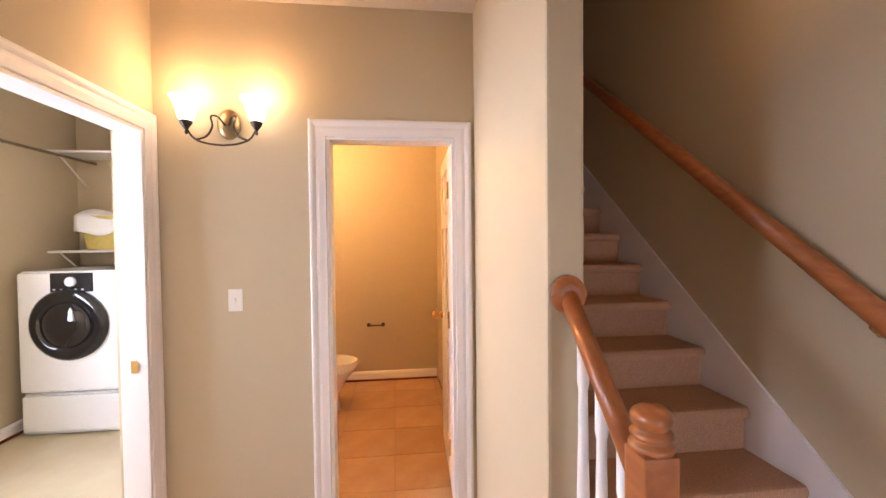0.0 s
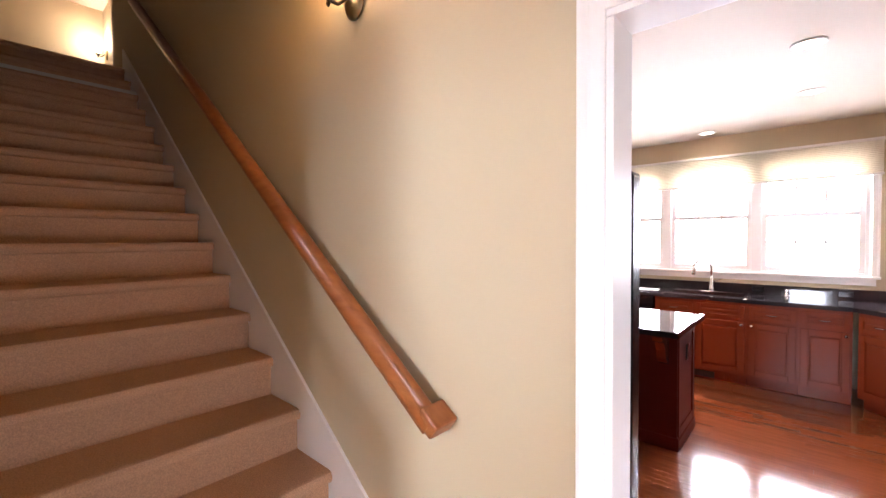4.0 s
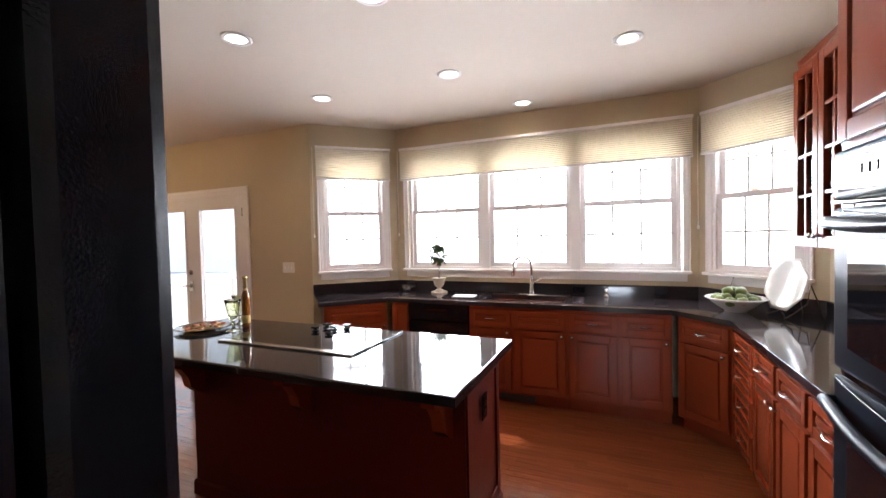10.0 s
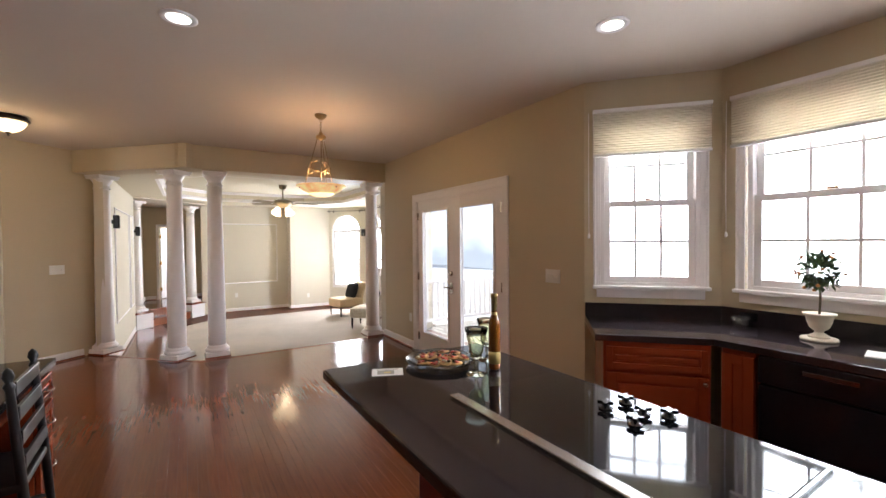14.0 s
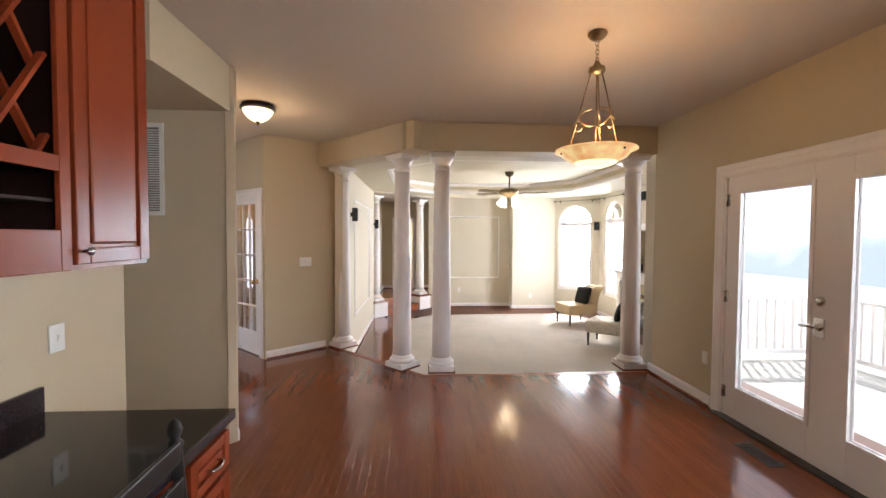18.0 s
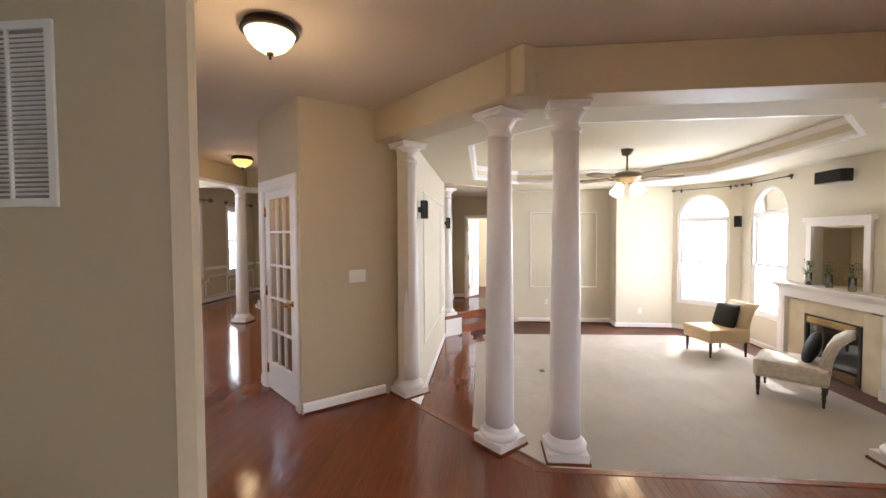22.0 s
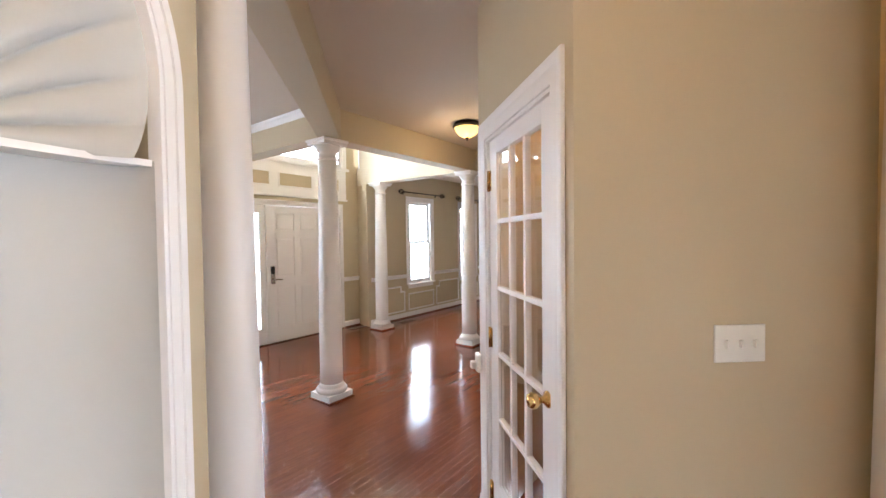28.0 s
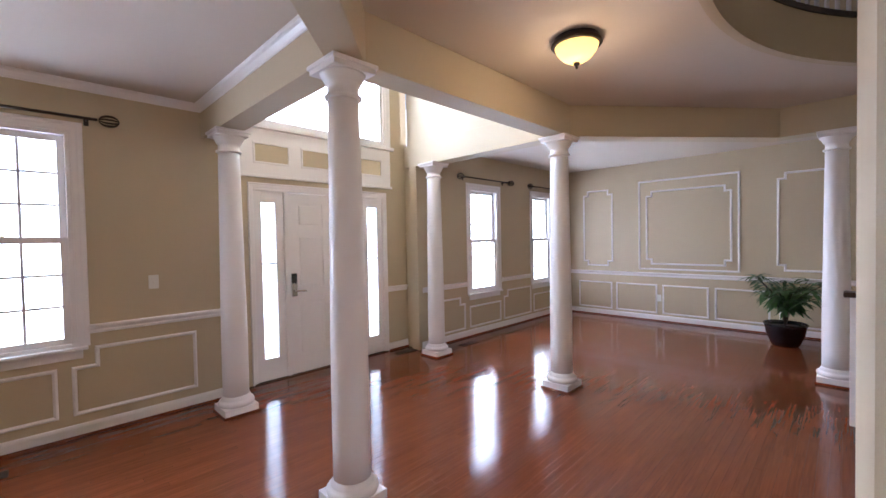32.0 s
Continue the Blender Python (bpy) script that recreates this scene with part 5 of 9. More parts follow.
bm = bmesh.new()
box(bm, -2.57, -0.385, 2.445, 3.285, 0.85, 0.865, bevel=0.004)
part("top_moulding", bm, SHADED_CHERRY, t)
for x in (-2.05, -1.27, -0.5):
    bm = bmesh.new()
    prof = [(2.659, 0.848), (2.47, 0.848), (2.47, 0.82), (2.52, 0.80), (2.56, 0.74), (2.575, 0.68), (2.62, 0.64), (2.659, 0.62)]
    a = [bm.verts.new((x - 0.03, y, z)) for y, z in prof]
    b = [bm.verts.new((x + 0.03, y, z)) for y, z in prof]
    bm.faces.new(a)
    bm.faces.new(list(reversed(b)))
    for i in range(len(prof)):
        bm.faces.new((a[i - 1], a[i], b[i], b[i - 1]))
    bmesh.ops.recalc_face_normals(bm, faces=bm.faces)
    part("corbel", bm, CHERRY, t, "scrolled wooden corbel")
for y in (2.75, 3.1):
    bm = bmesh.new()
    prof = [(-2.121, 0.848), (-2.55, 0.848), (-2.55, 0.82), (-2.43, 0.79), (-2.33, 0.72), (-2.28, 0.68), (-2.2, 0.66), (-2.121, 0.58)]
    a = [bm.verts.new((x, y - 0.03, z)) for x, z in prof]
    b = [bm.verts.new((x, y + 0.03, z)) for x, z in prof]
    bm.faces.new(a)
    bm.faces.new(list(reversed(b)))
    for i in range(len(prof)):
        bm.faces.new((a[i - 1], a[i], b[i], b[i - 1]))
    bmesh.ops.recalc_face_normals(bm, faces=bm.faces)
    part("corbel", bm, CHERRY, t, "scrolled wooden corbel")
bm = bmesh.new()
box(bm, -0.404, -0.398, 2.86, 2.93, 0.62, 0.74, bevel=0.002)
box(bm, -0.398, -0.394, 2.875, 2.915, 0.635, 0.675, bevel=0.002)
box(bm, -0.398, -0.394, 2.875, 2.915, 0.685, 0.725, bevel=0.002)
part("outlet", bm, BLACK, t, "black outlet plate")

# cooktop
t = thing("cooktop", pose(-1.49, 2.99, 0.905), "black glass electric cooktop with a steel front edge", "cooktop")
boxpart("glass_top", (-0.49, 0.44, -0.225, 0.275, 0.0005, 0.008), BLACKGLASS, t, bevel=0.003)
boxpart("edge_trim", (-0.50, 0.45, -0.265, -0.225, 0.0005, 0.011), CHROME, t, "brushed steel edge strip", bevel=0.003)
bm = bmesh.new()
box(bm, 0.44, 0.452, -0.225, 0.275, 0.0005, 0.0095, bevel=0.002)
part("side_trim", bm, BLACK, t)
for kx, ky in ((-0.1, 0.12), (-0.09, 0.22), (0.03, 0.09), (0.0, 0.18), (0.06, 0.23)):
    bm = bmesh.new()
    lathe(bm, [(0.024, 0.0082), (0.024, 0.013), (0.014, 0.016), (0.012, 0.03), (0.008, 0.034)], pose(kx, ky, 0), 18)
    star = [((0.027 if q % 4 in (0, 1) else 0.011) * math.cos(math.pi * q / 8 + 0.4) + kx, (0.027 if q % 4 in (0, 1) else 0.011) * math.sin(math.pi * q / 8 + 0.4) + ky) for q in range(16)]
    prism(bm, star, 0.024, 0.036, 0.002)
    part("control_knob", bm, BLACK, t, "black control knob")

# fridge and its side panels
t = thing("fridge_panel", pose(-0.276, 0.454, 0), "tall cherry-stained panel standing beside the refrigerator", "cabinet panel")
boxpart("board", (0, 0.02, 0, 0.640, 0.004, 2.36), SHADED_CHERRY, t, bevel=0.001)
boxpart("edge_band", (-0.001, 0.021, 0.6402, 0.663, 0.004, 2.36), SHADED_CHERRY, t, "rounded front edge", bevel=0.003)
t = thing("refrigerator", pose(-0.279, 0.47, 0), "black side-by-side refrigerator in a wooden surround", "refrigerator")
boxpart("body", (-0.91, 0.0, 0.02, 0.74, 0.03, 1.80), FRIDGE, t, bevel=0.012)
for a, b in ((-0.91, -0.50), (-0.495, 0.0)):
    d = boxpart("door", (a + 0.003, b - 0.003, 0.755, 0.885, 0.11, 1.825), FRIDGE, t, bevel=0.022)
    x = b - 0.05 if a < -0.6 else a + 0.05
    bm = bmesh.new()
    tube(bm, [(x, 0.88, 0.6), (x, 0.93, 0.64), (x, 0.935, 1.2), (x, 0.93, 1.6), (x, 0.88, 1.64)], 0.014, 10)
    part("handle", bm, FRIDGE, d)
boxpart("grille", (-0.9, -0.01, 0.70, 0.76, 0.006, 0.10), FRIDGE, t, bevel=0.004)
boxpart("hinge_cover", (-0.07, -0.015, 0.70, 0.80, 1.801, 1.83), FRIDGE, t, bevel=0.008)
for x in (-0.85, -0.06):
    boxpart("foot", (x - 0.02, x + 0.02, 0.1, 0.6, 0.004, 0.03), FRIDGE, t, bevel=0.0)
t = thing("fridge_panel", pose(-1.245, 0.454, 0), "tall cherry-stained panel standing beside the refrigerator", "cabinet panel")
boxpart("board", (0, 0.02, 0, 0.640, 0.004, 2.36), SHADED_CHERRY, t, bevel=0.001)
boxpart("edge_band", (-0.001, 0.021, 0.6402, 0.663, 0.004, 2.36), SHADED_CHERRY, t, "rounded front edge", bevel=0.003)

# oven tower: front faces -x
OX, OY0, OY1 = 0.80, 1.79, 2.60
t = thing("oven_cabinet", pose(OX, OY1, 0, 0, 0, -90), "tall cherry-stained cabinet housing a double wall oven", "cabinet")
W = OY1 - OY0
for nm, a in (("lower_box", (0, W, 0.0, 0.69, 0.1, 0.47)), ("upper_box", (0, W, 0.0, 0.69, 1.715, 2.40)), ("stile", (0, 0.06, 0.0, 0.69, 0.471, 1.714)), ("stile", (W - 0.06, W, 0.0, 0.69, 0.471, 1.714)), ("toe_kick", (0.002, W - 0.002, 0.06, 0.69, 0.004, 0.099))):
    boxpart(nm, a, CHERRY, t, bevel=0.0015)
d = raised("drawer_front", t, 0.02, W - 0.02, 0.12, 0.44)
pull(d, W / 2, 0.28)
for a, b, kx in ((0.015, W / 2, W / 2 - 0.03), (W / 2, W - 0.015, W / 2 + 0.03)):
    d = raised("door", t, a, b, 1.735, 2.385)
    knob(d, kx, 1.785)
bm = bmesh.new()
sweep(bm, [(W + 0.001, 0.69, 2.39), (W + 0.001, -0.001, 2.39), (-0.001, -0.001, 2.39), (-0.001, 0.69, 2.39)], [(0, 0), (-0.015, 0.0), (-0.03, 0.03), (-0.055, 0.05), (-0.06, 0.075), (0, 0.075)])
part("crown", bm, CHERRY, t)
# south side's shade painted in with the darker cherry
boxpart("side_panel", (W + 0.0005, W + 0.012, 0.0, 0.69, 0.1, 2.39), SHADED_CHERRY, t, "side panel with its shade put into the colour", 0.002)
t = thing("double_oven", pose(OX - 0.005, OY1 - 0.065, 0, 0, 0, -90), "black double wall oven with curved handles", "oven")
W2 = W - 0.13
SATIN = material("satin_black_enamel", (0.009, 0.011, 0.017), 0.3, spec=0.08)
boxpart("body", (0.002, W2 - 0.002, 0.006, 0.6, 0.475, 1.71), BLACK, t, bevel=0.002)
cp = boxpart("control_panel", (0.0, W2, -0.04, 0.004, 1.575, 1.705), SATIN, t, "satin black control panel", bevel=0.008)
boxpart("touch_glass", (0.03, W2 - 0.03, -0.0425, -0.04, 1.592, 1.690), BLACKGLASS, cp, "glossy black touch glass", bevel=0.001)
boxpart("display", (W2 / 2 - 0.09, W2 / 2 + 0.09, -0.044, -0.0426, 1.62, 1.67), material("dark_display", (0.02, 0.03, 0.035), 0.1), cp, bevel=0.0)
for i in range(6):
    x = W2 / 2 + (0.13 + 0.035 * (i % 3)) * (1 if i < 3 else -1)
    boxpart("button", (x - 0.012, x + 0.012, -0.045, -0.0426, 1.63, 1.655), BLACK, cp, bevel=0.001)
bm = bmesh.new()
LIP = [(W2 * i / 14, -0.04 - 0.02 * math.sin(math.pi * i / 14), 1.568 - 0.010 * math.sin(math.pi * i / 14)) for i in range(15)]
tube(bm, LIP, 0.007, 8)
part("visor_lip", bm, BLACK, cp, "bowed lip under the panel")
for z0, z1, top in ((1.105, 1.55, 0.085), (0.485, 1.082, 0.125)):
    d = boxpart("oven_door", (0.0, W2, -0.04, 0.004, z0, z1), SATIN, t, "satin black oven door", bevel=0.010)
    bm = bmesh.new()
    x0, x1, za, zb = 0.085, W2 - 0.085, z0 + 0.07, z1 - top
    low = [(x0 + (x1 - x0) * i / 12, za - 0.014 * math.sin(math.pi * i / 12)) for i in range(13)]
    ring = low + [(x1, zb), (x0, zb)]
    fa = [bm.verts.new((x, -0.0425, z)) for x, z in ring]
    fb = [bm.verts.new((x, -0.0395, z)) for x, z in ring]
    bm.faces.new(fa)
    for i in range(len(ring)):
        bm.faces.new((fa[i - 1], fb[i - 1], fb[i], fa[i]))
    bmesh.ops.recalc_face_normals(bm, faces=bm.faces)
    part("window", bm, BLACKGLASS, d, "dark oven window with a curved lower edge")
    zh = z1 - 0.038 if top < 0.1 else z1 - 0.075
    bm = bmesh.new()
    bar = [(0.012, -0.038, zh)] + [(0.012 + (W2 - 0.024) * i / 14, -0.062 - 0.030 * math.sin(math.pi * i / 14), zh - 0.012 * math.sin(math.pi * i / 14)) for i in range(15)] + [(W2 - 0.012, -0.038, zh)]
    tube(bm, bar, 0.017, 12)
    part("handle", bm, SATIN, d, "thick bowed black handle")
    bm = bmesh.new()
    tube(bm, [(0.03 + (W2 - 0.06) * i / 14, -0.042, z1 - 0.008 - 0.022 * math.sin(math.pi * i / 14)) for i in range(15)], 0.004, 6)
    part("crease", bm, BLACK, d)
for k in range(3):
    boxpart("vent_slat", (0.02, W2 - 0.02, -0.03, 0.004, 1.0865 + 0.006 * k, 1.089 + 0.006 * k), BLACK, t, bevel=0.0)
# glazed wall cabinet beyond the ovens
t = thing("wall_cabinet", pose(1.10, 3.86, 0, 0, 0, -90), "cherry-stained wall cabinet with glazed doors", "cabinet", "wall cabinets")
GW, GD, GZ0, GZ1 = 1.2, 0.385, 1.40, 2.34
for nm, a in (("back", (0, GW, GD, GD + 0.012, GZ0, GZ1)), ("side", (0, 0.018, 0, GD, GZ0, GZ1)), ("side", (GW - 0.018, GW, 0, GD, GZ0, GZ1)),
              ("bottom", (0.018, GW - 0.018, 0, GD, GZ0, GZ0 + 0.02)), ("top", (0.018, GW - 0.018, 0, GD, GZ1 - 0.02, GZ1)),
              ("shelf", (0.018, GW - 0.018, 0.02, GD, 1.70, 1.715)), ("shelf", (0.018, GW - 0.018, 0.02, GD, 2.0, 2.015))):
    boxpart(nm, a, CHERRY, t, bevel=0.001)
for k in range(4):
    d = raised("door", t, 0.3 * k, 0.3 * k + 0.3, GZ0, GZ1, 0.0, glassed=True)
    knob(d, 0.3 * k + (0.27 if k % 2 == 0 else 0.03), GZ0 + 0.06)
bm = bmesh.new()
sweep(bm, [(GW + 0.001, GD, GZ1), (GW + 0.001, -0.001, GZ1), (-0.001, -0.001, GZ1), (-0.001, GD, GZ1)], [(0, 0), (-0.015, 0.0), (-0.03, 0.03), (-0.05, 0.055), (0, 0.055)])
part("crown", bm, CHERRY, t)
# small cabinet beside the open door with a drawer
base_unit(pose(0.90, 1.785, 0, 0, 0, -90), 0.88, "LR", 0.58)
t = thing("countertop", pose(0, 0, 0), "short dark speckled countertop beside the ovens", "countertop")
bm = bmesh.new()
prism(bm, [(0.87, 0.9), (1.495, 0.9), (1.495, 1.787), (0.87, 1.787)], 0.865, 0.905, 0.006)
part("slab", bm, STONE, t)

# ---- desk wall ----
DZ = 0.825
t = thing("desk_countertop", pose(0, 0, 0), "dark speckled desk countertop with a low backsplash", "countertop")
bm = bmesh.new()
prism(bm, [(-3.99, 0.453), (-1.26, 0.453), (-1.26, 1.21), (-3.99, 1.21)], DZ - 0.04, DZ, 0.006)
part("slab", bm, STONE, t)
boxpart("backsplash", (-3.99, -1.26, 0.453, 0.472, DZ, DZ + 0.1), STONE, t, bevel=0.003)


def desk_unit(x0, x1):
    t = thing("base_cabinet", pose(x1, 1.18, 0, 0, 0, 180), "low cherry-stained desk cabinet with drawers", "cabinet", "desk cabinets")
    w = x1 - x0
    bm = bmesh.new()
    box(bm, 0, w, 0, 0.6, 0.1, DZ - 0.041)
    box(bm, 0.001, w - 0.001, 0.06, 0.6, 0.004, 0.1)
    part("body", bm, CHERRY, t)
    for z0, z1 in ((0.12, 0.40), (0.41, 0.60), (0.61, 0.76)):
        d = raised("drawer_front", t, 0.012, w - 0.012, z0, z1)
        pull(d, w / 2, (z0 + z1) / 2)


desk_unit(-3.97, -3.66)
desk_unit(-2.86, -2.06)
desk_unit(-2.06, -1.27)
boxpart_ob = boxpart("pencil_drawer", (-3.655, -2.865, 0.50, 1.17, DZ - 0.14, DZ - 0.042), CHERRY, None, bevel=0.003)
tagged(boxpart_ob, "cherry-stained apron drawer under the desk top", "drawer")

# wall cabinets over the desk
UZ0, UZ1, UY = 1.415, 2.64, 0.83
t = thing("wall_cabinet", pose(-3.67, UY, 0, 0, 0, 180), "cherry-stained wall cabinet with one raised-panel door", "cabinet", "wall cabinets")
bm = bmesh.new()
box(bm, 0, 0.385, 0, UY - 0.453, UZ0, UZ1)
part("body", bm, CHERRY, t)
d = raised("door", t, 0.01, 0.375, UZ0 + 0.012, UZ1 - 0.012)
knob(d, 0.04, UZ0 + 0.06)
bm = bmesh.new()
sweep(bm, [(0.386, UY - 0.455, UZ1 - 0.01), (0.386, -0.001, UZ1 - 0.01), (0.0, -0.001, UZ1 - 0.01)], [(0, 0), (-0.015, 0.0), (-0.03, 0.03), (-0.055, 0.05), (-0.06, 0.075), (0, 0.075)])
part("crown", bm, CHERRY, t)
# near-black cherry: shade inside the open rack is put into the colour
RACK_SHADE = material("rack_interior_shade", (0.012, 0.003, 0.002), 0.6, vary=0.1, spec=0.2)
t = thing("wine_rack_cabinet", pose(-2.95, UY, 0, 0, 0, 180), "cherry-stained wall cabinet with a wine lattice and pigeonholes", "cabinet")
WW, DD = 0.72, UY - 0.453
for nm, a in (("back_panel", (0, WW, DD - 0.02, DD, UZ0, UZ1)), ("side_panel", (0, 0.02, 0, DD - 0.02, UZ0, UZ1)), ("side_panel", (WW - 0.02, WW, 0, DD - 0.02, UZ0, UZ1)), ("shelf", (0.02, WW - 0.02, 0, DD - 0.02, UZ0, UZ0 + 0.12)), ("shelf", (0.02, WW - 0.02, 0, DD - 0.02, UZ1 - 0.03, UZ1)), ("shelf", (0.02, WW - 0.02, 0, DD - 0.02, UZ0 + 0.32, UZ0 + 0.35))):
    boxpart(nm, a, RACK_SHADE, t, "inside of the rack with recess shade put into its colour", bevel=0.0)
bm = bmesh.new()
for a in ((-0.001, 0.04, UZ0, UZ1), (WW - 0.04, WW + 0.001, UZ0, UZ1), (0.04, WW - 0.04, UZ0, UZ0 + 0.13), (0.04, WW - 0.04, UZ1 - 0.05, UZ1), (0.04, WW - 0.04, UZ0 + 0.31, UZ0 + 0.36)):
    box(bm, a[0], a[1], -0.018, 0.0, a[2], a[3], bevel=0.003)
part("face_frame", bm, CHERRY, t)
LZ0, LZ1, LX0, LX1 = UZ0 + 0.36, UZ1 - 0.05, 0.04, WW - 0.04
for sgn in (1, -1):
    for k in range(-6, 10):
        # diagonal slats at 60 degrees clipped to the opening
        c = LX0 + k * 0.15
        pts = []
        for i in range(41):
            z = LZ0 + (LZ1 - LZ0) * i / 40
            x = c + (z - LZ0) * 0.6 if sgn > 0 else LX0 + LX1 - (c + (z - LZ0) * 0.6)
            if LX0 <= x <= LX1:
                pts.append((x, 0.02 if sgn > 0 else 0.045, z))
        if len(pts) > 3:
            bm = bmesh.new()
            a, b = Vector(pts[0]), Vector(pts[-1])
            ln = (b - a).length
            ang = math.degrees(math.atan2(b.x - a.x, b.z - a.z))
            box(bm, -0.006, 0.006, -0.012, 0.012, 0, ln, Matrix.Translation(a) @ pose(0, 0, 0, 0, ang, 0))
            part("slat", bm, CHERRY, t)
for x in (0.22, 0.36, 0.5):
    boxpart("divider", (x - 0.006, x + 0.006, 0.0, DD - 0.02, UZ0 + 0.13, UZ0 + 0.31), RACK_SHADE, t, bevel=0.0)
    boxpart("edge_strip", (x - 0.0062, x + 0.0062, -0.006, -0.0002, UZ0 + 0.1302, UZ0 + 0.3098), CHERRY, t, bevel=0.0)
for a, b in ((0.04, 0.22), (0.36 + 0.006, 0.68)):
    boxpart("divider", (a, b - 0.006, 0.0, DD - 0.02, UZ0 + 0.215, UZ0 + 0.225), RACK_SHADE, t, bevel=0.0)
bm = bmesh.new()
sweep(bm, [(WW + 0.0, -0.001, UZ1 - 0.01), (-0.001, -0.001, UZ1 - 0.01), (-0.001, DD, UZ1 - 0.01)], [(0, 0), (-0.015, 0.0), (-0.03, 0.03), (-0.055, 0.05), (-0.06, 0.075), (0, 0.075)])
part("crown", bm, CHERRY, t)
knob(t, 0.04, UZ0 + 0.06)

# ladder-back chair at the desk
BLACKWOOD = material("black_painted_wood", (0.012, 0.011, 0.011), 0.35, vary=0.1)
t = thing("desk_chair", pose(-3.374, 1.08, 0, 0, 0, 2), "black painted ladder-back chair drawn up to the desk", "chair")
bm = bmesh.new()
box(bm, -0.22, 0.22, -0.24, 0.18, 0.42, 0.46, bevel=0.012)
part("seat", bm, BLACKWOOD, t)
for x, y, h in ((-0.2, 0.2, 0.93), (0.2, 0.2, 0.93)):
    bm = bmesh.new()
    lathe(bm, [(0.014, 0.004), (0.018, 0.2), (0.02, 0.45), (0.018, 0.7), (0.016, h - 0.06), (0.022, h - 0.04), (0.012, h - 0.025), (0.022, h), (0.016, h + 0.025), (0.002, h + 0.04)], pose(x, y, 0, 4, 0, 0), 12)
    part("back_post", bm, BLACKWOOD, t)
for x, y in ((-0.19, -0.21), (0.19, -0.21)):
    bm = bmesh.new()
    lathe(bm, [(0.013, 0.004), (0.02, 0.12), (0.016, 0.25), (0.02, 0.43)], pose(x, y, 0), 12)
    part("leg", bm, BLACKWOOD, t)
for i, z in enumerate((0.54, 0.65, 0.76, 0.87)):
    bm = bmesh.new()
    y = 0.2 - z * 0.07 + 0.012
    box(bm, -0.19, 0.19, y - 0.008, y + 0.008, z - 0.035, z + 0.03, bevel=0.006)
    part("rung", bm, BLACKWOOD, t)
for a, b in (((-0.19, -0.21, 0.2), (-0.2, 0.2, 0.2)), ((0.19, -0.21, 0.2), (0.2, 0.2, 0.2)), ((-0.19, -0.21, 0.28), (0.19, -0.21, 0.28))):
    bm = bmesh.new()
    tube(bm, [a, b], 0.01, 8)
    part("stretcher", bm, BLACKWOOD, t)
# ---- stair hall ----
NOSE1, RISE, RUN, NSTEP = -0.664, 0.19, 0.256, 17
t = thing("staircase", pose(0, 0, 0), "straight staircase carpeted in brown with a wooden handrail", "staircase")
bm = bmesh.new()
# one carpeted step: riser, rounded nosing and tread
prof = [(0.0, 0.0), (-0.03, 0.0), (-0.03, RISE - 0.05), (-0.006, RISE - 0.045), (0.0, RISE - 0.03), (0.0, RISE - 0.018), (-0.008, RISE - 0.004), (-0.022, RISE), (-RUN - 0.035, RISE), (-RUN - 0.035, 0.0)]
prof = prof[1:]
y0, y1 = -0.628, 0.315
a = [bm.verts.new((x, y0, z)) for x, z in prof]
b = [bm.verts.new((x, y1, z)) for x, z in prof]
bm.faces.new(a)
bm.faces.new(list(reversed(b)))
for i in range(len(prof)):
    bm.faces.new((a[i - 1], a[i], b[i], b[i - 1]))
bmesh.ops.recalc_face_normals(bm, faces=bm.faces)
step = part("step", bm, STAIR_CARPET, t)
step.location = (NOSE1, 0, 0.002)
for k in range(1, NSTEP):
    s = step.copy()
    scene.collection.objects.link(s)
    s.location = (NOSE1 - RUN * k, 0, 0.002 + RISE * k)
bm = bmesh.new()
zt = lambda x: (NOSE1 - x) / RUN * RISE + RISE
sk = [(NOSE1 + 0.16, 0.004), (NOSE1 + 0.16, 0.22), (NOSE1 - RUN * (NSTEP - 1) - 0.1, zt(NOSE1 - RUN * (NSTEP - 1) - 0.1) + 0.15), (NOSE1 - RUN * (NSTEP - 1) - 0.1, zt(NOSE1 - RUN * (NSTEP - 1) - 0.1) - 0.3), (NOSE1 - 0.2, 0.004)]
a = [bm.verts.new((x, 0.316, z)) for x, z in sk]
b = [bm.verts.new((x, 0.329, z)) for x, z in sk]
bm.faces.new(a)
bm.faces.new(list(reversed(b)))
for i in range(len(sk)):
    bm.faces.new((a[i - 1], a[i], b[i], b[i - 1]))
bmesh.ops.recalc_face_normals(bm, faces=bm.faces)
part("skirt_board", bm, TRIM, t, "white painted skirting board along the stairs")
TOPZ = RISE * NSTEP
TOPX = NOSE1 - RUN * (NSTEP - 1) - 0.03
bm = bmesh.new()
box(bm, -5.29, TOPX, -0.625, 0.325, TOPZ - 0.2, TOPZ)
box(bm, -8.45, -5.29, -1.2, 0.74, TOPZ - 0.2, TOPZ)
setting(part("floor_landing", bm, STAIR_CARPET), "carpeted landing at the top of the stairs", "floor")
wall("wall_landing", (-8.4, 0.74), (-8.4, -1.2), TOPZ, 5.3, 0.04)
wall("wall_landing_north", (-5.3, 0.72), (-8.4, 0.72), TOPZ, 5.3, 0.05)
wall("wall_landing_south", (-8.4, -1.15), (-5.2, -1.15), TOPZ, 5.3, 0.05)
wall("wall_landing_return", (-5.4, -1.15), (-5.4, -0.745), TOPZ, 5.3, 0.05)
wall("wall_landing_corner", (-5.4, 0.45), (-5.4, 0.72), TOPZ, 5.3, 0.05)
bm = bmesh.new()
box(bm, -8.45, -5.6, -1.2, 0.77, 5.3, 5.4)
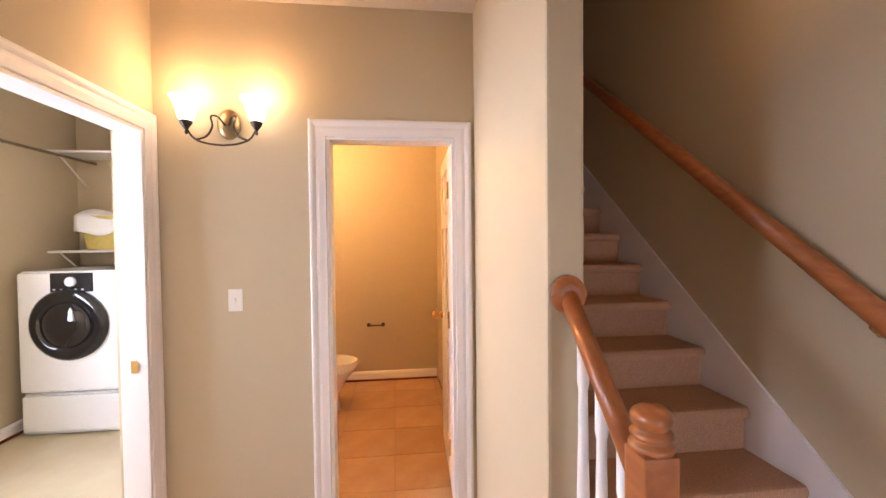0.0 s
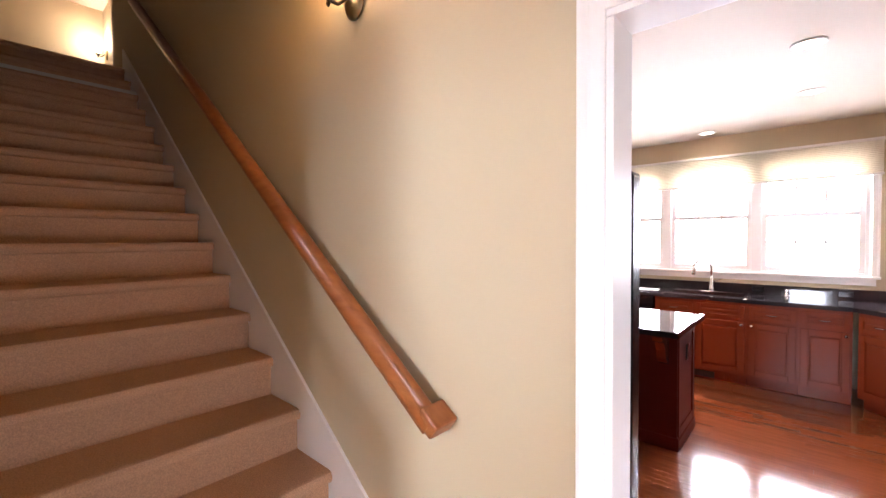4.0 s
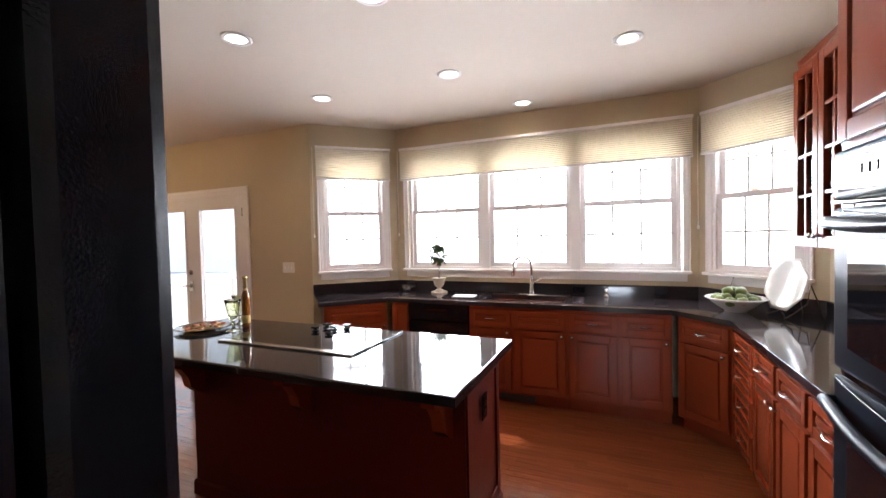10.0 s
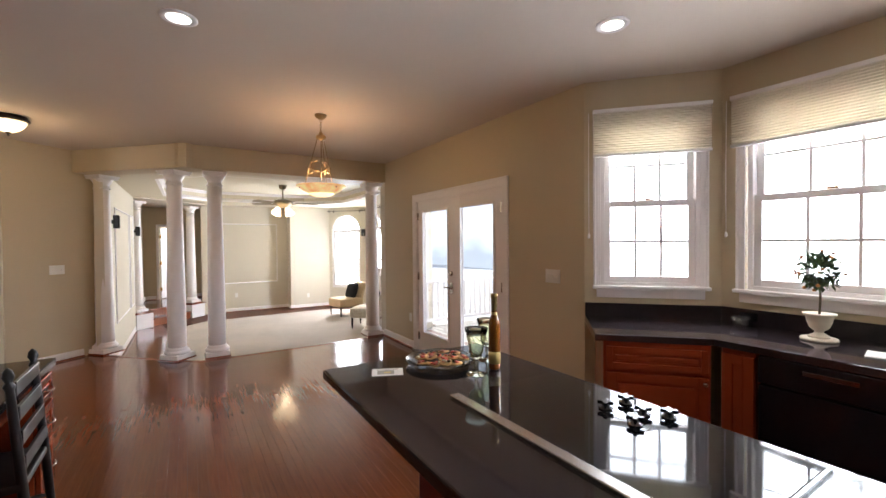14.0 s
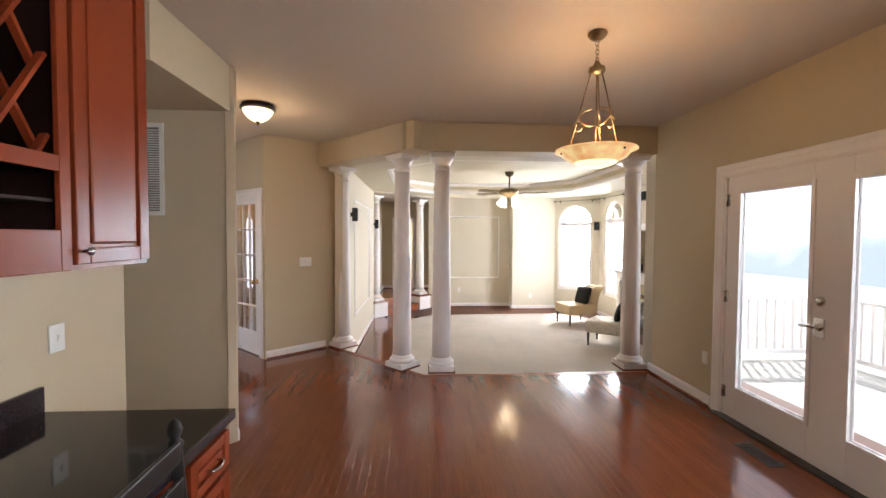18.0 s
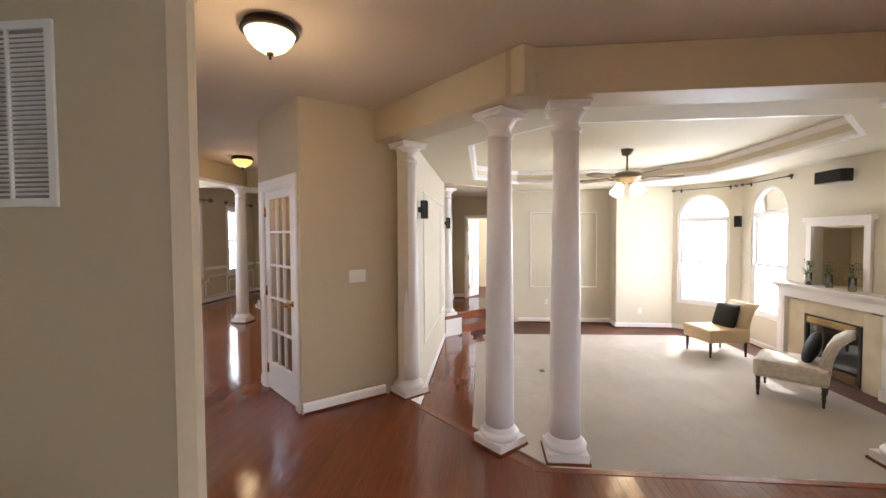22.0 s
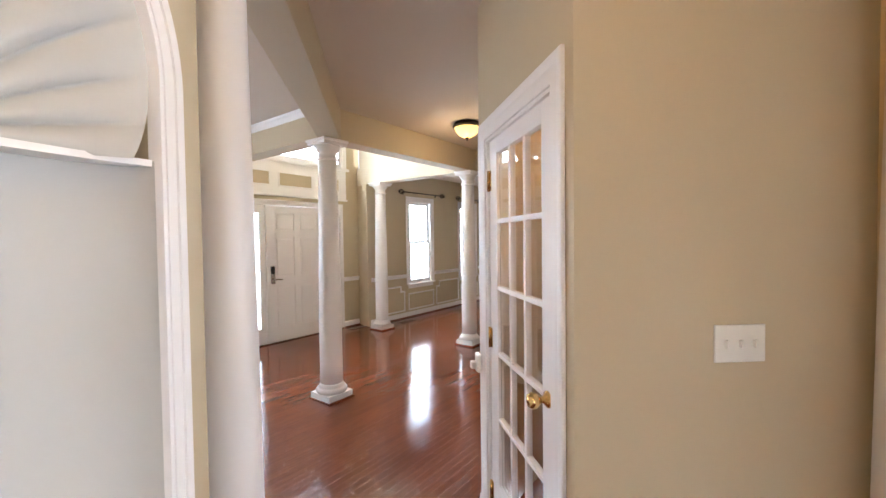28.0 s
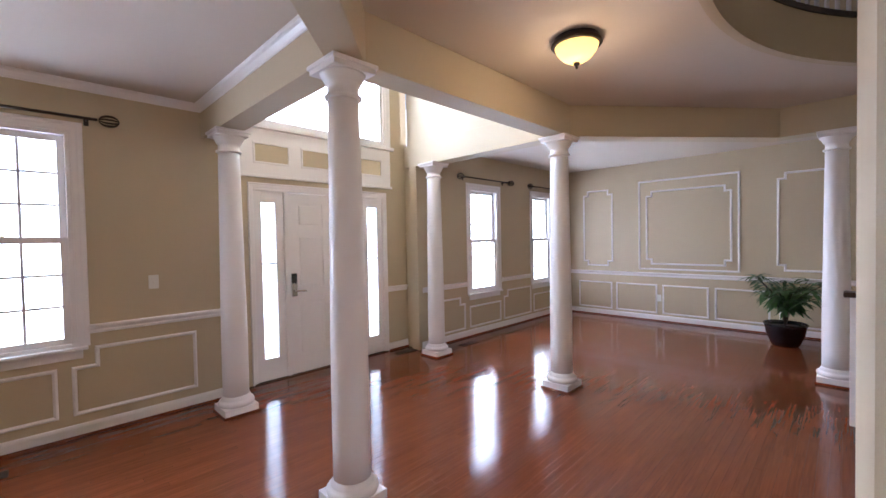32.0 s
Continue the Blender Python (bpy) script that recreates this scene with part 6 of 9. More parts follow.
setting(part("ceiling_landing", bm, CEIL), "white ceiling above the upper landing", "ceiling")
# solid below the flight, seen from the side
bm = bmesh.new()
pts = [(NOSE1 - 0.04, 0.003), (NOSE1 - 0.04, RISE - 0.03)] + [(-1.012, zt(-1.012) - RISE - 0.02), (-1.012, 0.003)]
a = [bm.verts.new((x, -0.66, z)) for x, z in pts]
b = [bm.verts.new((x, -0.635, z)) for x, z in pts]
bm.faces.new(a)
bm.faces.new(list(reversed(b)))
for i in range(len(pts)):
    bm.faces.new((a[i - 1], a[i], b[i], b[i - 1]))
bmesh.ops.recalc_face_normals(bm, faces=bm.faces)
part("stringer", bm, TRIM, t, "white closed stringer")

# wall handrail
t = thing("handrail", pose(-0.545, 0.262, 0.975), "stained oak handrail running up the stair wall", "handrail")
sl = math.atan2(RISE, RUN)
bm = bmesh.new()
L = 4.9
prof = [(-0.03, -0.028), (0.03, -0.028), (0.033, -0.005), (0.028, 0.02), (0.014, 0.032), (-0.014, 0.032), (-0.028, 0.02), (-0.033, -0.005)]
a = [bm.verts.new((0, y, z)) for y, z in prof]
b = [bm.verts.new((-L, y, z)) for y, z in prof]
bm.faces.new(a)
bm.faces.new(list(reversed(b)))
for i in range(len(prof)):
    f = bm.faces.new((a[i - 1], a[i], b[i], b[i - 1]))
    f.smooth = True
bmesh.ops.recalc_face_normals(bm, faces=bm.faces)
bmesh.ops.transform(bm, matrix=pose(0, 0, 0, 0, math.degrees(sl), 0), verts=bm.verts)
part("rail", bm, OAK_RAIL, t)
bm = bmesh.new()
box(bm, -0.06, 0.02, -0.03, 0.066, -0.028, 0.03, bevel=0.01, m=pose(0.01, 0, 0, 0, math.degrees(sl), 0))
part("return", bm, OAK_RAIL, t)
for d in (0.5, 2.2, 4.2):
    bm = bmesh.new()
    x, z = -d * math.cos(sl), d * math.sin(sl)
    tube(bm, [(x, 0, z - 0.03), (x, 0.0, z - 0.06), (x, 0.03, z - 0.085), (x, 0.064, z - 0.085)], 0.007, 8)
    part("bracket", bm, BRASS, t)

# newel, short rail, balusters
t = thing("newel_post", pose(-0.60, -0.69, 0), "stained oak newel post with a turned ball cap", "newel post")
bm = bmesh.new()
box(bm, -0.036, 0.036, -0.036, 0.036, 0.004, 1.082, bevel=0.005)
part("post", bm, OAK_RAIL, t)
bm = bmesh.new()
lathe(bm, [(0.034, 1.08), (0.041, 1.086), (0.043, 1.092), (0.041, 1.098), (0.033, 1.102), (0.031, 1.106), (0.039, 1.111), (0.041, 1.116), (0.037, 1.122), (0.029, 1.126), (0.031, 1.130), (0.038, 1.139), (0.040, 1.148), (0.037, 1.157), (0.027, 1.166), (0.012, 1.171), (0.001, 1.172)], seg=28)
part("cap", bm, OAK_RAIL, t, "turned ball cap")
t = thing("stair_rail", pose(0, 0, 0), "short stained oak stair rail with white balusters", "stair rail")
bm = bmesh.new()
p0, p1 = Vector((-0.63, -0.69, 1.0)), Vector((-1.0, -0.685, 1.33))
tube(bm, [p0, p0 + (p1 - p0) * 0.5, p1], 0.026, 14)
part("rail", bm, OAK_RAIL, t)
bm = bmesh.new()
lathe(bm, [(0.052, 0), (0.056, 0.008), (0.052, 0.018), (0.036, 0.022), (0.03, 0.026)], pose(-1.008, -0.685, 1.335, 0, 90, 0), 24)
part("rosette", bm, OAK_RAIL, t, "round wooden rosette on the wall end")
for x in (-0.70, -0.80, -0.90):
    bm = bmesh.new()
    zt2 = 1.0 + (-0.63 - x) * 0.89 - 0.03
    z0 = max(0.02, zt(x) - 0.20)
    lathe(bm, [(0.016, z0), (0.016, z0 + 0.15), (0.019, z0 + 0.17), (0.013, z0 + 0.2), (0.018, (z0 + zt2) / 2), (0.012, zt2 - 0.12), (0.016, zt2 - 0.1), (0.016, zt2)], pose(x, -0.688, 0), 12)
    part("baluster", bm, TRIM, t, "white turned baluster")


FROST = glow("frosted_lamp_glass", (1.0, 0.80, 0.52), 4.0)


def shade_cup(bm, m, flare=0.062):
    lathe(bm, [(0.022, 0.0), (0.034, 0.012), (0.044, 0.05), (0.052, 0.085), (flare + 0.012, 0.115), (flare + 0.010, 0.115), (0.048, 0.085), (0.04, 0.05), (0.03, 0.016), (0.018, 0.006)], m, 24)


def sconce(name, m, arms, label):
    """A wall sconce: the back plate at the origin, y out of the wall."""
    t = thing(name, m, label, "wall sconce", "wall sconces")
    bm = bmesh.new()
    lathe(bm, [(0.058, 0.0), (0.058, 0.008), (0.046, 0.02), (0.02, 0.028), (0.002, 0.03)], pose(0, 0.002, 0, -90, 0, 0) , 24)
    bmesh.ops.scale(bm, vec=(1, 1, 1.35), verts=bm.verts)
    part("back_plate", bm, ANTIQUE, t)
    for s in arms:
        bm = bmesh.new()
        if s:
            tube(bm, smooth_path([(0, 0.09, -0.125), (s * 0.07, 0.095, -0.118), (s * 0.13, 0.1, -0.095), (s * 0.165, 0.1, -0.045)]), 0.005, 8)
            tube(bm, smooth_path([(s * 0.01, 0.03, -0.01), (s * 0.035, 0.06, 0.025), (s * 0.06, 0.075, 0.02), (s * 0.05, 0.085, -0.03), (s * 0.075, 0.09, -0.08), (s * 0.12, 0.097, -0.1)]), 0.005, 8)
        else:
            tube(bm, [(0, 0.03, 0), (0, 0.08, -0.05), (0, 0.11, -0.05), (0, 0.12, -0.02)], 0.007, 8)
        part("arm", bm, BRONZE, t, "dark scrolled metal arm")
        cx, cy = s * 0.165, 0.1 if s else 0.12
        bm = bmesh.new()
        lathe(bm, [(0.004, -0.075), (0.009, -0.065), (0.005, -0.055), (0.012, -0.045), (0.026, -0.025), (0.03, -0.015), (0.026, -0.008)], pose(cx, cy, 0), 16)
        part("cup", bm, BRONZE, t)
        bm = bmesh.new()
        shade_cup(bm, pose(cx, cy, -0.01))
        part("shade", bm, FROST, t, "lit frosted glass bell shade")
    return t


sconce("double_sconce", pose(-2.108, -2.03, 2.10, 0, 0, -90), (-1, 1), "lit double wall sconce with frosted bell shades")
bulb(-1.98, -1.865, 2.25, 2.4, 0.05, (1.0, 0.64, 0.30))
bulb(-1.98, -2.195, 2.25, 2.4, 0.05, (1.0, 0.64, 0.30))
sconce("single_sconce", pose(-1.0, 0.328, 2.44, 0, 0, 180), (0,), "lit single wall sconce above the handrail")
bulb(-1.0, 0.19, 2.63, 3.2, 0.05, (1.0, 0.56, 0.21))
sconce("single_sconce", pose(-8.1, 0.718, 4.50, 0, 0, 180), (0,), "lit single wall sconce on the upper landing")
bulb(-8.1, 0.55, 4.72, 9, 0.05, (1.0, 0.83, 0.62))


def switch_plate(m, gang=1, toggles=True, label=""):
    """A wall plate; y out of the wall."""
    t = thing("light_switch" if toggles else "wall_outlet", m, label or ("white light switch plate with %d toggle%s" % (gang, "" if gang == 1 else "s") if toggles else "white electrical outlet plate"), "light switch" if toggles else "outlet")
    w = 0.036 + 0.023 * (gang - 1)
    boxpart("plate", (-w, w, 0.001, 0.007, -0.058, 0.058), PLASTIC, t, bevel=0.003)
    for g in range(gang):
        x = (g - (gang - 1) / 2) * 0.046
        if toggles:
            boxpart("toggle", (x - 0.005, x + 0.005, 0.006, 0.018, -0.012, 0.012), PLASTIC, t, bevel=0.002, m=None)
        else:
            for z in (-0.02, 0.02):
                boxpart("socket", (x - 0.016, x + 0.016, 0.006, 0.009, z - 0.014, z + 0.014), PLASTIC, t, bevel=0.004)
    return t


switch_plate(pose(-2.11, -2.02, 1.19, 0, 0, -90))

# bathroom
bm = bmesh.new()
box(bm, -4.3, -2.11, -2.4, -0.745, -0.1, -0.006)
bath_floor = setting(part("floor_bath", bm, GROUT), "grouted bathroom floor", "floor")
tile_mesh = {}
for i in range(6):
    for j in range(5):
        x0, y0 = -4.3 + i * 0.405, -2.42 + j * 0.405
        x1, y1 = min(x0 + 0.40, -2.112), min(y0 + 0.40, -0.747)
        if x1 - x0 < 0.05 or y1 - y0 < 0.05:
            continue
        key = (round(x1 - x0, 3), round(y1 - y0, 3))
        if key not in tile_mesh:
            bm = bmesh.new()
            box(bm, 0, x1 - x0, 0, y1 - y0, -0.006, 0.0, bevel=0.002)
            tile_mesh[key] = bpy.data.meshes.new("tile")
            bm.to_mesh(tile_mesh[key])
            bm.free()
            tile_mesh[key].materials.append(TILE)
        ob = new("tile", tile_mesh[key])
        ob.parent = bath_floor
        ob.location = (x0, y0, 0.003)
baseboard([(-4.22, -0.76), (-4.22, -2.36)], 0.004)
t = thing("toilet", pose(-3.55, -2.24, 0.004), "white porcelain toilet with the lid down", "toilet")
bm = bmesh.new()
rings = [(0.0, 0.115, 0.20, 0.36), (0.12, 0.10, 0.17, 0.37), (0.24, 0.13, 0.20, 0.40), (0.34, 0.175, 0.25, 0.43), (0.385, 0.185, 0.265, 0.44)]
prev = None
for z, rx, ry, cy in rings:
    ring = [bm.verts.new((rx * math.cos(u), cy + ry * math.sin(u), z)) for u in (2 * math.pi * k / 28 for k in range(28))]
    if prev:
        for k in range(28):
            f = bm.faces.new((prev[k], prev[(k + 1) % 28], ring[(k + 1) % 28], ring[k]))
            f.smooth = True
    else:
        bm.faces.new(list(reversed(ring)))
    prev = ring
bm.faces.new(prev)
part("bowl", bm, PORCELAIN, t)
for z0, z1, k in ((0.388, 0.404, 1.02), (0.406, 0.428, 1.0)):
    bm = bmesh.new()
    pts = [(0.187 * k * math.cos(u), 0.44 + 0.268 * k * math.sin(u)) for u in (2 * math.pi * q / 32 for q in range(32))]
    prism(bm, pts, z0, z1, 0.006)
    part("seat" if z0 < 0.4 else "lid", bm, PORCELAIN, t)
boxpart("tank", (-0.22, 0.22, 0.02, 0.2, 0.38, 0.74), PORCELAIN, t, bevel=0.025)
boxpart("tank_lid", (-0.23, 0.23, 0.012, 0.21, 0.742, 0.775), PORCELAIN, t, bevel=0.012)
t = thing("toilet_paper_holder", pose(-4.218, -1.40, 0.60, 0, 0, -90), "dark bronze toilet paper holder on the wall", "toilet paper holder")
for x in (-0.075, 0.075):
    bm = bmesh.new()
    lathe(bm, [(0.02, 0), (0.02, 0.006), (0.01, 0.012), (0.009, 0.05), (0.014, 0.06), (0.002, 0.066)], pose(x, 0.001, 0, -90, 0, 0), 14)
    part("post", bm, BRONZE, t)
bm = bmesh.new()
tube(bm, [(-0.075, 0.05, 0), (0.075, 0.05, 0)], 0.008, 10)
part("roller", bm, BRONZE, t)
bulb(-3.3, -1.9, 2.3, 36, 0.1, (1.0, 0.57, 0.18))

# laundry
VINYL = material("laundry_vinyl", (0.55, 0.45, 0.28), 0.35, grain=((0.62, 0.54, 0.38), 5.0, 0.6), vary=0.2)
bm = bmesh.new()
box(bm, -4.1, -0.57, -4.3, -2.40, -0.1, 0.0)
box(bm, -0.57, 1.6, -4.3, -2.40, -0.1, 0.0)
setting(part("floor_laundry", bm, VINYL), "pale yellow vinyl laundry floor", "floor")
baseboard([(-4.1, -4.15), (-0.6, -4.15)], 0.0)
t = thing("washing_machine", pose(-3.33, -3.68, 0, 0, 0, 90), "white front-loading washer on a pedestal drawer", "washing machine")
boxpart("pedestal", (-0.37, 0.37, 0.02, 0.74, 0.006, 0.33), ENAMEL, t, bevel=0.012)
boxpart("drawer_front", (-0.365, 0.365, -0.012, 0.02, 0.03, 0.315), ENAMEL, t, bevel=0.014)
boxpart("cabinet", (-0.37, 0.37, 0.02, 0.74, 0.335, 1.28), ENAMEL, t, bevel=0.014)
boxpart("front_panel", (-0.367, 0.367, -0.02, 0.02, 0.345, 1.27), ENAMEL, t, bevel=0.02)
bm = bmesh.new()
lathe(bm, [(0.275, 0.0), (0.275, 0.025), (0.25, 0.045), (0.19, 0.05), (0.185, 0.04)], pose(0.0, -0.02, 0.87, 90, 0, 0), 40)
d = part("door", bm, BLACK, t, "round black door ring")
bm = bmesh.new()
lathe(bm, [(0.186, 0.03), (0.16, 0.055), (0.1, 0.075), (0.04, 0.082), (0.001, 0.083)], pose(0.0, -0.02, 0.87, 90, 0, 0), 40)
part("glass_bowl", bm, BLACKGLASS, d, "dark glass porthole")
cp = boxpart("control_panel", (-0.13, 0.17, -0.028, -0.012, 1.12, 1.265), BLACK, t, "dark control panel", bevel=0.006)
bm = bmesh.new()
lathe(bm, [(0.038, 0.0), (0.036, 0.02), (0.028, 0.026), (0.002, 0.027)], pose(0.02, -0.028, 1.2, 90, 0, 0), 24)
part("dial", bm, ENAMEL, cp)
for i in range(5):
    boxpart("button", (-0.1 + 0.05 * i - 0.008, -0.1 + 0.05 * i + 0.008, -0.032, -0.028, 1.135, 1.145), ENAMEL, cp, bevel=0.001)
boxpart("detergent_drawer", (0.19, 0.325, -0.026, -0.012, 1.15, 1.245), ENAMEL, t, bevel=0.006)
for z, x0, x1 in ((1.41, -4.09, -3.0), (2.27, -4.09, -3.0)):
    t = thing("wall_shelf", pose(0, 0, 0), "white ventilated wall shelf on diagonal brackets", "shelf", "laundry shelves")
    boxpart("board", (-4.095, -3.72, -4.14, -2.6, z, z + 0.02), TRIM, t, bevel=0.004)
    for y in (-4.05, -3.3, -2.8):
        bm = bmesh.new()
        tube(bm, [(-3.74, y, z), (-4.09, y, z - 0.26)], 0.008, 8)
        part("bracket", bm, TRIM, t)
bm = bmesh.new()
tube(bm, [(-4.09, -3.98, 2.235), (-1.0, -3.98, 2.235)], 0.013, 12)
tagged(part("closet_rod", bm, CHROME), "metal hanging rod fixed along the laundry wall", "closet rod")
WICKER = material("yellow_plastic_basket", (0.55, 0.42, 0.10), 0.5, grain=((0.4, 0.3, 0.06), 40.0, 0.5))
t = thing("laundry_basket", pose(-3.90, -3.60, 1.43), "yellow laundry basket with a white towel over its rim", "laundry basket")
bm = bmesh.new()
for s in (1,):
    lo = [(-0.15, -0.24), (0.15, -0.24), (0.15, 0.24), (-0.15, 0.24)]
    hi = [(-0.19, -0.29), (0.19, -0.29), (0.19, 0.29), (-0.19, 0.29)]
    a = [bm.verts.new((x, y, 0.003)) for x, y in lo]
    b = [bm.verts.new((x, y, 0.3)) for x, y in hi]
    c = [bm.verts.new((x * 0.95, y * 0.96, 0.3)) for x, y in hi]
    e = [bm.verts.new((x * 0.94, y * 0.95, 0.015)) for x, y in lo]
    bm.faces.new(list(reversed(a)))
    bm.faces.new(e)
    for p, q in ((a, b), (b, c), (c, e)):
        for i in range(4):
            bm.faces.new((p[i], p[(i + 1) % 4], q[(i + 1) % 4], q[i]))
part("body", bm, WICKER, t)
bm = bmesh.new()
rng = random.Random(4)
grid = []
for i in range(15):
    row = []
    for j in range(15):
        u, v = i / 14, j / 14
        x, y = 0.02 + 0.22 * u, -0.31 + 0.56 * v
        z = 0.33 + 0.02 * math.sin(6 * u + 3 * v) + 0.015 * math.sin(11 * v)
        if x > 0.19:
            z -= (x - 0.19) * 3.2 + 0.05 * math.sin(5 * v)
            x = 0.195 + 0.012 * math.sin(9 * v) + (x - 0.19) * 0.2
        row.append(bm.verts.new((x, y, z)))
    grid.append(row)
for i in range(14):
    for j in range(14):
        f = bm.faces.new((grid[i][j], grid[i + 1][j], grid[i + 1][j + 1], grid[i][j + 1]))
        f.smooth = True
TOWEL = material("white_towel", (0.82, 0.81, 0.79), 0.95, bump=0.6, bump_scale=250)
tw = part("towel", bm, TOWEL, t, "white folded towel")
sol = tw.modifiers.new("thick", "SOLIDIFY")
sol.thickness = 0.012
boxpart("door_strike", (-2.0015, -1.997, -2.47, -2.44, 0.86, 0.92), BRASS, None, bevel=0.001)
tagged(bpy.data.objects["door_strike"], "small brass strike plate on the door jamb", "strike plate")
baseboard([(-2.11, -1.65), (-2.11, -2.385)])
bm = bmesh.new()
box(bm, -2.11, 1.6, -2.40, 0.39, -0.1, 0.0)
setting(part("floor_stair_hall", bm, TILE), "tiled stair hall floor", "floor")
baseboard([(-0.17, 0.33), (-0.50, 0.33)])
# ---- living room ----
# carpet laid into the hardwood border
t = thing("carpet", pose(0, 0, LOW), "cream wall-to-wall carpet inset in a hardwood border", "carpet")
bm = bmesh.new()
prism(bm, [(-11.18, 1.53), (-8.03, 1.53), (-7.35, 2.2), (-7.35, 5.8), (-11.42, 5.8), (-11.98, 5.25), (-11.86, 2.25)], -0.004, 0.014, 0.006)
part("surface", bm, CARPET, t)
boxpart("floor_outlet", (-0.05, 0.05, -0.035, 0.035, 0.0141, 0.018), BRONZE, t, "dark metal floor outlet cover", bevel=0.002, m=pose(-9.75, 2.45, 0))
# steps up to the far hall, set across the corner
um2 = Vector((-12.87 + 11.85, 1.97 - 0.95)).normalized()
ang = math.degrees(math.atan2(um2.y, um2.x))
t = thing("hall_steps", pose(-12.36, 1.46, LOW, 0, 0, ang), "two red-brown hardwood steps up to the far hall", "steps")
STEPWOOD = material("hardwood_step", (0.25, 0.075, 0.028), 0.2, grain=((0.13, 0.032, 0.012), 5.0, 0.6), stretch=(0.8, 12, 12), vary=0.15)
for k, (y0, z) in enumerate(((0.09, 0.35), (-0.17, 0.175))):
    boxpart("riser", (-0.5, 0.5, y0, y0 + 0.3 if k else y0 + 0.02, 0.004, z - 0.025), STEPWOOD, t, bevel=0.002)
    boxpart("tread", (-0.5, 0.5, y0 - 0.025, y0 + 0.3 if k else y0 + 0.08, z - 0.025, z + 0.003), STEPWOOD, t, bevel=0.006)
# nosing along the raised floor edge and a middle step
bm = bmesh.new()
sweep(bm, [(-6.72, 4.55, -0.02), (-6.72, 2.0, -0.02), (-7.9, 0.8, -0.02)], [(0.03, -0.004), (0.03, 0.018), (0.022, 0.024), (-0.03, 0.024), (-0.03, -0.004)])
setting(part("trim_nosing", bm, STEPWOOD), "rounded hardwood nosing at the edge of the raised floor", "trim")
bm = bmesh.new()
prism(bm, [(-6.73, 4.56), (-7.02, 4.56), (-7.02, 2.1), (-8.06, 1.05), (-7.92, 0.93), (-7.88, 0.84), (-6.73, 2.0)][::-1], LOW, LOW + 0.15)
setting(part("wall_step_riser", bm, TRIM), "white riser of the middle step", "wall")
bm = bmesh.new()
prism(bm, [(-6.725, 4.56), (-7.04, 4.56), (-7.04, 2.09), (-8.08, 1.04), (-7.94, 0.93), (-7.88, 0.83), (-6.725, 2.0)][::-1], LOW + 0.151, LOW + 0.178)
setting(part("floor_step_tread", bm, STEPWOOD), "hardwood tread of the middle step", "floor")
baseboard([(-11.5, 0.93), (-8.1, 0.93)], LOW)
baseboard([(-10.9, 6.23), (-11.81, 6.23), (-12.63, 5.42), (-12.63, 4.33), (-13.02, 4.33), (-13.02, 2.4)], LOW)


def box_mould(name, m, x0, x1, z0, z1, notch=0.0, w=0.03, corners=()):
    """A picture-frame moulding on a wall (x along, y out); corners listed are stepped in by notch."""
    pts = []
    c = {"bl": (x0, z0), "br": (x1, z0), "tr": (x1, z1), "tl": (x0, z1)}
    for k in ("bl", "br", "tr", "tl"):
        x, z = c[k]
        if k in corners:
            sx, sz = (1 if k[1] == "l" else -1), (1 if k[0] == "b" else -1)
            a, b, d = (x, z + sz * notch), (x + sx * notch, z + sz * notch), (x + sx * notch, z)
            pts += [a, b, d] if k in ("bl", "tr") else [d, b, a]
        else:
            pts.append((x, z))
    bm = bmesh.new()
    sweep(bm, [(x, z, 0) for x, z in pts], [(0.0, 0.0), (0.004, 0.012), (w * 0.5, 0.016), (w - 0.006, 0.008), (w, 0.0)], closed=True)
    mm = m @ Matrix(((1, 0, 0, 0), (0, 0, 1, 0.001), (0, 1, 0, 0), (0, 0, 0, 1)))
    bmesh.ops.transform(bm, matrix=mm, verts=bm.verts)
    bmesh.ops.recalc_face_normals(bm, faces=bm.faces)
    return setting(part(name, bm, TRIM), "white picture-frame moulding on the wall", "trim")


mw, _ = along((-13.02, 4.43), (-13.02, 2.2))
box_mould("trim_panel", mw, 0.374, 1.78, 0.41, 2.03)
mw, _ = along((-11.62, 0.93), (-7.86, 0.93))
for a, b in ((0.22, 0.80), (0.97, 2.77)):
    box_mould("trim_panel", mw, a, b, 0.24, 2.08)


def wall_speaker(m, w=0.1, h=0.2, d=0.07, label="small black wall-mounted loudspeaker"):
    t = thing("wall_speaker", m, label, "loudspeaker", "wall loudspeakers")
    boxpart("cabinet", (-w / 2, w / 2, 0.03, 0.03 + d, -h / 2, h / 2), BLACK, t, bevel=0.008)
    boxpart("grille", (-w / 2 + 0.008, w / 2 - 0.008, 0.03 + d, 0.036 + d, -h / 2 + 0.008, h / 2 - 0.008), material("speaker_cloth", (0.01, 0.01, 0.01), 0.9), t, bevel=0.002)
    boxpart("bracket", (-0.02, 0.02, 0.001, 0.03, -0.03, 0.03), BLACK, t, bevel=0.002)


wall_speaker(pose(-8.49, 0.931, 1.835))
wall_speaker(pose(-11.58, 0.931, 1.775))
wall_speaker(pose(-11.79, 6.20, 1.77, 0, 0, 200))
wall_speaker(pose(-9.78, 6.228, 2.28, 0, 0, 180), 0.42, 0.16, 0.14, "wide black loudspeaker mounted above the mantel")

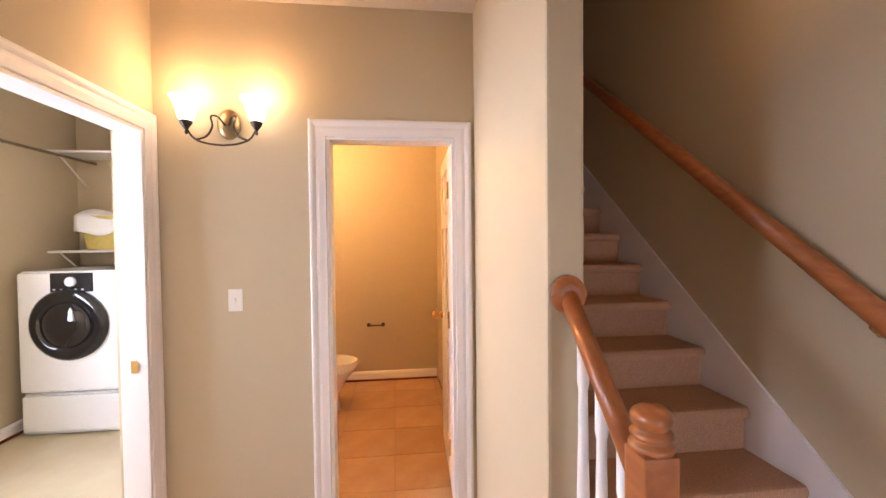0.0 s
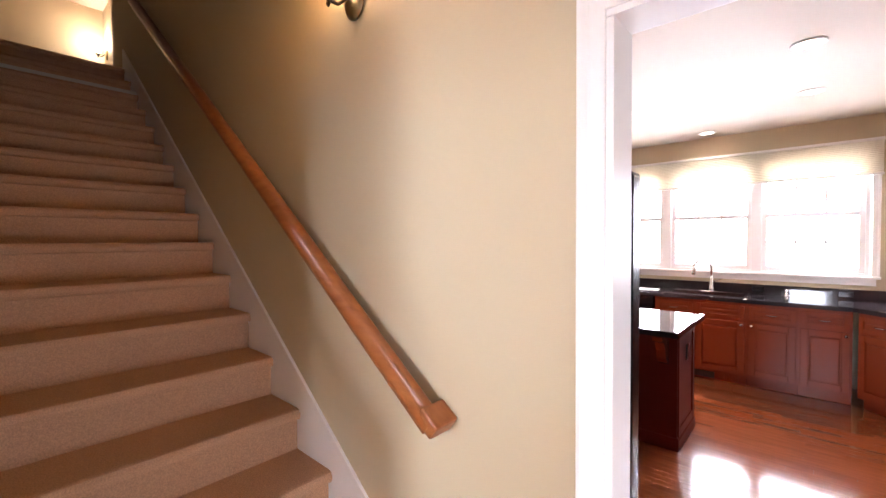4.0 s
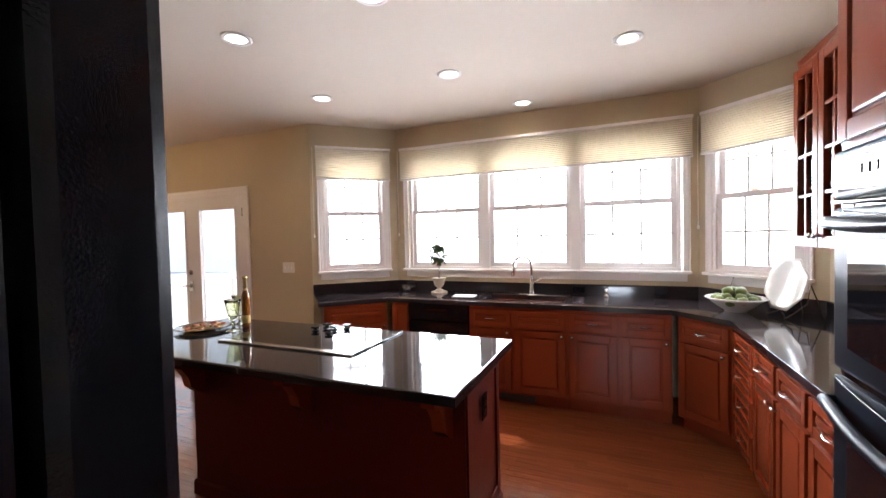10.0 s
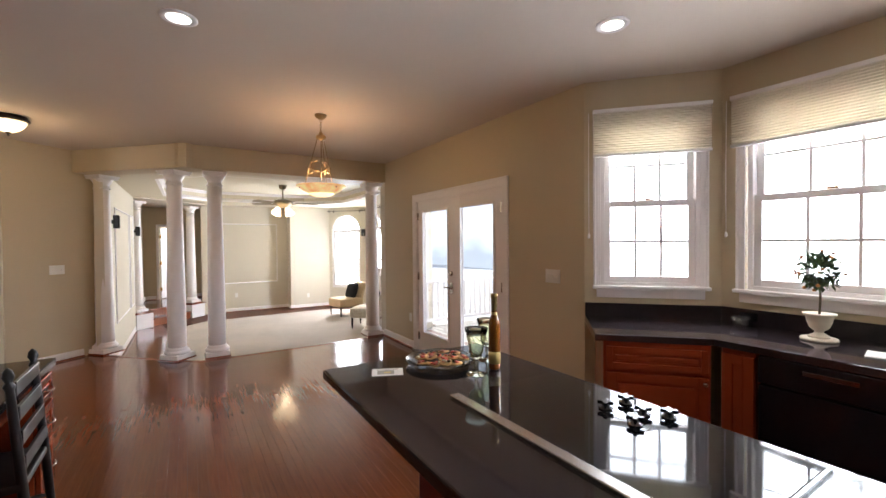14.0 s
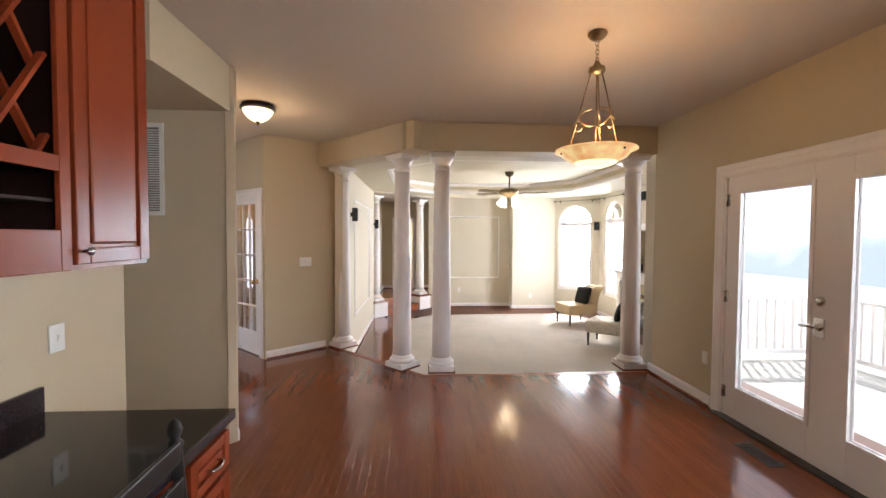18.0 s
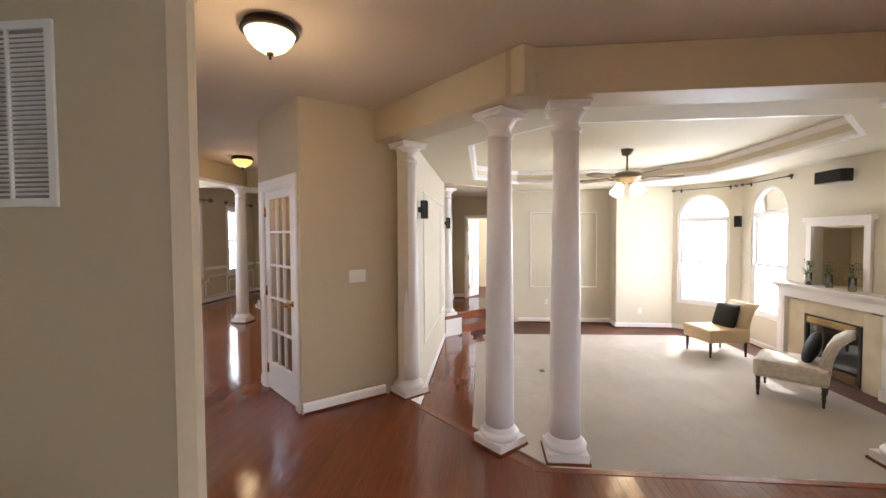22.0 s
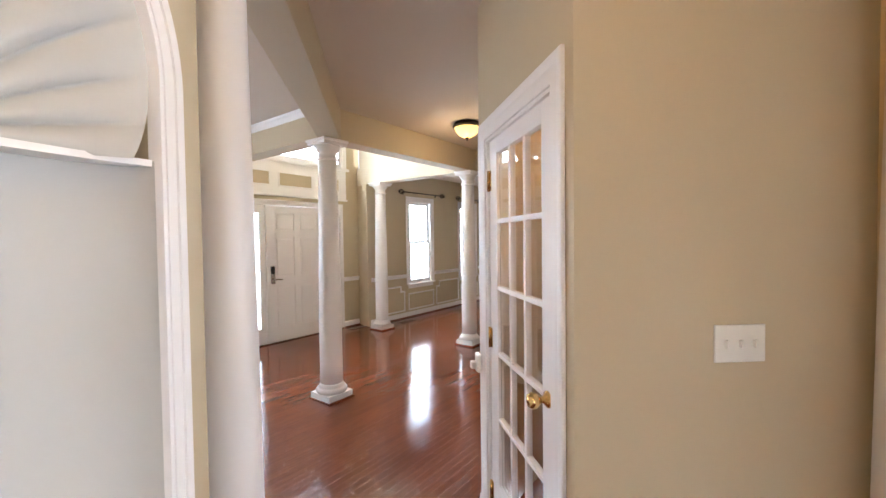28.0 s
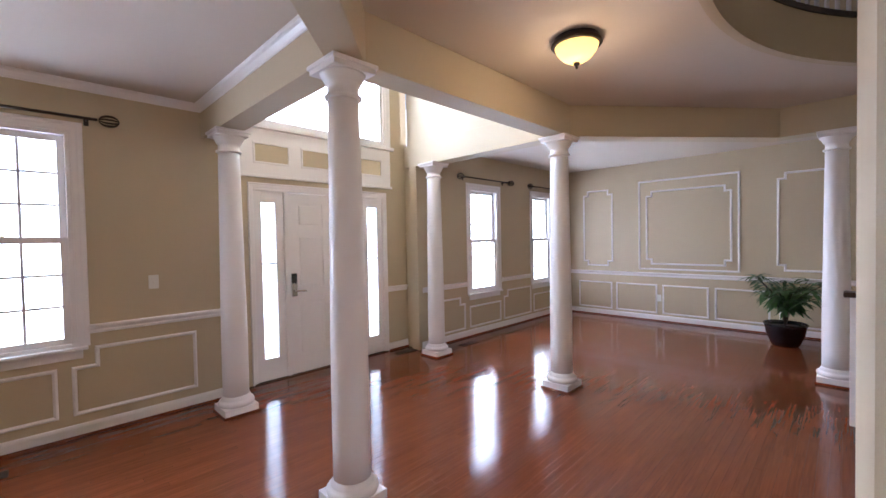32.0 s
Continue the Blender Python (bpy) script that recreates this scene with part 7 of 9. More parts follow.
# slipper chairs
CREAM = material("cream_upholstery", (0.58, 0.44, 0.27), 0.85, grain=((0.48, 0.35, 0.2), 120.0, 0.5), bump=0.3, bump_scale=300, vary=0.15)
PALE = material("pale_patterned_upholstery", (0.62, 0.56, 0.47), 0.85, grain=((0.42, 0.36, 0.29), 22.0, 0.7), bump=0.3, bump_scale=300, vary=0.15)
BLACKCLOTH = material("black_cushion_cloth", (0.010, 0.010, 0.011), 0.8, bump=0.3, bump_scale=200)
DARKWOOD = material("dark_turned_wood", (0.03, 0.014, 0.008), 0.3)


def slipper_chair(m, cloth, label, round_pillow):
    t = thing("slipper_chair", m, label, "chair", "armless slipper chairs")
    boxpart("seat", (-0.31, 0.31, -0.36, 0.30, 0.24, 0.45), cloth, t, bevel=0.045)
    bm = bmesh.new()
    n = 14
    prof = []
    for i in range(n + 1):
        f = i / n
        prof.append((0.2 + 0.16 * f ** 1.6 + 0.05 * max(0, f - 0.8) * 5, 0.40 + 0.41 * f))
    back = [(y + 0.11 - 0.03 * i / n, z) for i, (y, z) in enumerate(prof)]
    ring = prof + list(reversed(back))
    a = [bm.verts.new((-0.29, y, z)) for y, z in ring]
    b = [bm.verts.new((0.29, y, z)) for y, z in ring]
    bm.faces.new(a)
    bm.faces.new(list(reversed(b)))
    for i in range(len(ring)):
        f = bm.faces.new((a[i - 1], a[i], b[i], b[i - 1]))
        f.smooth = True
    bmesh.ops.recalc_face_normals(bm, faces=bm.faces)
    bmesh.ops.bevel(bm, geom=[e for e in bm.edges if abs(e.verts[0].co.x - e.verts[1].co.x) < 1e-6], offset=0.02, segments=2, affect="EDGES")
    part("backrest", bm, cloth, t)
    for x in (-0.26, 0.26):
        for y in (-0.31, 0.26):
            bm = bmesh.new()
            lathe(bm, [(0.012, 0.004), (0.016, 0.02), (0.012, 0.04), (0.022, 0.1), (0.018, 0.13), (0.026, 0.16), (0.02, 0.18), (0.028, 0.245)], pose(x, y, 0.014), 12)
            part("leg", bm, DARKWOOD, t, "dark turned leg")
    p = thing("cushion", m @ pose(0.0 if not round_pillow else 0.02, 0.14, 0.61, -18, 0, 6), "black %s cushion leaning on the chair back" % ("round" if round_pillow else "square"), "cushion", "black cushions")
    bm = bmesh.new()
    n = 16
    for s in (-1, 1):
        g = []
        for i in range(n + 1):
            row = []
            for j in range(n + 1):
                u, v = 2 * i / n - 1, 2 * j / n - 1
                if round_pillow:
                    rr = max(abs(u), abs(v))
                    ll = math.hypot(u, v) or 1
                    u, v = u / ll * rr, v / ll * rr
                    th = 0.07 * max(0.0, 1 - rr ** 2) ** 0.5
                else:
                    th = 0.085 * ((1 - u ** 4) * (1 - v ** 4)) ** 0.6
                    k = 1 - 0.06 * (1 - abs(u * v)) * (max(abs(u), abs(v)) ** 3)
                    u, v = u * k, v * k
                row.append(bm.verts.new((0.20 * u, s * th, 0.20 * v)))
            g.append(row)
        for i in range(n):
            for j in range(n):
                f = bm.faces.new((g[i][j], g[i + 1][j], g[i + 1][j + 1], g[i][j + 1]))
                f.smooth = True
    bmesh.ops.remove_doubles(bm, verts=bm.verts, dist=0.0005)
    bmesh.ops.recalc_face_normals(bm, faces=bm.faces)
    part("cover", bm, BLACKCLOTH, p)
    return t


slipper_chair(pose(-10.85, 5.33, LOW, 0, 0, 10), CREAM, "armless tan slipper chair on dark turned legs", False)
slipper_chair(pose(-9.1, 5.25, LOW, 0, 0, -40), PALE, "armless pale patterned slipper chair on dark turned legs", True)

# fireplace
BRICKBLACK = material("fire_black", (0.015, 0.013, 0.012), 0.5)
MARBLE = material("cream_marble", (0.62, 0.54, 0.40), 0.2, grain=((0.5, 0.4, 0.27), 7.0, 0.6), vary=0.2)
FM = pose(-9.80, 6.228, LOW, 0, 0, 180)
t = thing("fireplace", FM, "white mantelpiece with a marble surround and glass firebox", "fireplace")
bm = bmesh.new()
for a in ((-0.55, 0.55, 0.002, 0.06, 0.95, 1.0), (-0.75, -0.45, 0.002, 0.06, 0.0, 0.95), (0.45, 0.75, 0.002, 0.06, 0.0, 0.95), (-0.45, 0.45, 0.002, 0.06, 0.78, 0.95)):
    box(bm, *a, bevel=0.003)
part("surround", bm, MARBLE, t, "cream marble surround")
for s in (-1, 1):
    bm = bmesh.new()
    a, b = sorted((s * 0.755, s * 0.90))
    box(bm, a, b, 0.002, 0.12, 0.004, 0.98, bevel=0.005)
    box(bm, a - 0.01, b + 0.01, 0.002, 0.135, 0.004, 0.14, bevel=0.005)
    box(bm, a + 0.03, b - 0.03, 0.12, 0.128, 0.2, 0.9, bevel=0.004)
    part("pilaster", bm, TRIM, t)
bm = bmesh.new()
box(bm, -0.90, 0.90, 0.002, 0.12, 0.98, 1.1, bevel=0.005)
box(bm, -0.92, 0.92, 0.002, 0.15, 1.1, 1.13, bevel=0.006)
box(bm, -0.94, 0.94, 0.002, 0.19, 1.13, 1.155, bevel=0.006)
box(bm, -0.97, 0.97, 0.002, 0.24, 1.155, 1.19, bevel=0.008)
part("mantel", bm, TRIM, t, "white stepped mantel shelf")
bm = bmesh.new()
box(bm, -0.44, 0.44, 0.03, 0.07, 0.66, 0.77, bevel=0.004)
box(bm, -0.44, 0.44, 0.03, 0.07, 0.03, 0.14, bevel=0.004)
box(bm, -0.44, -0.40, 0.03, 0.07, 0.14, 0.66, bevel=0.004)
box(bm, 0.40, 0.44, 0.03, 0.07, 0.14, 0.66, bevel=0.004)
part("firebox_frame", bm, BRICKBLACK, t, "black metal firebox frame")
boxpart("fire_glass", (-0.4, 0.4, 0.03, 0.045, 0.14, 0.66), BLACKGLASS, t, "dark fireplace glass", bevel=0.0)
for i in range(5):
    for z in (0.05, 0.68):
        boxpart("louvre", (-0.38, 0.38, 0.07, 0.078, z + 0.016 * i, z + 0.016 * i + 0.008), BRASS, t, "brass louvre", bevel=0.001)
# recess above the mantel with its white frame
m = FM
bm = bmesh.new()
for a in ((-0.49, -0.40, 1.19, 2.0), (0.40, 0.49, 1.19, 2.0), (-0.49, 0.49, 2.0, 2.06), (-0.53, 0.53, 2.06, 2.12)):
    box(bm, a[0], a[1], 0.001, 0.04 if a[3] < 2.1 else 0.07, a[2], a[3], m, 0.006)
setting(part("trim_niche_frame", bm, TRIM), "white pilastered frame round the recess above the mantel", "trim")
bm = bmesh.new()
for a in ((-0.42, 0.42, -0.5, -0.48, 1.1, 2.02), (-0.42, -0.40, -0.48, -0.12, 1.1, 2.02), (0.40, 0.42, -0.48, -0.12, 1.1, 2.02), (-0.42, 0.42, -0.48, -0.12, 1.97, 1.99), (-0.42, 0.42, -0.48, -0.12, 1.15, 1.17)):
    box(bm, *a, m)
setting(part("wall_niche_back", bm, WALL), "beige lining of the recess above the mantel", "wall")
boxpart_ob = boxpart("black_speaker", (-0.38, -0.24, -0.4, -0.2, 1.172, 1.6), BLACK, None, bevel=0.01, m=m)
tagged(boxpart_ob, "black upright loudspeaker standing in the recess", "loudspeaker")

VASEGLASS = glassy("clear_vase_glass", (0.95, 0.98, 0.97))
LEAF = material("dark_green_leaf", (0.035, 0.085, 0.022), 0.45, island=0.3)
SOIL = material("brown_soil", (0.05, 0.03, 0.02), 0.9)


def leaf_mesh(bm, p, d, ln, w, droop=0.3, rng=random):
    """One pointed leaf from p along d."""
    d = d.normalized()
    side = d.cross(Vector((0, 0, 1)))
    if side.length < 0.05:
        side = Vector((1, 0, 0))
    side.normalize()
    up = side.cross(d)
    rows = []
    for f, k in ((0.0, 0.15), (0.3, 0.9), (0.6, 0.85), (0.85, 0.4), (1.0, 0.0)):
        c = p + d * (ln * f) - Vector((0, 0, 1)) * (droop * ln * f * f)
        if k == 0.0:
            rows.append([bm.verts.new(c)])
        else:
            rows.append([bm.verts.new(c - side * w * k / 2 + up * 0.12 * w * k), bm.verts.new(c), bm.verts.new(c + side * w * k / 2 + up * 0.12 * w * k)])
    for a, b in zip(rows, rows[1:]):
        if len(b) == 3:
            bm.faces.new((a[0], a[1], b[1], b[0]))
            bm.faces.new((a[1], a[2], b[2], b[1]))
        else:
            bm.faces.new((a[0], a[1], b[0]))
            bm.faces.new((a[1], a[2], b[0]))


rng = random.Random(11)
for k in range(3):
    x = 0.34 - 0.34 * k
    t = thing("vase_plant", FM @ pose(x, 0.10, 1.19), "clear glass vase with leafy green sprigs on the mantel", "potted plant", "mantel vases")
    bm = bmesh.new()
    lathe(bm, [(0.04, 0.001), (0.04, 0.17), (0.036, 0.17), (0.036, 0.012), (0.001, 0.012)], seg=20)
    part("vase", bm, VASEGLASS, t)
    bm = bmesh.new()
    lathe(bm, [(0.034, 0.014), (0.034, 0.1), (0.001, 0.102)], seg=16)
    part("pebbles", bm, MARBLE, t)
    bm = bmesh.new()
    for i in range(46):
        a = rng.uniform(0, 6.28)
        z = rng.uniform(0.15, 0.34)
        rr = rng.uniform(0.0, 0.055)
        leaf_mesh(bm, Vector((rr * math.cos(a), rr * math.sin(a), z)), Vector((math.cos(a), math.sin(a), rng.uniform(-0.2, 0.9))), rng.uniform(0.035, 0.06), 0.03)
    for i in range(5):
        a = i * 1.3
        tube(bm, [(0, 0, 0.06), (0.01 * math.cos(a), 0.01 * math.sin(a), 0.16), (0.03 * math.cos(a), 0.03 * math.sin(a), 0.3)], 0.0025, 5)
    part("leaves", bm, LEAF, t)["kind"] = "stuff"

# ceiling fan
FAN_METAL = material("dark_antique_bronze", (0.23, 0.18, 0.105), 0.42, metal=0.6, vary=0.2)
FAN_BLADE = material("fan_blade_wood", (0.24, 0.19, 0.13), 0.45, grain=((0.15, 0.115, 0.075), 8.0, 0.5), stretch=(1, 8, 1))
t = thing("ceiling_fan", pose(-10.04, 3.66, H - 0.095), "antique metal ceiling fan with five blades and lit glass shades", "ceiling fan")
t.scale = (1.08, 1.08, 1.08)
bm = bmesh.new()
lathe(bm, [(0.02, 0.0), (0.065, 0.02), (0.075, 0.07), (0.075, 0.088)], seg=24)
part("canopy", bm, FAN_METAL, t)
bm = bmesh.new()
lathe(bm, [(0.014, -0.2), (0.014, 0.01)], seg=12)
part("downrod", bm, FAN_METAL, t)
bm = bmesh.new()
lathe(bm, [(0.05, -0.345), (0.09, -0.34), (0.10, -0.325), (0.15, -0.30), (0.18, -0.27), (0.185, -0.245), (0.16, -0.22), (0.11, -0.205), (0.06, -0.19), (0.02, -0.185)], seg=28)
part("motor", bm, FAN_METAL, t)
for k in range(5):
    m2 = pose(0, 0, -0.27, 0, 0, 72 * k + 12)
    bm = bmesh.new()
    tube(bm, [(0.12, 0, 0), (0.2, 0.02, -0.02), (0.27, 0, 0)], 0.01, 8)
    tube(bm, [(0.12, 0, 0), (0.2, -0.02, -0.02), (0.27, 0, 0)], 0.01, 8)
    bmesh.ops.transform(bm, matrix=m2, verts=bm.verts)
    part("blade_iron", bm, FAN_METAL, t)
    bm = bmesh.new()
    prism(bm, [(0.24, -0.05), (0.6, -0.07), (0.66, -0.05), (0.68, 0.0), (0.66, 0.05), (0.6, 0.07), (0.24, 0.05)], -0.004, 0.004)
    bmesh.ops.transform(bm, matrix=m2 @ pose(0, 0, 0, 12, 0, 0), verts=bm.verts)
    part("blade", bm, FAN_BLADE, t)
for k in range(4):
    m2 = pose(0, 0, 0, 0, 0, 90 * k + 30)
    bm = bmesh.new()
    tube(bm, [(0.03, 0, -0.35), (0.09, 0, -0.35), (0.115, 0, -0.37)], 0.007, 8)
    bmesh.ops.transform(bm, matrix=m2, verts=bm.verts)
    part("light_arm", bm, FAN_METAL, t)
    bm = bmesh.new()
    shade_cup(bm, m2 @ pose(0.115, 0, -0.365, 0, 150, 0) @ Matrix.Diagonal((1.3, 1.3, 1.25, 1)), 0.055)
    part("shade", bm, FROST, t, "lit frosted glass shade")
bulb(-10.04, 3.66, 1.93, 6, 0.1)
# ---- foyer, dining room and front room trim ----
RAIL_PROFILE = [(0.0, 0.0), (0.014, 0.004), (0.018, 0.018), (0.012, 0.03), (0.03, 0.05), (0.034, 0.062), (0.03, 0.07), (0.0, 0.072)]


def chair_rail(pts, z=0.79):
    bm = bmesh.new()
    sweep(bm, [(x, y, z) for x, y in pts], RAIL_PROFILE)
    return setting(part("trim_chair_rail", bm, TRIM), "white chair rail moulding along the wall", "trim")


mf, _ = along(*FWALL)
# dining front wall: FWALL runs from x -8.66 to -5.2
chair_rail([(-8.655, FW), (-7.68, FW)])
chair_rail([(-6.72, FW), (-5.31, FW)])
baseboard([(-8.655, FW), (-5.3, FW)])
box_mould("trim_panel", mf, 0.23, 1.08, 0.17, 0.69, 0.14, 0.03, ("tr",))
box_mould("trim_panel", mf, 1.16, 1.72, 0.17, 0.555)
box_mould("trim_panel", mf, 1.80, 2.6, 0.17, 0.69, 0.14, 0.03, ("tl",))
crown([(-8.52, FW), (-5.3, FW), (-5.3, -0.8)], H)
crown([(-6.9, -0.78), (-8.54, -2.5), (-8.52, -2.7), (-8.52, FW)], H)
# foyer sides of the door
for a, b in (((-11.05, -5.06), (-10.72, -5.06)), ((-8.85, -5.06), (-8.66, -5.06))):
    chair_rail([a, b])
    baseboard([a, b])
wall("wall_foyer_return", (-8.66, -4.93), (-8.66, -5.06), 0, H, 0.02)
wall("wall_foyer_return_west", (-11.08, -5.06), (-11.08, -4.76), 0, H, 0.02)
# front room
mr, LR_ = along(*RW)
chair_rail([(-14.9, -4.76), (-14.53, -4.76)], 0.76)
chair_rail([(-13.75, -4.76), (-12.85, -4.76)], 0.76)
chair_rail([(-11.99, -4.76), (-11.08, -4.76)], 0.76)
baseboard([(-14.95, -4.76), (-11.05, -4.76)])
for a, b, cs in ((0.06, 0.40, ()), (0.46, 1.16, ()), (1.24, 2.06, ("tr",)), (2.14, 2.92, ()), (3.02, 3.7, ("tl",))):
    z1 = 0.46 if (a, b) in ((0.46, 1.16), (2.14, 2.92)) else 0.62
    box_mould("trim_panel", mr, a, b, 0.13, z1, 0.1, 0.028, cs)
me, _ = along((-14.95, 0.9), (-14.95, -4.76))
chair_rail([(-14.95, 0.8), (-14.95, -4.7)], 0.76)
baseboard([(-14.95, 0.8), (-14.95, -4.76)])
# along the end wall: distance runs from y 0.9 to -4.76
for a, b in ((4.68, 5.25), (1.6, 2.33), (0.2, 1.4)):
    box_mould("trim_panel", me, a, b, 0.92, 2.34, 0.08, 0.03, ("bl", "br", "tl", "tr"))
box_mould("trim_panel", me, 2.76, 4.23, 0.88, 2.42)
box_mould("trim_panel", me, 2.86, 4.11, 0.97, 2.24, 0.08, 0.03, ("bl", "br", "tl", "tr"))
for a, b in ((4.70, 5.35), (3.93, 4.63), (3.17, 3.85), (2.4, 3.09), (1.5, 2.3), (0.4, 1.4)):
    box_mould("trim_panel", me, a, b, 0.13, 0.63, 0.0, 0.028)
baseboard([(-7.90, 0.685), PB])
baseboard([(PC[0] + 0.0, PC[1]), PD])
baseboard([NE, (-5.36, 0.62)])
baseboard([(-8.75, 0.7), (-8.75, -0.5)])
bulb(-8.25, 0.12, 2.5, 9, 0.06, (1.0, 0.60, 0.25))
baseboard([(-2.9, 4.57), (-3.74, 4.57)])
baseboard([(-5.78, 4.57), (-6.78, 4.57)])
baseboard([(-5.33, 0.56), (-5.33, -1.2)])
baseboard([(-4.47, 0.452), (-3.94, 0.452)])
baseboard([(-14.1, 3.3), (-14.1, 1.83)])
baseboard([(-14.1, 1.17), (-14.1, 0.92), (-12.1, 0.92)])

# curved edge of the upper stair opening with its railing
bm = bmesh.new()
ARC = [(x, stair_curve(x)) for x in (-12.0 + 3.38 * i / 40 for i in range(41))]
for (xa, ya), (xb, yb) in zip(ARC, ARC[1:]):
    m2, ln = along((xa, ya), (xb, yb))
    box(bm, -0.001, ln + 0.001, -0.05, 0.006, H - 0.002, H + 0.33, m2)
setting(part("wall_stair_curve", bm, WALL), "curved beige fascia of the upper stair opening", "wall")
t = thing("gallery_railing", pose(0, 0, 0), "curved gallery railing with white balusters and dark rails", "railing")
for nm, za, zb in (("shoe_rail", H + 0.33, H + 0.37), ("handrail", H + 1.2, H + 1.25)):
    bm = bmesh.new()
    sweep(bm, [(x, y, 0) for x, y in ARC], [(-0.045, za), (0.02, za), (0.02, zb), (-0.045, zb)])
    part(nm, bm, DARKWOOD, t, "dark red wooden rail")
bm = bmesh.new()
box(bm, -11.93, -11.84, -0.66, -0.57, H + 0.33, H + 1.35, bevel=0.006)
part("post", bm, DARKWOOD, t, "dark red square post")
for i in range(1, 40):
    bm = bmesh.new()
    lathe(bm, [(0.014, H + 0.37), (0.014, H + 0.5), (0.018, H + 0.55), (0.012, H + 0.85), (0.015, H + 1.1), (0.013, H + 1.2)], pose(ARC[i][0], ARC[i][1] - 0.012, 0), 8)
    part("baluster", bm, TRIM, t, "white turned baluster")

# entry stair newel at the hall's edge
t = thing("stair_newel", pose(-11.74, -0.65, 0), "white stair newel with a dark wooden rail on top", "newel post")
boxpart("post", (-0.04, 0.04, -0.04, 0.04, 0.004, 0.98), TRIM, t, bevel=0.005)
boxpart("cap", (-0.075, 0.075, -0.075, 0.075, 0.98, 1.02), DARKWOOD, t, "dark red wooden cap", bevel=0.01)
for i in range(3):
    bm = bmesh.new()
    lathe(bm, [(0.012, 0.004), (0.012, 0.15), (0.017, 0.2), (0.012, 0.5), (0.015, 0.85), (0.012, 0.97)], pose(-0.02 - 0.0 * i, 0.13 + 0.11 * i, 0), 10)
    part("baluster", bm, TRIM, t)
bm = bmesh.new()
box(bm, -0.03, 0.03, 0.05, 0.5, 0.97, 1.02, bevel=0.01)
part("rail", bm, DARKWOOD, t, "dark red wooden rail")

# plant in the front room
t = thing("potted_palm", pose(-14.29, -1.28, 0), "leafy green plant in a round black pot on the floor", "potted plant")
bm = bmesh.new()
lathe(bm, [(0.13, 0.004), (0.15, 0.02), (0.2, 0.16), (0.22, 0.26), (0.235, 0.29), (0.225, 0.3), (0.21, 0.26), (0.001, 0.25)], seg=28)
part("pot", bm, BLACK, t, "glossy black pot")
bm = bmesh.new()
lathe(bm, [(0.205, 0.25), (0.12, 0.262), (0.001, 0.266)], seg=20)
part("soil", bm, SOIL, t)
rng = random.Random(5)
bm = bmesh.new()
bs = bmesh.new()
for i in range(15):
    a = rng.uniform(0, 6.28)
    lean = rng.uniform(0.25, 0.95)
    hgt = rng.uniform(0.5, 0.8)
    pts = [(lean * hgt * f * f * math.cos(a), lean * hgt * f * f * math.sin(a), 0.25 + (hgt) * f * (1 - 0.2 * lean * f)) for f in (0, 0.35, 0.7, 1.0)]
    tube(bs, pts, 0.009, 6, r_end=0.004)
    for k in range(28):
        f = rng.uniform(0.35, 1.0)
        j = min(2, int(f * 3))
        p = Vector(pts[j]).lerp(Vector(pts[j + 1]), f * 3 - j)
        b = rng.uniform(0, 6.28)
        leaf_mesh(bm, p, Vector((math.cos(b), math.sin(b), rng.uniform(-0.1, 0.7))), rng.uniform(0.16, 0.27), rng.uniform(0.04, 0.062), 0.5)
PALM_LEAF = material("broad_green_leaf", (0.055, 0.12, 0.032), 0.4, island=0.35)
part("stems", bs, DARKWOOD, t)
part("leaves", bm, PALM_LEAF, t)["kind"] = "stuff"

# ---- lamps ----
ALABASTER_RIM = material("veined_alabaster", (0.70, 0.46, 0.20), 0.35, grain=((0.42, 0.21, 0.06), 11.0, 0.9), vary=0.2)
ar = ALABASTER_RIM.node_tree.nodes["Principled BSDF"]
ALABASTER_RIM.node_tree.links.new(ar.inputs["Base Color"].links[0].from_socket, ar.inputs["Emission Color"])
ar.inputs["Emission Strength"].default_value = 1.1
ALABASTER = glow("lit_alabaster_glass", (1.0, 0.74, 0.36), 1.6)


AMBER = glow("lit_amber_glass", (1.0, 0.66, 0.17), 1.25)


def flush_light(x, y, z, power, bowl):
    t = thing("flush_light", pose(x, y, z), "lit bronze flush ceiling light with an amber glass bowl", "ceiling light", "flush ceiling lights")
    t.scale = (0.90, 0.90, 0.95)
    bm = bmesh.new()
    lathe(bm, [(0.165, -0.055), (0.175, -0.045), (0.17, -0.03), (0.15, -0.02), (0.155, -0.002)], seg=32)
    part("pan", bm, BRONZE, t)
    bm = bmesh.new()
    lathe(bm, [(0.001, -0.165), (0.05, -0.16), (0.1, -0.13), (0.135, -0.09), (0.15, -0.056)], seg=32)
    part("bowl", bm, bowl, t, "glowing amber glass bowl")
    bm = bmesh.new()
    lathe(bm, [(0.002, -0.205), (0.012, -0.195), (0.008, -0.185), (0.022, -0.175), (0.022, -0.163)], seg=14)
    part("finial", bm, BRONZE, t)
    bulb(x, y, z - 0.42, power, 0.12, (1.0, 0.68, 0.36))


flush_light(-6.25, 0.45, H, 8, glow("lit_cream_glass", (1.0, 0.82, 0.50), 1.7))
flush_light(-9.87, -1.94, H, 7, AMBER)

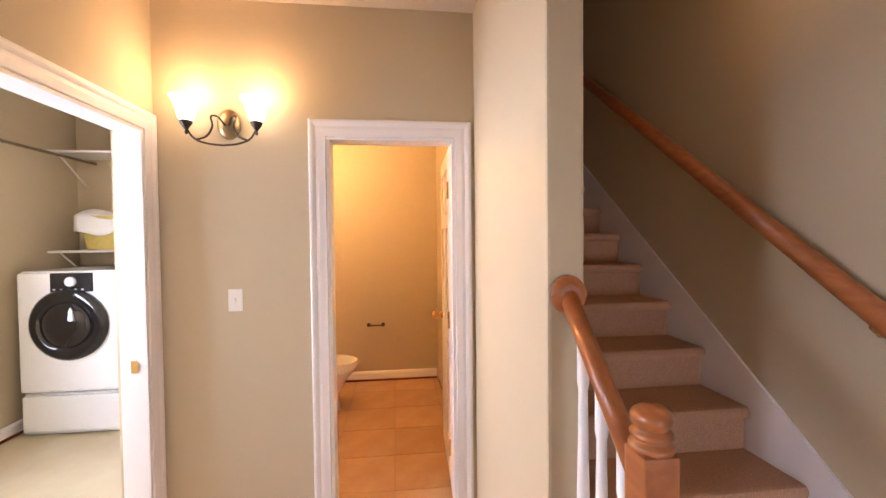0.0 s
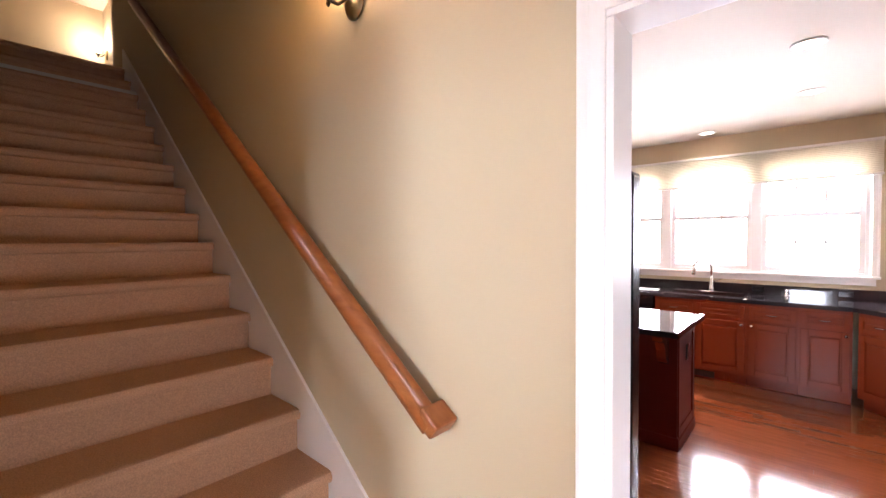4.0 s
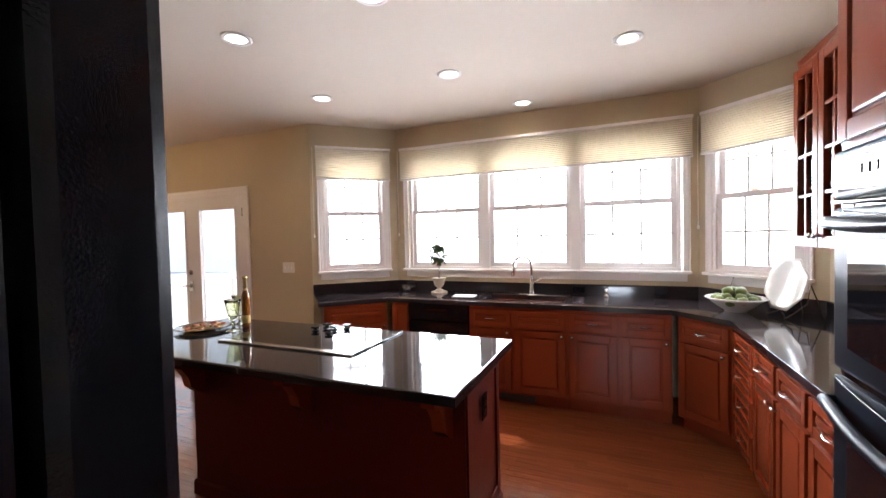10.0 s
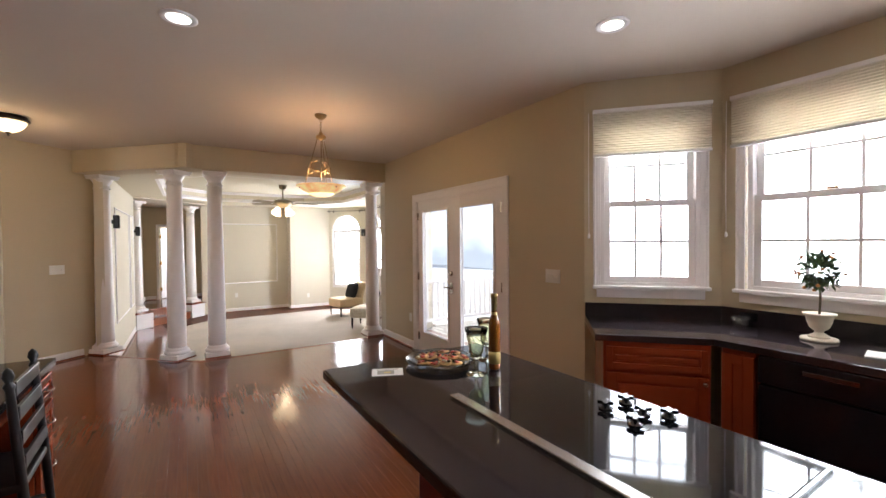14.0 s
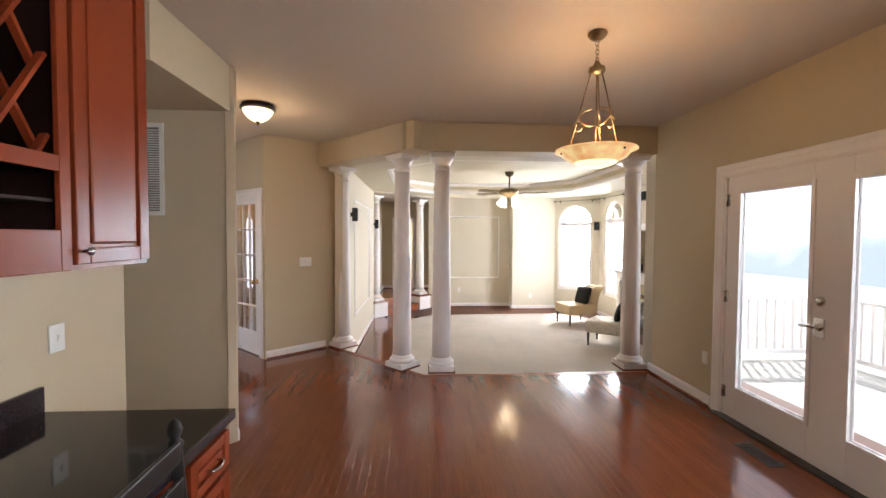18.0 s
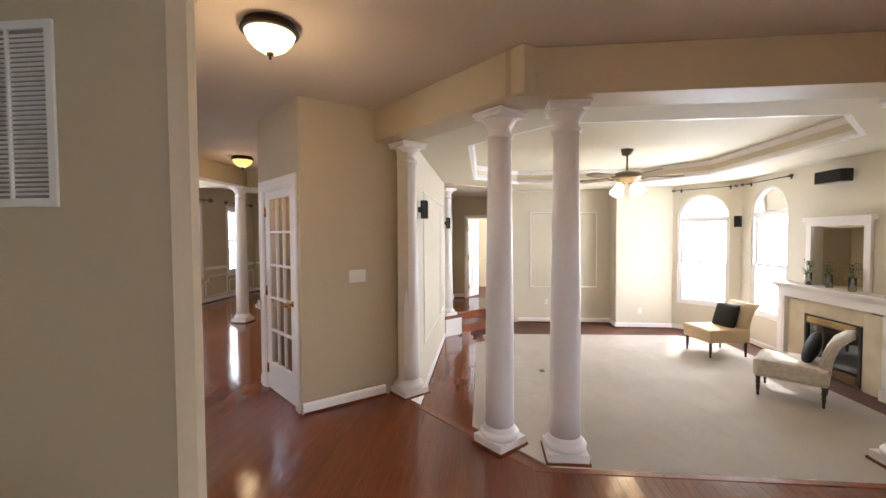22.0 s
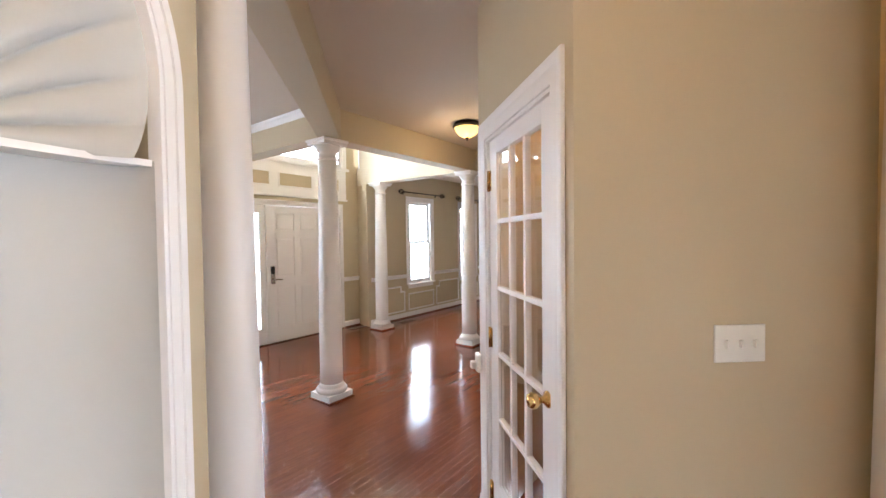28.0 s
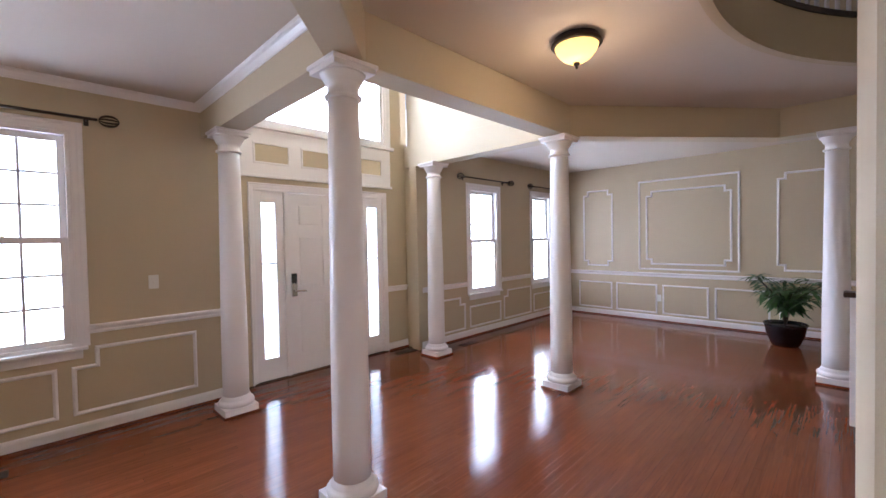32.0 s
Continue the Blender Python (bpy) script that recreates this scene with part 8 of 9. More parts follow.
# pendant over the breakfast area
t = thing("pendant_light", pose(-4.71, 3.01, H), "lit alabaster bowl pendant on antique brass rods", "pendant light")
t.scale = (0.82, 0.82, 1.0)
bm = bmesh.new()
lathe(bm, [(0.02, -0.05), (0.05, -0.035), (0.068, -0.015), (0.068, -0.002)], seg=24)
part("canopy", bm, ANTIQUE, t)
bm = bmesh.new()
for i in range(5):
    z = -0.05 - 0.025 * i
    tube(bm, [(0.011 * math.cos(u) * (1 if i % 2 else 0.3), 0.011 * math.cos(u) * (0.3 if i % 2 else 1), z - 0.012 + 0.017 * math.sin(u)) for u in (2 * math.pi * q / 10 for q in range(10))], 0.003, 5, True)
part("chain", bm, ANTIQUE, t)
bm = bmesh.new()
lathe(bm, [(0.012, -0.25), (0.05, -0.24), (0.06, -0.225), (0.055, -0.205), (0.03, -0.2), (0.022, -0.18), (0.012, -0.165)], seg=24)
part("crown_ring", bm, ANTIQUE, t)
for k in range(3):
    a = radians(120 * k + 25)
    c, s = math.cos(a), math.sin(a)
    bm = bmesh.new()
    tube(bm, [(0.045 * c, 0.045 * s, -0.24), (0.13 * c, 0.13 * s, -0.5), (0.20 * c, 0.20 * s, -0.715)], 0.005, 8)
    part("rod", bm, ANTIQUE, t)
    bm = bmesh.new()
    tube(bm, [(0.03 * c + 0.09 * math.sin(u) * c, 0.03 * s + 0.09 * math.sin(u) * s, -0.50 - 0.05 * math.cos(u)) for u in (math.pi * q / 10 for q in range(11))], 0.006, 6)
    tube(bm, [((0.13 + 0.03 * math.cos(u)) * c, (0.13 + 0.03 * math.cos(u)) * s, -0.55 + 0.03 * math.sin(u)) for u in (1.7 * math.pi * q / 12 for q in range(13))], 0.005, 6)
    part("scroll", bm, ANTIQUE, t, "scrolled antique brass ornament")
    bm = bmesh.new()
    lathe(bm, [(0.008, -0.004), (0.009, 0.004), (0.004, 0.009), (0.001, 0.011)], pose(0.246 * c, 0.246 * s, -0.713, 0, 70, math.degrees(a)), 12)
    part("bolt", bm, BRONZE, t)
bm = bmesh.new()
tube(bm, [(0, 0, -0.24), (0, 0, -0.775)], 0.006, 8)
part("stem", bm, ANTIQUE, t)
bm = bmesh.new()
lathe(bm, [(0.001, -0.80), (0.06, -0.795), (0.11, -0.784), (0.15, -0.765), (0.15, -0.755), (0.1, -0.77), (0.001, -0.785)], seg=40)
part("bowl", bm, ALABASTER, t, "brightly glowing middle of the alabaster bowl")
bm = bmesh.new()
lathe(bm, [(0.15, -0.765), (0.19, -0.75), (0.22, -0.735), (0.245, -0.712), (0.272, -0.70), (0.288, -0.697), (0.282, -0.689), (0.235, -0.708), (0.2, -0.735), (0.15, -0.755)], seg=40)
part("bowl_rim", bm, ALABASTER_RIM, t, "veined amber alabaster rim")
bulb(-4.71, 3.01, 2.12, 13, 0.07, (1.0, 0.66, 0.34))

# recessed downlights
CANGLOW = glow("lit_reflector", (1.0, 0.92, 0.78), 5.0)
for x, y in ((-0.955, 2.87), (0.265, 3.96), (-0.98, 3.99), (-0.62, 4.93), (0.26, 2.82), (-1.945, 2.90), (-2.19, 3.99), (-3.38, 1.87)):
    t = thing("recessed_light", pose(x, y, H), "lit recessed ceiling light with a white trim ring", "ceiling light", "recessed ceiling lights")
    bm = bmesh.new()
    lathe(bm, [(0.062, -0.001), (0.062, -0.008), (0.085, -0.009), (0.092, -0.004), (0.092, -0.001)], seg=32)
    part("trim_ring", bm, TRIM, t)
    bm = bmesh.new()
    lathe(bm, [(0.001, -0.003), (0.06, -0.003), (0.061, -0.006)][::-1], seg=32)
    part("lamp", bm, CANGLOW, t, "glowing lamp face")
    downlight(x, y, H - 0.03, 8 if y > 3.9 else 4)

# ---- wall plates, vents ----
def on(p0, p1, s, z):
    m2, _ = along(p0, p1)
    return m2 @ pose(s, 0.001, z)


switch_plate(on(PA, PB, 0.457, 1.18), 3)
switch_plate(pose(-3.19, 4.569, 1.19, 0, 0, 180), 3)
switch_plate(pose(-5.86, 4.569, 0.43, 0, 0, 180), 1, False)
switch_plate(pose(-4.07, 0.452, 1.10), 1)
switch_plate(pose(-3.71, 0.452, 1.10), 1, False)
switch_plate(pose(-8.12, FW + 0.001, 1.16), 1)
switch_plate(pose(-8.75, -5.058, 1.14), 1)
switch_plate(pose(-11.3, -4.758, 1.14), 1)
switch_plate(on(NA, NB, 1.107, 1.17), 1)
switch_plate(on(NA, NB, 1.40, 1.19), 3)
switch_plate(pose(-13.018, 3.0, 0.1, 0, 0, -90), 1, False)
switch_plate(pose(-12.628, 4.8, 0.0, 0, 0, -90), 1, False)
switch_plate(pose(-14.948, -3.0, 0.4, 0, 0, -90), 1, False)
switch_plate(pose(-14.098, 1.96, 1.12, 0, 0, -90), 1)
# return-air grille and thermostat in the passage
t = thing("return_air_grille", pose(-5.329, -0.18, 1.99, 0, 0, -90), "large white louvred return-air grille on the wall", "vent grille")
bm = bmesh.new()
for a in ((-0.33, 0.33, 0.295, 0.325), (-0.33, 0.33, -0.325, -0.295), (-0.33, -0.30, -0.295, 0.295), (0.30, 0.33, -0.295, 0.295), (-0.155, -0.145, -0.295, 0.295), (-0.005, 0.005, -0.295, 0.295), (0.145, 0.155, -0.295, 0.295)):
    box(bm, a[0], a[1], 0.001, 0.012, a[2], a[3], bevel=0.002)
part("frame", bm, PLASTIC, t)
# dark sheet painted in for the shade between the louvres
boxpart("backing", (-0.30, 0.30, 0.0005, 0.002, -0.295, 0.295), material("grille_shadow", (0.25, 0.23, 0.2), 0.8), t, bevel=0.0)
for i in range(34):
    z = -0.28 + 0.0168 * i
    boxpart("slat", (-0.30, 0.30, -0.005, 0.005, -0.001, 0.001), PLASTIC, t, bevel=0.0, m=pose(0, 0.006, z, 35, 0, 0))
t = thing("thermostat", pose(-5.329, -0.43, 1.34, 0, 0, -90), "white wall thermostat with a small grey display", "thermostat")
boxpart("case", (-0.065, 0.065, 0.001, 0.028, -0.045, 0.045), PLASTIC, t, bevel=0.008)
boxpart("display", (-0.02, 0.045, 0.028, 0.0295, -0.02, 0.025), material("grey_display", (0.2, 0.22, 0.2), 0.3), t, bevel=0.001)


def floor_vent(m):
    t = thing("floor_vent", m, "brown metal floor register set in the boards", "floor vent", "floor registers")
    boxpart("frame", (-0.16, 0.16, -0.06, 0.06, 0.0005, 0.005), BRONZE, t, bevel=0.002)
    for i in range(14):
        x = -0.13 + 0.02 * i
        boxpart("slat", (x - 0.005, x + 0.005, -0.045, 0.045, 0.005, 0.007), DARKWOOD, t, bevel=0.0)


floor_vent(pose(-5.0, 4.35, 0))
floor_vent(pose(-7.08, -4.6, 0))
floor_vent(pose(-11.7, -4.5, 0))
floor_vent(pose(-10.85, -4.85, 0))
bm = bmesh.new()
box(bm, -0.80, -0.48, CF + 0.052, CF + 0.058, 0.015, 0.085, bevel=0.002)
tagged(part("toe_kick_vent", bm, BRONZE), "dark metal vent in the cabinet toe kick", "vent grille")
t = thing("cord_lock", on(PB, PC, 0.97, 0.86), "white plastic child lock hanging on the door casing", "door lock")
boxpart("strap", (-0.03, 0.03, 0.02, 0.045, -0.06, 0.04), PLASTIC, t, bevel=0.012)
boxpart("clip", (-0.02, 0.02, 0.045, 0.075, -0.04, 0.0), PLASTIC, t, bevel=0.01)
# ---- small things in the kitchen ----
URN = material("cream_stone_urn", (0.62, 0.54, 0.42), 0.6, grain=((0.5, 0.42, 0.31), 14.0, 0.5), vary=0.2)
TOPLEAF = material("topiary_leaf", (0.075, 0.11, 0.035), 0.5, island=0.45)
CZ = 0.905


def leaf_blade(bm, p, d, ln, w):
    """A small folded leaf from p along d."""
    d = d.normalized()
    side = d.cross(Vector((0.1, 0.2, 1))).normalized()
    up = side.cross(d)
    v = [bm.verts.new(p), bm.verts.new(p + d * ln * 0.45 - side * w / 2 + up * w * 0.15), bm.verts.new(p + d * ln * 0.5), bm.verts.new(p + d * ln * 0.45 + side * w / 2 + up * w * 0.15), bm.verts.new(p + d * ln)]
    for f in ((0, 1, 2), (0, 2, 3), (1, 4, 2), (2, 4, 3)):
        bm.faces.new([v[i] for i in f])


t = thing("topiary", pose(-1.545, 4.99, CZ), "small ball topiary in a cream stone urn on the counter", "potted plant")
bm = bmesh.new()
lathe(bm, [(0.001, 0.001), (0.085, 0.001), (0.088, 0.008), (0.083, 0.016), (0.05, 0.0185)], seg=28)
lathe(bm, [(0.052, 0.018), (0.045, 0.03), (0.02, 0.045), (0.022, 0.055), (0.045, 0.075), (0.058, 0.11), (0.062, 0.14), (0.075, 0.15), (0.077, 0.158), (0.065, 0.16), (0.055, 0.15), (0.001, 0.148)], seg=28)
part("urn", bm, URN, t, "cream footed urn")
bm = bmesh.new()
tube(bm, [(0, 0, 0.14), (0.004, 0.002, 0.24), (0, 0, 0.36)], 0.006, 8)
part("trunk", bm, material("topiary_bark", (0.10, 0.07, 0.045), 0.8), t)
rng = random.Random(21)
bm = bmesh.new()
for i in range(520):
    u = Vector((rng.gauss(0, 1), rng.gauss(0, 1), rng.gauss(0, 1))).normalized()
    r = 0.108 * rng.uniform(0.45, 1.0)
    leaf_blade(bm, Vector((0, 0, 0.40)) + u * r * 0.9, u + Vector((rng.uniform(-0.6, 0.6), rng.uniform(-0.6, 0.6), rng.uniform(-0.6, 0.6))), rng.uniform(0.03, 0.05), 0.026)
part("crown", bm, TOPLEAF, t, "clipped ball of small dark leaves")["kind"] = "stuff"
BUD = material("orange_bud", (0.55, 0.22, 0.05), 0.5, obj_vary=0.3)
for i in range(26):
    u = Vector((rng.gauss(0, 1), rng.gauss(0, 1), rng.gauss(0, 1))).normalized()
    bm = bmesh.new()
    lathe(bm, [(0.001, -0.009), (0.008, -0.005), (0.010, 0.001), (0.006, 0.008), (0.001, 0.010)], Matrix.Translation(Vector((0, 0, 0.40)) + u * 0.118), 8)
    part("bud", bm, BUD, t, "small orange bud")

t = thing("magazine", pose(-1.205, 4.83, CZ, 0, 0, 8), "open white leaflet lying on the counter", "leaflet")
bm = bmesh.new()
box(bm, -0.11, 0.0, -0.08, 0.08, 0.001, 0.006, bevel=0.001)
box(bm, 0.002, 0.11, -0.08, 0.08, 0.001, 0.005, bevel=0.001)
part("pages", bm, TOWEL, t)
bm = bmesh.new()
for k in range(5):
    box(bm, -0.095, -0.015, -0.055 + 0.025 * k, -0.047 + 0.025 * k, 0.0061, 0.0066)
    box(bm, 0.015, 0.095, -0.055 + 0.025 * k, -0.047 + 0.025 * k, 0.0051, 0.0056)
part("print", bm, PLASTIC, t, "grey print lines")["kind"] = "stuff"
CLEAR = glassy("clear_drinking_glass", (0.97, 0.98, 0.98))
t = thing("glass_bowl", pose(-1.98, 5.08, CZ), "small clear glass bowl on the counter", "bowl")
bm = bmesh.new()
lathe(bm, [(0.03, 0.001), (0.045, 0.01), (0.06, 0.06), (0.056, 0.06), (0.042, 0.014), (0.001, 0.01)], seg=24)
part("bowl", bm, CLEAR, t)
t = thing("soap_dispenser", pose(0.09, 5.11, CZ), "small chrome soap pump beside the sink", "soap dispenser")
bm = bmesh.new()
lathe(bm, [(0.026, 0.001), (0.026, 0.01), (0.014, 0.018), (0.012, 0.05), (0.016, 0.055), (0.014, 0.07), (0.002, 0.073)], seg=18)
part("body", bm, CHROME, t)
bm = bmesh.new()
tube(bm, [(0, 0, 0.06), (0, -0.04, 0.064), (0, -0.06, 0.055)], 0.005, 8)
part("nozzle", bm, CHROME, t)

# fruit bowl
t = thing("fruit_bowl", pose(0.98, 4.60, CZ), "wide white bowl heaped with green apples", "fruit bowl")
bm = bmesh.new()
lathe(bm, [(0.07, 0.001), (0.075, 0.012), (0.12, 0.04), (0.17, 0.085), (0.195, 0.1), (0.19, 0.105), (0.16, 0.088), (0.11, 0.05), (0.001, 0.03)], seg=40)
part("bowl", bm, PORCELAIN, t, "white footed bowl")
APPLE = material("green_apple_skin", (0.13, 0.19, 0.04), 0.4, grain=((0.24, 0.27, 0.08), 30.0, 0.5), obj_vary=0.15)
rng = random.Random(8)
bm = bmesh.new()
lathe(bm, [(0.001, 0.012), (0.014, 0.003), (0.03, 0.012), (0.036, 0.035), (0.032, 0.055), (0.018, 0.066), (0.008, 0.06), (0.001, 0.052)][::1], seg=16)
tube(bm, [(0, 0, 0.052), (0.002, 0, 0.072)], 0.0018, 5)
apple = bpy.data.meshes.new("apple")
bm.to_mesh(apple)
bm.free()
apple.materials.append(APPLE)
for ring, cnt, z in ((0.125, 10, 0.065), (0.07, 6, 0.085), (0.0, 1, 0.1), (0.05, 4, 0.125)):
    for k in range(cnt):
        a = 6.283 * k / cnt + ring * 9
        ob = new("green_apple", apple)
        ob.matrix_world = pose(0.98 + ring * math.cos(a), 4.60 + ring * math.sin(a), CZ + z - 0.012, rng.uniform(-20, 20), rng.uniform(-20, 20), rng.uniform(0, 360))
        tagged(ob, "shiny green apple in the white bowl", "apple", "green apples")
t = thing("glass_bottle", pose(1.06, 5.0, CZ), "clear white glass bottle with a narrow neck", "bottle")
bm = bmesh.new()
lathe(bm, [(0.001, 0.002), (0.05, 0.002), (0.055, 0.02), (0.045, 0.1), (0.018, 0.17), (0.014, 0.2), (0.018, 0.205), (0.014, 0.21), (0.011, 0.2), (0.014, 0.17), (0.04, 0.1), (0.05, 0.02), (0.001, 0.01)], seg=24)
part("body", bm, CLEAR, t)
t = thing("plate_on_stand", pose(1.25, 4.46, CZ, 0, 0, -72), "large white eight-sided plate standing on a thin iron stand", "plate")
bm = bmesh.new()
lathe(bm, [(0.001, 0.0), (0.12, 0.0), (0.165, 0.02), (0.19, 0.026), (0.19, 0.031), (0.163, 0.026), (0.118, 0.007), (0.001, 0.007)], pose(0, 0, 0.215, 75, 0, 0) @ pose(0, 0, 0, 0, 0, 22.5), 8)
part("plate", bm, PORCELAIN, t)
for x in (-0.07, 0.07):
    bm = bmesh.new()
    tube(bm, [(x, -0.10, 0.05), (x, -0.085, 0.03), (x * 1.2, -0.09, 0.005), (x, -0.03, 0.03), (x, 0.06, 0.10), (x * 0.8, 0.09, 0.22), (x * 1.3, 0.15, 0.005)], 0.004, 6)
    part("stand", bm, BRONZE, t, "thin iron stand")

# island things
t = thing("serving_platter", pose(-2.385, 2.935, CZ), "clear glass platter of crackers with red and dark toppings", "platter")
bm = bmesh.new()
lathe(bm, [(0.001, 0.002), (0.10, 0.002), (0.13, 0.008), (0.176, 0.022), (0.178, 0.026), (0.13, 0.013), (0.10, 0.007), (0.001, 0.006)], seg=40)
part("plate", bm, thin_glass("platter_glass", (0.93, 0.97, 1.0)), t, "clear glass plate")
rng = random.Random(2)
CRACKER = material("golden_cracker", (0.52, 0.31, 0.12), 0.8, grain=((0.40, 0.20, 0.06), 60.0, 0.6), obj_vary=0.15)
TOPS = [material("red_pepper", (0.45, 0.05, 0.025), 0.35, obj_vary=0.25), material("smoked_meat", (0.33, 0.10, 0.06), 0.5, obj_vary=0.25), material("white_cheese", (0.72, 0.66, 0.52), 0.6, obj_vary=0.1), material("dark_olive", (0.02, 0.018, 0.014), 0.25)]
spots = [(0.0, 0.0)] + [(0.055 * math.cos(6.283 * k / 6), 0.055 * math.sin(6.283 * k / 6)) for k in range(6)] + [(0.104 * math.cos(6.283 * k / 11 + 0.2), 0.104 * math.sin(6.283 * k / 11 + 0.2)) for k in range(11)]
for k, (x, y) in enumerate(spots):
    x, y = x + rng.uniform(-0.008, 0.008), y + rng.uniform(-0.008, 0.008)
    tilt = pose(x, y, 0.014 + 0.006 * (k % 3), rng.uniform(-10, 10), rng.uniform(-10, 10), rng.uniform(0, 360))
    bm = bmesh.new()
    lathe(bm, [(0.001, -0.003), (0.028, -0.003), (0.031, 0.0), (0.029, 0.003), (0.001, 0.004)], tilt, 14)
    cr = part("cracker", bm, CRACKER, t)
    for j in range(3):
        bm = bmesh.new()
        q = rng.uniform(0.008, 0.015)
        flat = rng.uniform(0.5, 0.9)
        lathe(bm, [(0.001, 0.0), (q * 0.8, 0.001), (q, q * flat * 0.5), (q * 0.7, q * flat), (0.001, q * flat * 1.1)], tilt @ pose(rng.uniform(-0.014, 0.014), rng.uniform(-0.014, 0.014), 0.003, rng.uniform(-20, 20), rng.uniform(-20, 20), 0), 9)
        part("topping", bm, TOPS[(0, 1, 0, 2, 3, 0, 3, 1)[(k * 3 + j) % 8]], cr)
t = thing("card", pose(-2.395, 2.65, CZ, 0, 0, 66), "small printed card lying on the island", "card")
bm = bmesh.new()
box(bm, -0.07, 0.07, -0.05, 0.05, 0.001, 0.003, bevel=0.0005)
part("sheet", bm, TOWEL, t)
for nm, a, mt in (("picture", (-0.045, 0.03, -0.035, 0.02), "grey_green_print"), ("picture", (-0.015, 0.015, -0.02, 0.0), "gold_print")):
    z = 0.0031 if mt == "grey_green_print" else 0.0036
    boxpart(nm, (a[0], a[1], a[2], a[3], z, z + 0.0004), material(mt, (0.34, 0.33, 0.27) if mt == "grey_green_print" else (0.62, 0.50, 0.20), 0.6), t, "faded printed picture", bevel=0.0)
for k in range(3):
    boxpart("print_line", (-0.05, 0.05, 0.026 + 0.007 * k, 0.028 + 0.007 * k, 0.0031, 0.0034), bpy.data.materials["grey_green_print"], t, bevel=0.0)
GOBLET = thin_glass("pale_green_glass", (0.93, 0.97, 0.80))
for x, y in ((-2.157, 2.975), (-2.30, 3.15)):
    t = thing("green_goblet", pose(x, y, CZ), "pale green glass goblet with a flared bowl on the island", "goblet", "goblets on the island")
    bm = bmesh.new()
    lathe(bm, [(0.001, 0.001), (0.044, 0.001), (0.043, 0.004), (0.012, 0.014), (0.008, 0.03), (0.012, 0.05), (0.009, 0.065)], seg=28)
    part("foot", bm, GOBLET, t)
    bm = bmesh.new()
    lathe(bm, [(0.009, 0.066), (0.024, 0.078), (0.032, 0.11), (0.043, 0.17), (0.053, 0.205), (0.051, 0.206), (0.040, 0.17), (0.029, 0.11), (0.020, 0.082), (0.001, 0.074)], seg=28)
    part("bowl", bm, GOBLET, t)
    for k in range(3):
        bm = bmesh.new()
        z = 0.105 + 0.03 * k
        rr = 0.0315 + (0.0115 / 0.06) * (z - 0.11)
        tube(bm, [(rr * math.cos(u), rr * math.sin(u), z + 0.008 * math.sin(7 * u)) for u in (2 * math.pi * q / 56 for q in range(56))], 0.0014, 5, True)
        part("etched_band", bm, GOBLET, t)
t = thing("wine_bottle", pose(-2.165, 3.085, CZ), "slender amber wine bottle with a gold capsule", "bottle")
bm = bmesh.new()
lathe(bm, [(0.001, 0.004), (0.022, 0.001), (0.027, 0.008), (0.027, 0.022), (0.027, 0.205), (0.024, 0.225), (0.014, 0.255), (0.0125, 0.33), (0.015, 0.332), (0.015, 0.345), (0.001, 0.346)], seg=28)
part("body", bm, material("amber_bottle", (0.20, 0.065, 0.008), 0.04, spec=0.7, coat=0.6), t, "dark amber glass body")
bm = bmesh.new()
lathe(bm, [(0.0138, 0.272), (0.0138, 0.33), (0.0165, 0.333), (0.0165, 0.35), (0.001, 0.351)], seg=20)
part("capsule", bm, material("gold_capsule", (0.40, 0.29, 0.10), 0.35, metal=0.5), t, "gold foil capsule")
bm = bmesh.new()
lathe(bm, [(0.0277, 0.03), (0.0277, 0.085)], seg=24)
part("label", bm, material("gold_label", (0.55, 0.40, 0.12), 0.5), t, "gold paper label")
bm = bmesh.new()
lathe(bm, [(0.0145, 0.248), (0.0142, 0.266)], seg=20)
part("neck_band", bm, bpy.data.materials["gold_label"], t, "gold paper neck band")
# ---- shell niche in the diagonal wall ----
mn = along(NA, NB)[0] @ pose(NC, 0, 0)
RI, RO, DEEP, SPRING, HUB = 0.25, 0.328, 0.17, 1.81, 1.66
t = thing("shell_niche", mn, "white moulded wall niche with a scallop shell head", "wall niche")
# frame: two jambs and an arch with a bead
bm = bmesh.new()


def arch_ring(bm, ri, ro, y0, y1, z0):
    n = 28
    line = [(-1.0, z0 - SPRING)] + [(-math.cos(math.pi * i / n), math.sin(math.pi * i / n)) for i in range(n + 1)] + [(1.0, z0 - SPRING)]
    rows = []
    for k, (cx, cz) in enumerate(line):
        end = k in (0, len(line) - 1)
        a = [(ri * cx, cz if end else ri * cz), (ro * cx, cz if end else ro * cz)]
        rows.append([bm.verts.new((a[0][0], y0, SPRING + a[0][1])), bm.verts.new((a[1][0], y0, SPRING + a[1][1])), bm.verts.new((a[1][0], y1, SPRING + a[1][1])), bm.verts.new((a[0][0], y1, SPRING + a[0][1]))])
    for p, q in zip(rows, rows[1:]):
        for i in range(4):
            bm.faces.new((p[i], q[i], q[(i + 1) % 4], p[(i + 1) % 4]))
    bm.faces.new(rows[0])
    bm.faces.new(list(reversed(rows[-1])))
    bmesh.ops.recalc_face_normals(bm, faces=bm.faces)


arch_ring(bm, RI, RO, -0.01, 0.014, 0.72)
part("frame", bm, TRIM, t, "white arched frame")
bm = bmesh.new()
arch_ring(bm, RI + 0.012, RI + 0.03, 0.014, 0.017, 0.86)
arch_ring(bm, RO - 0.03, RO - 0.006, 0.014, 0.019, 0.72)
part("bead", bm, TRIM, t, "raised bead on the frame")
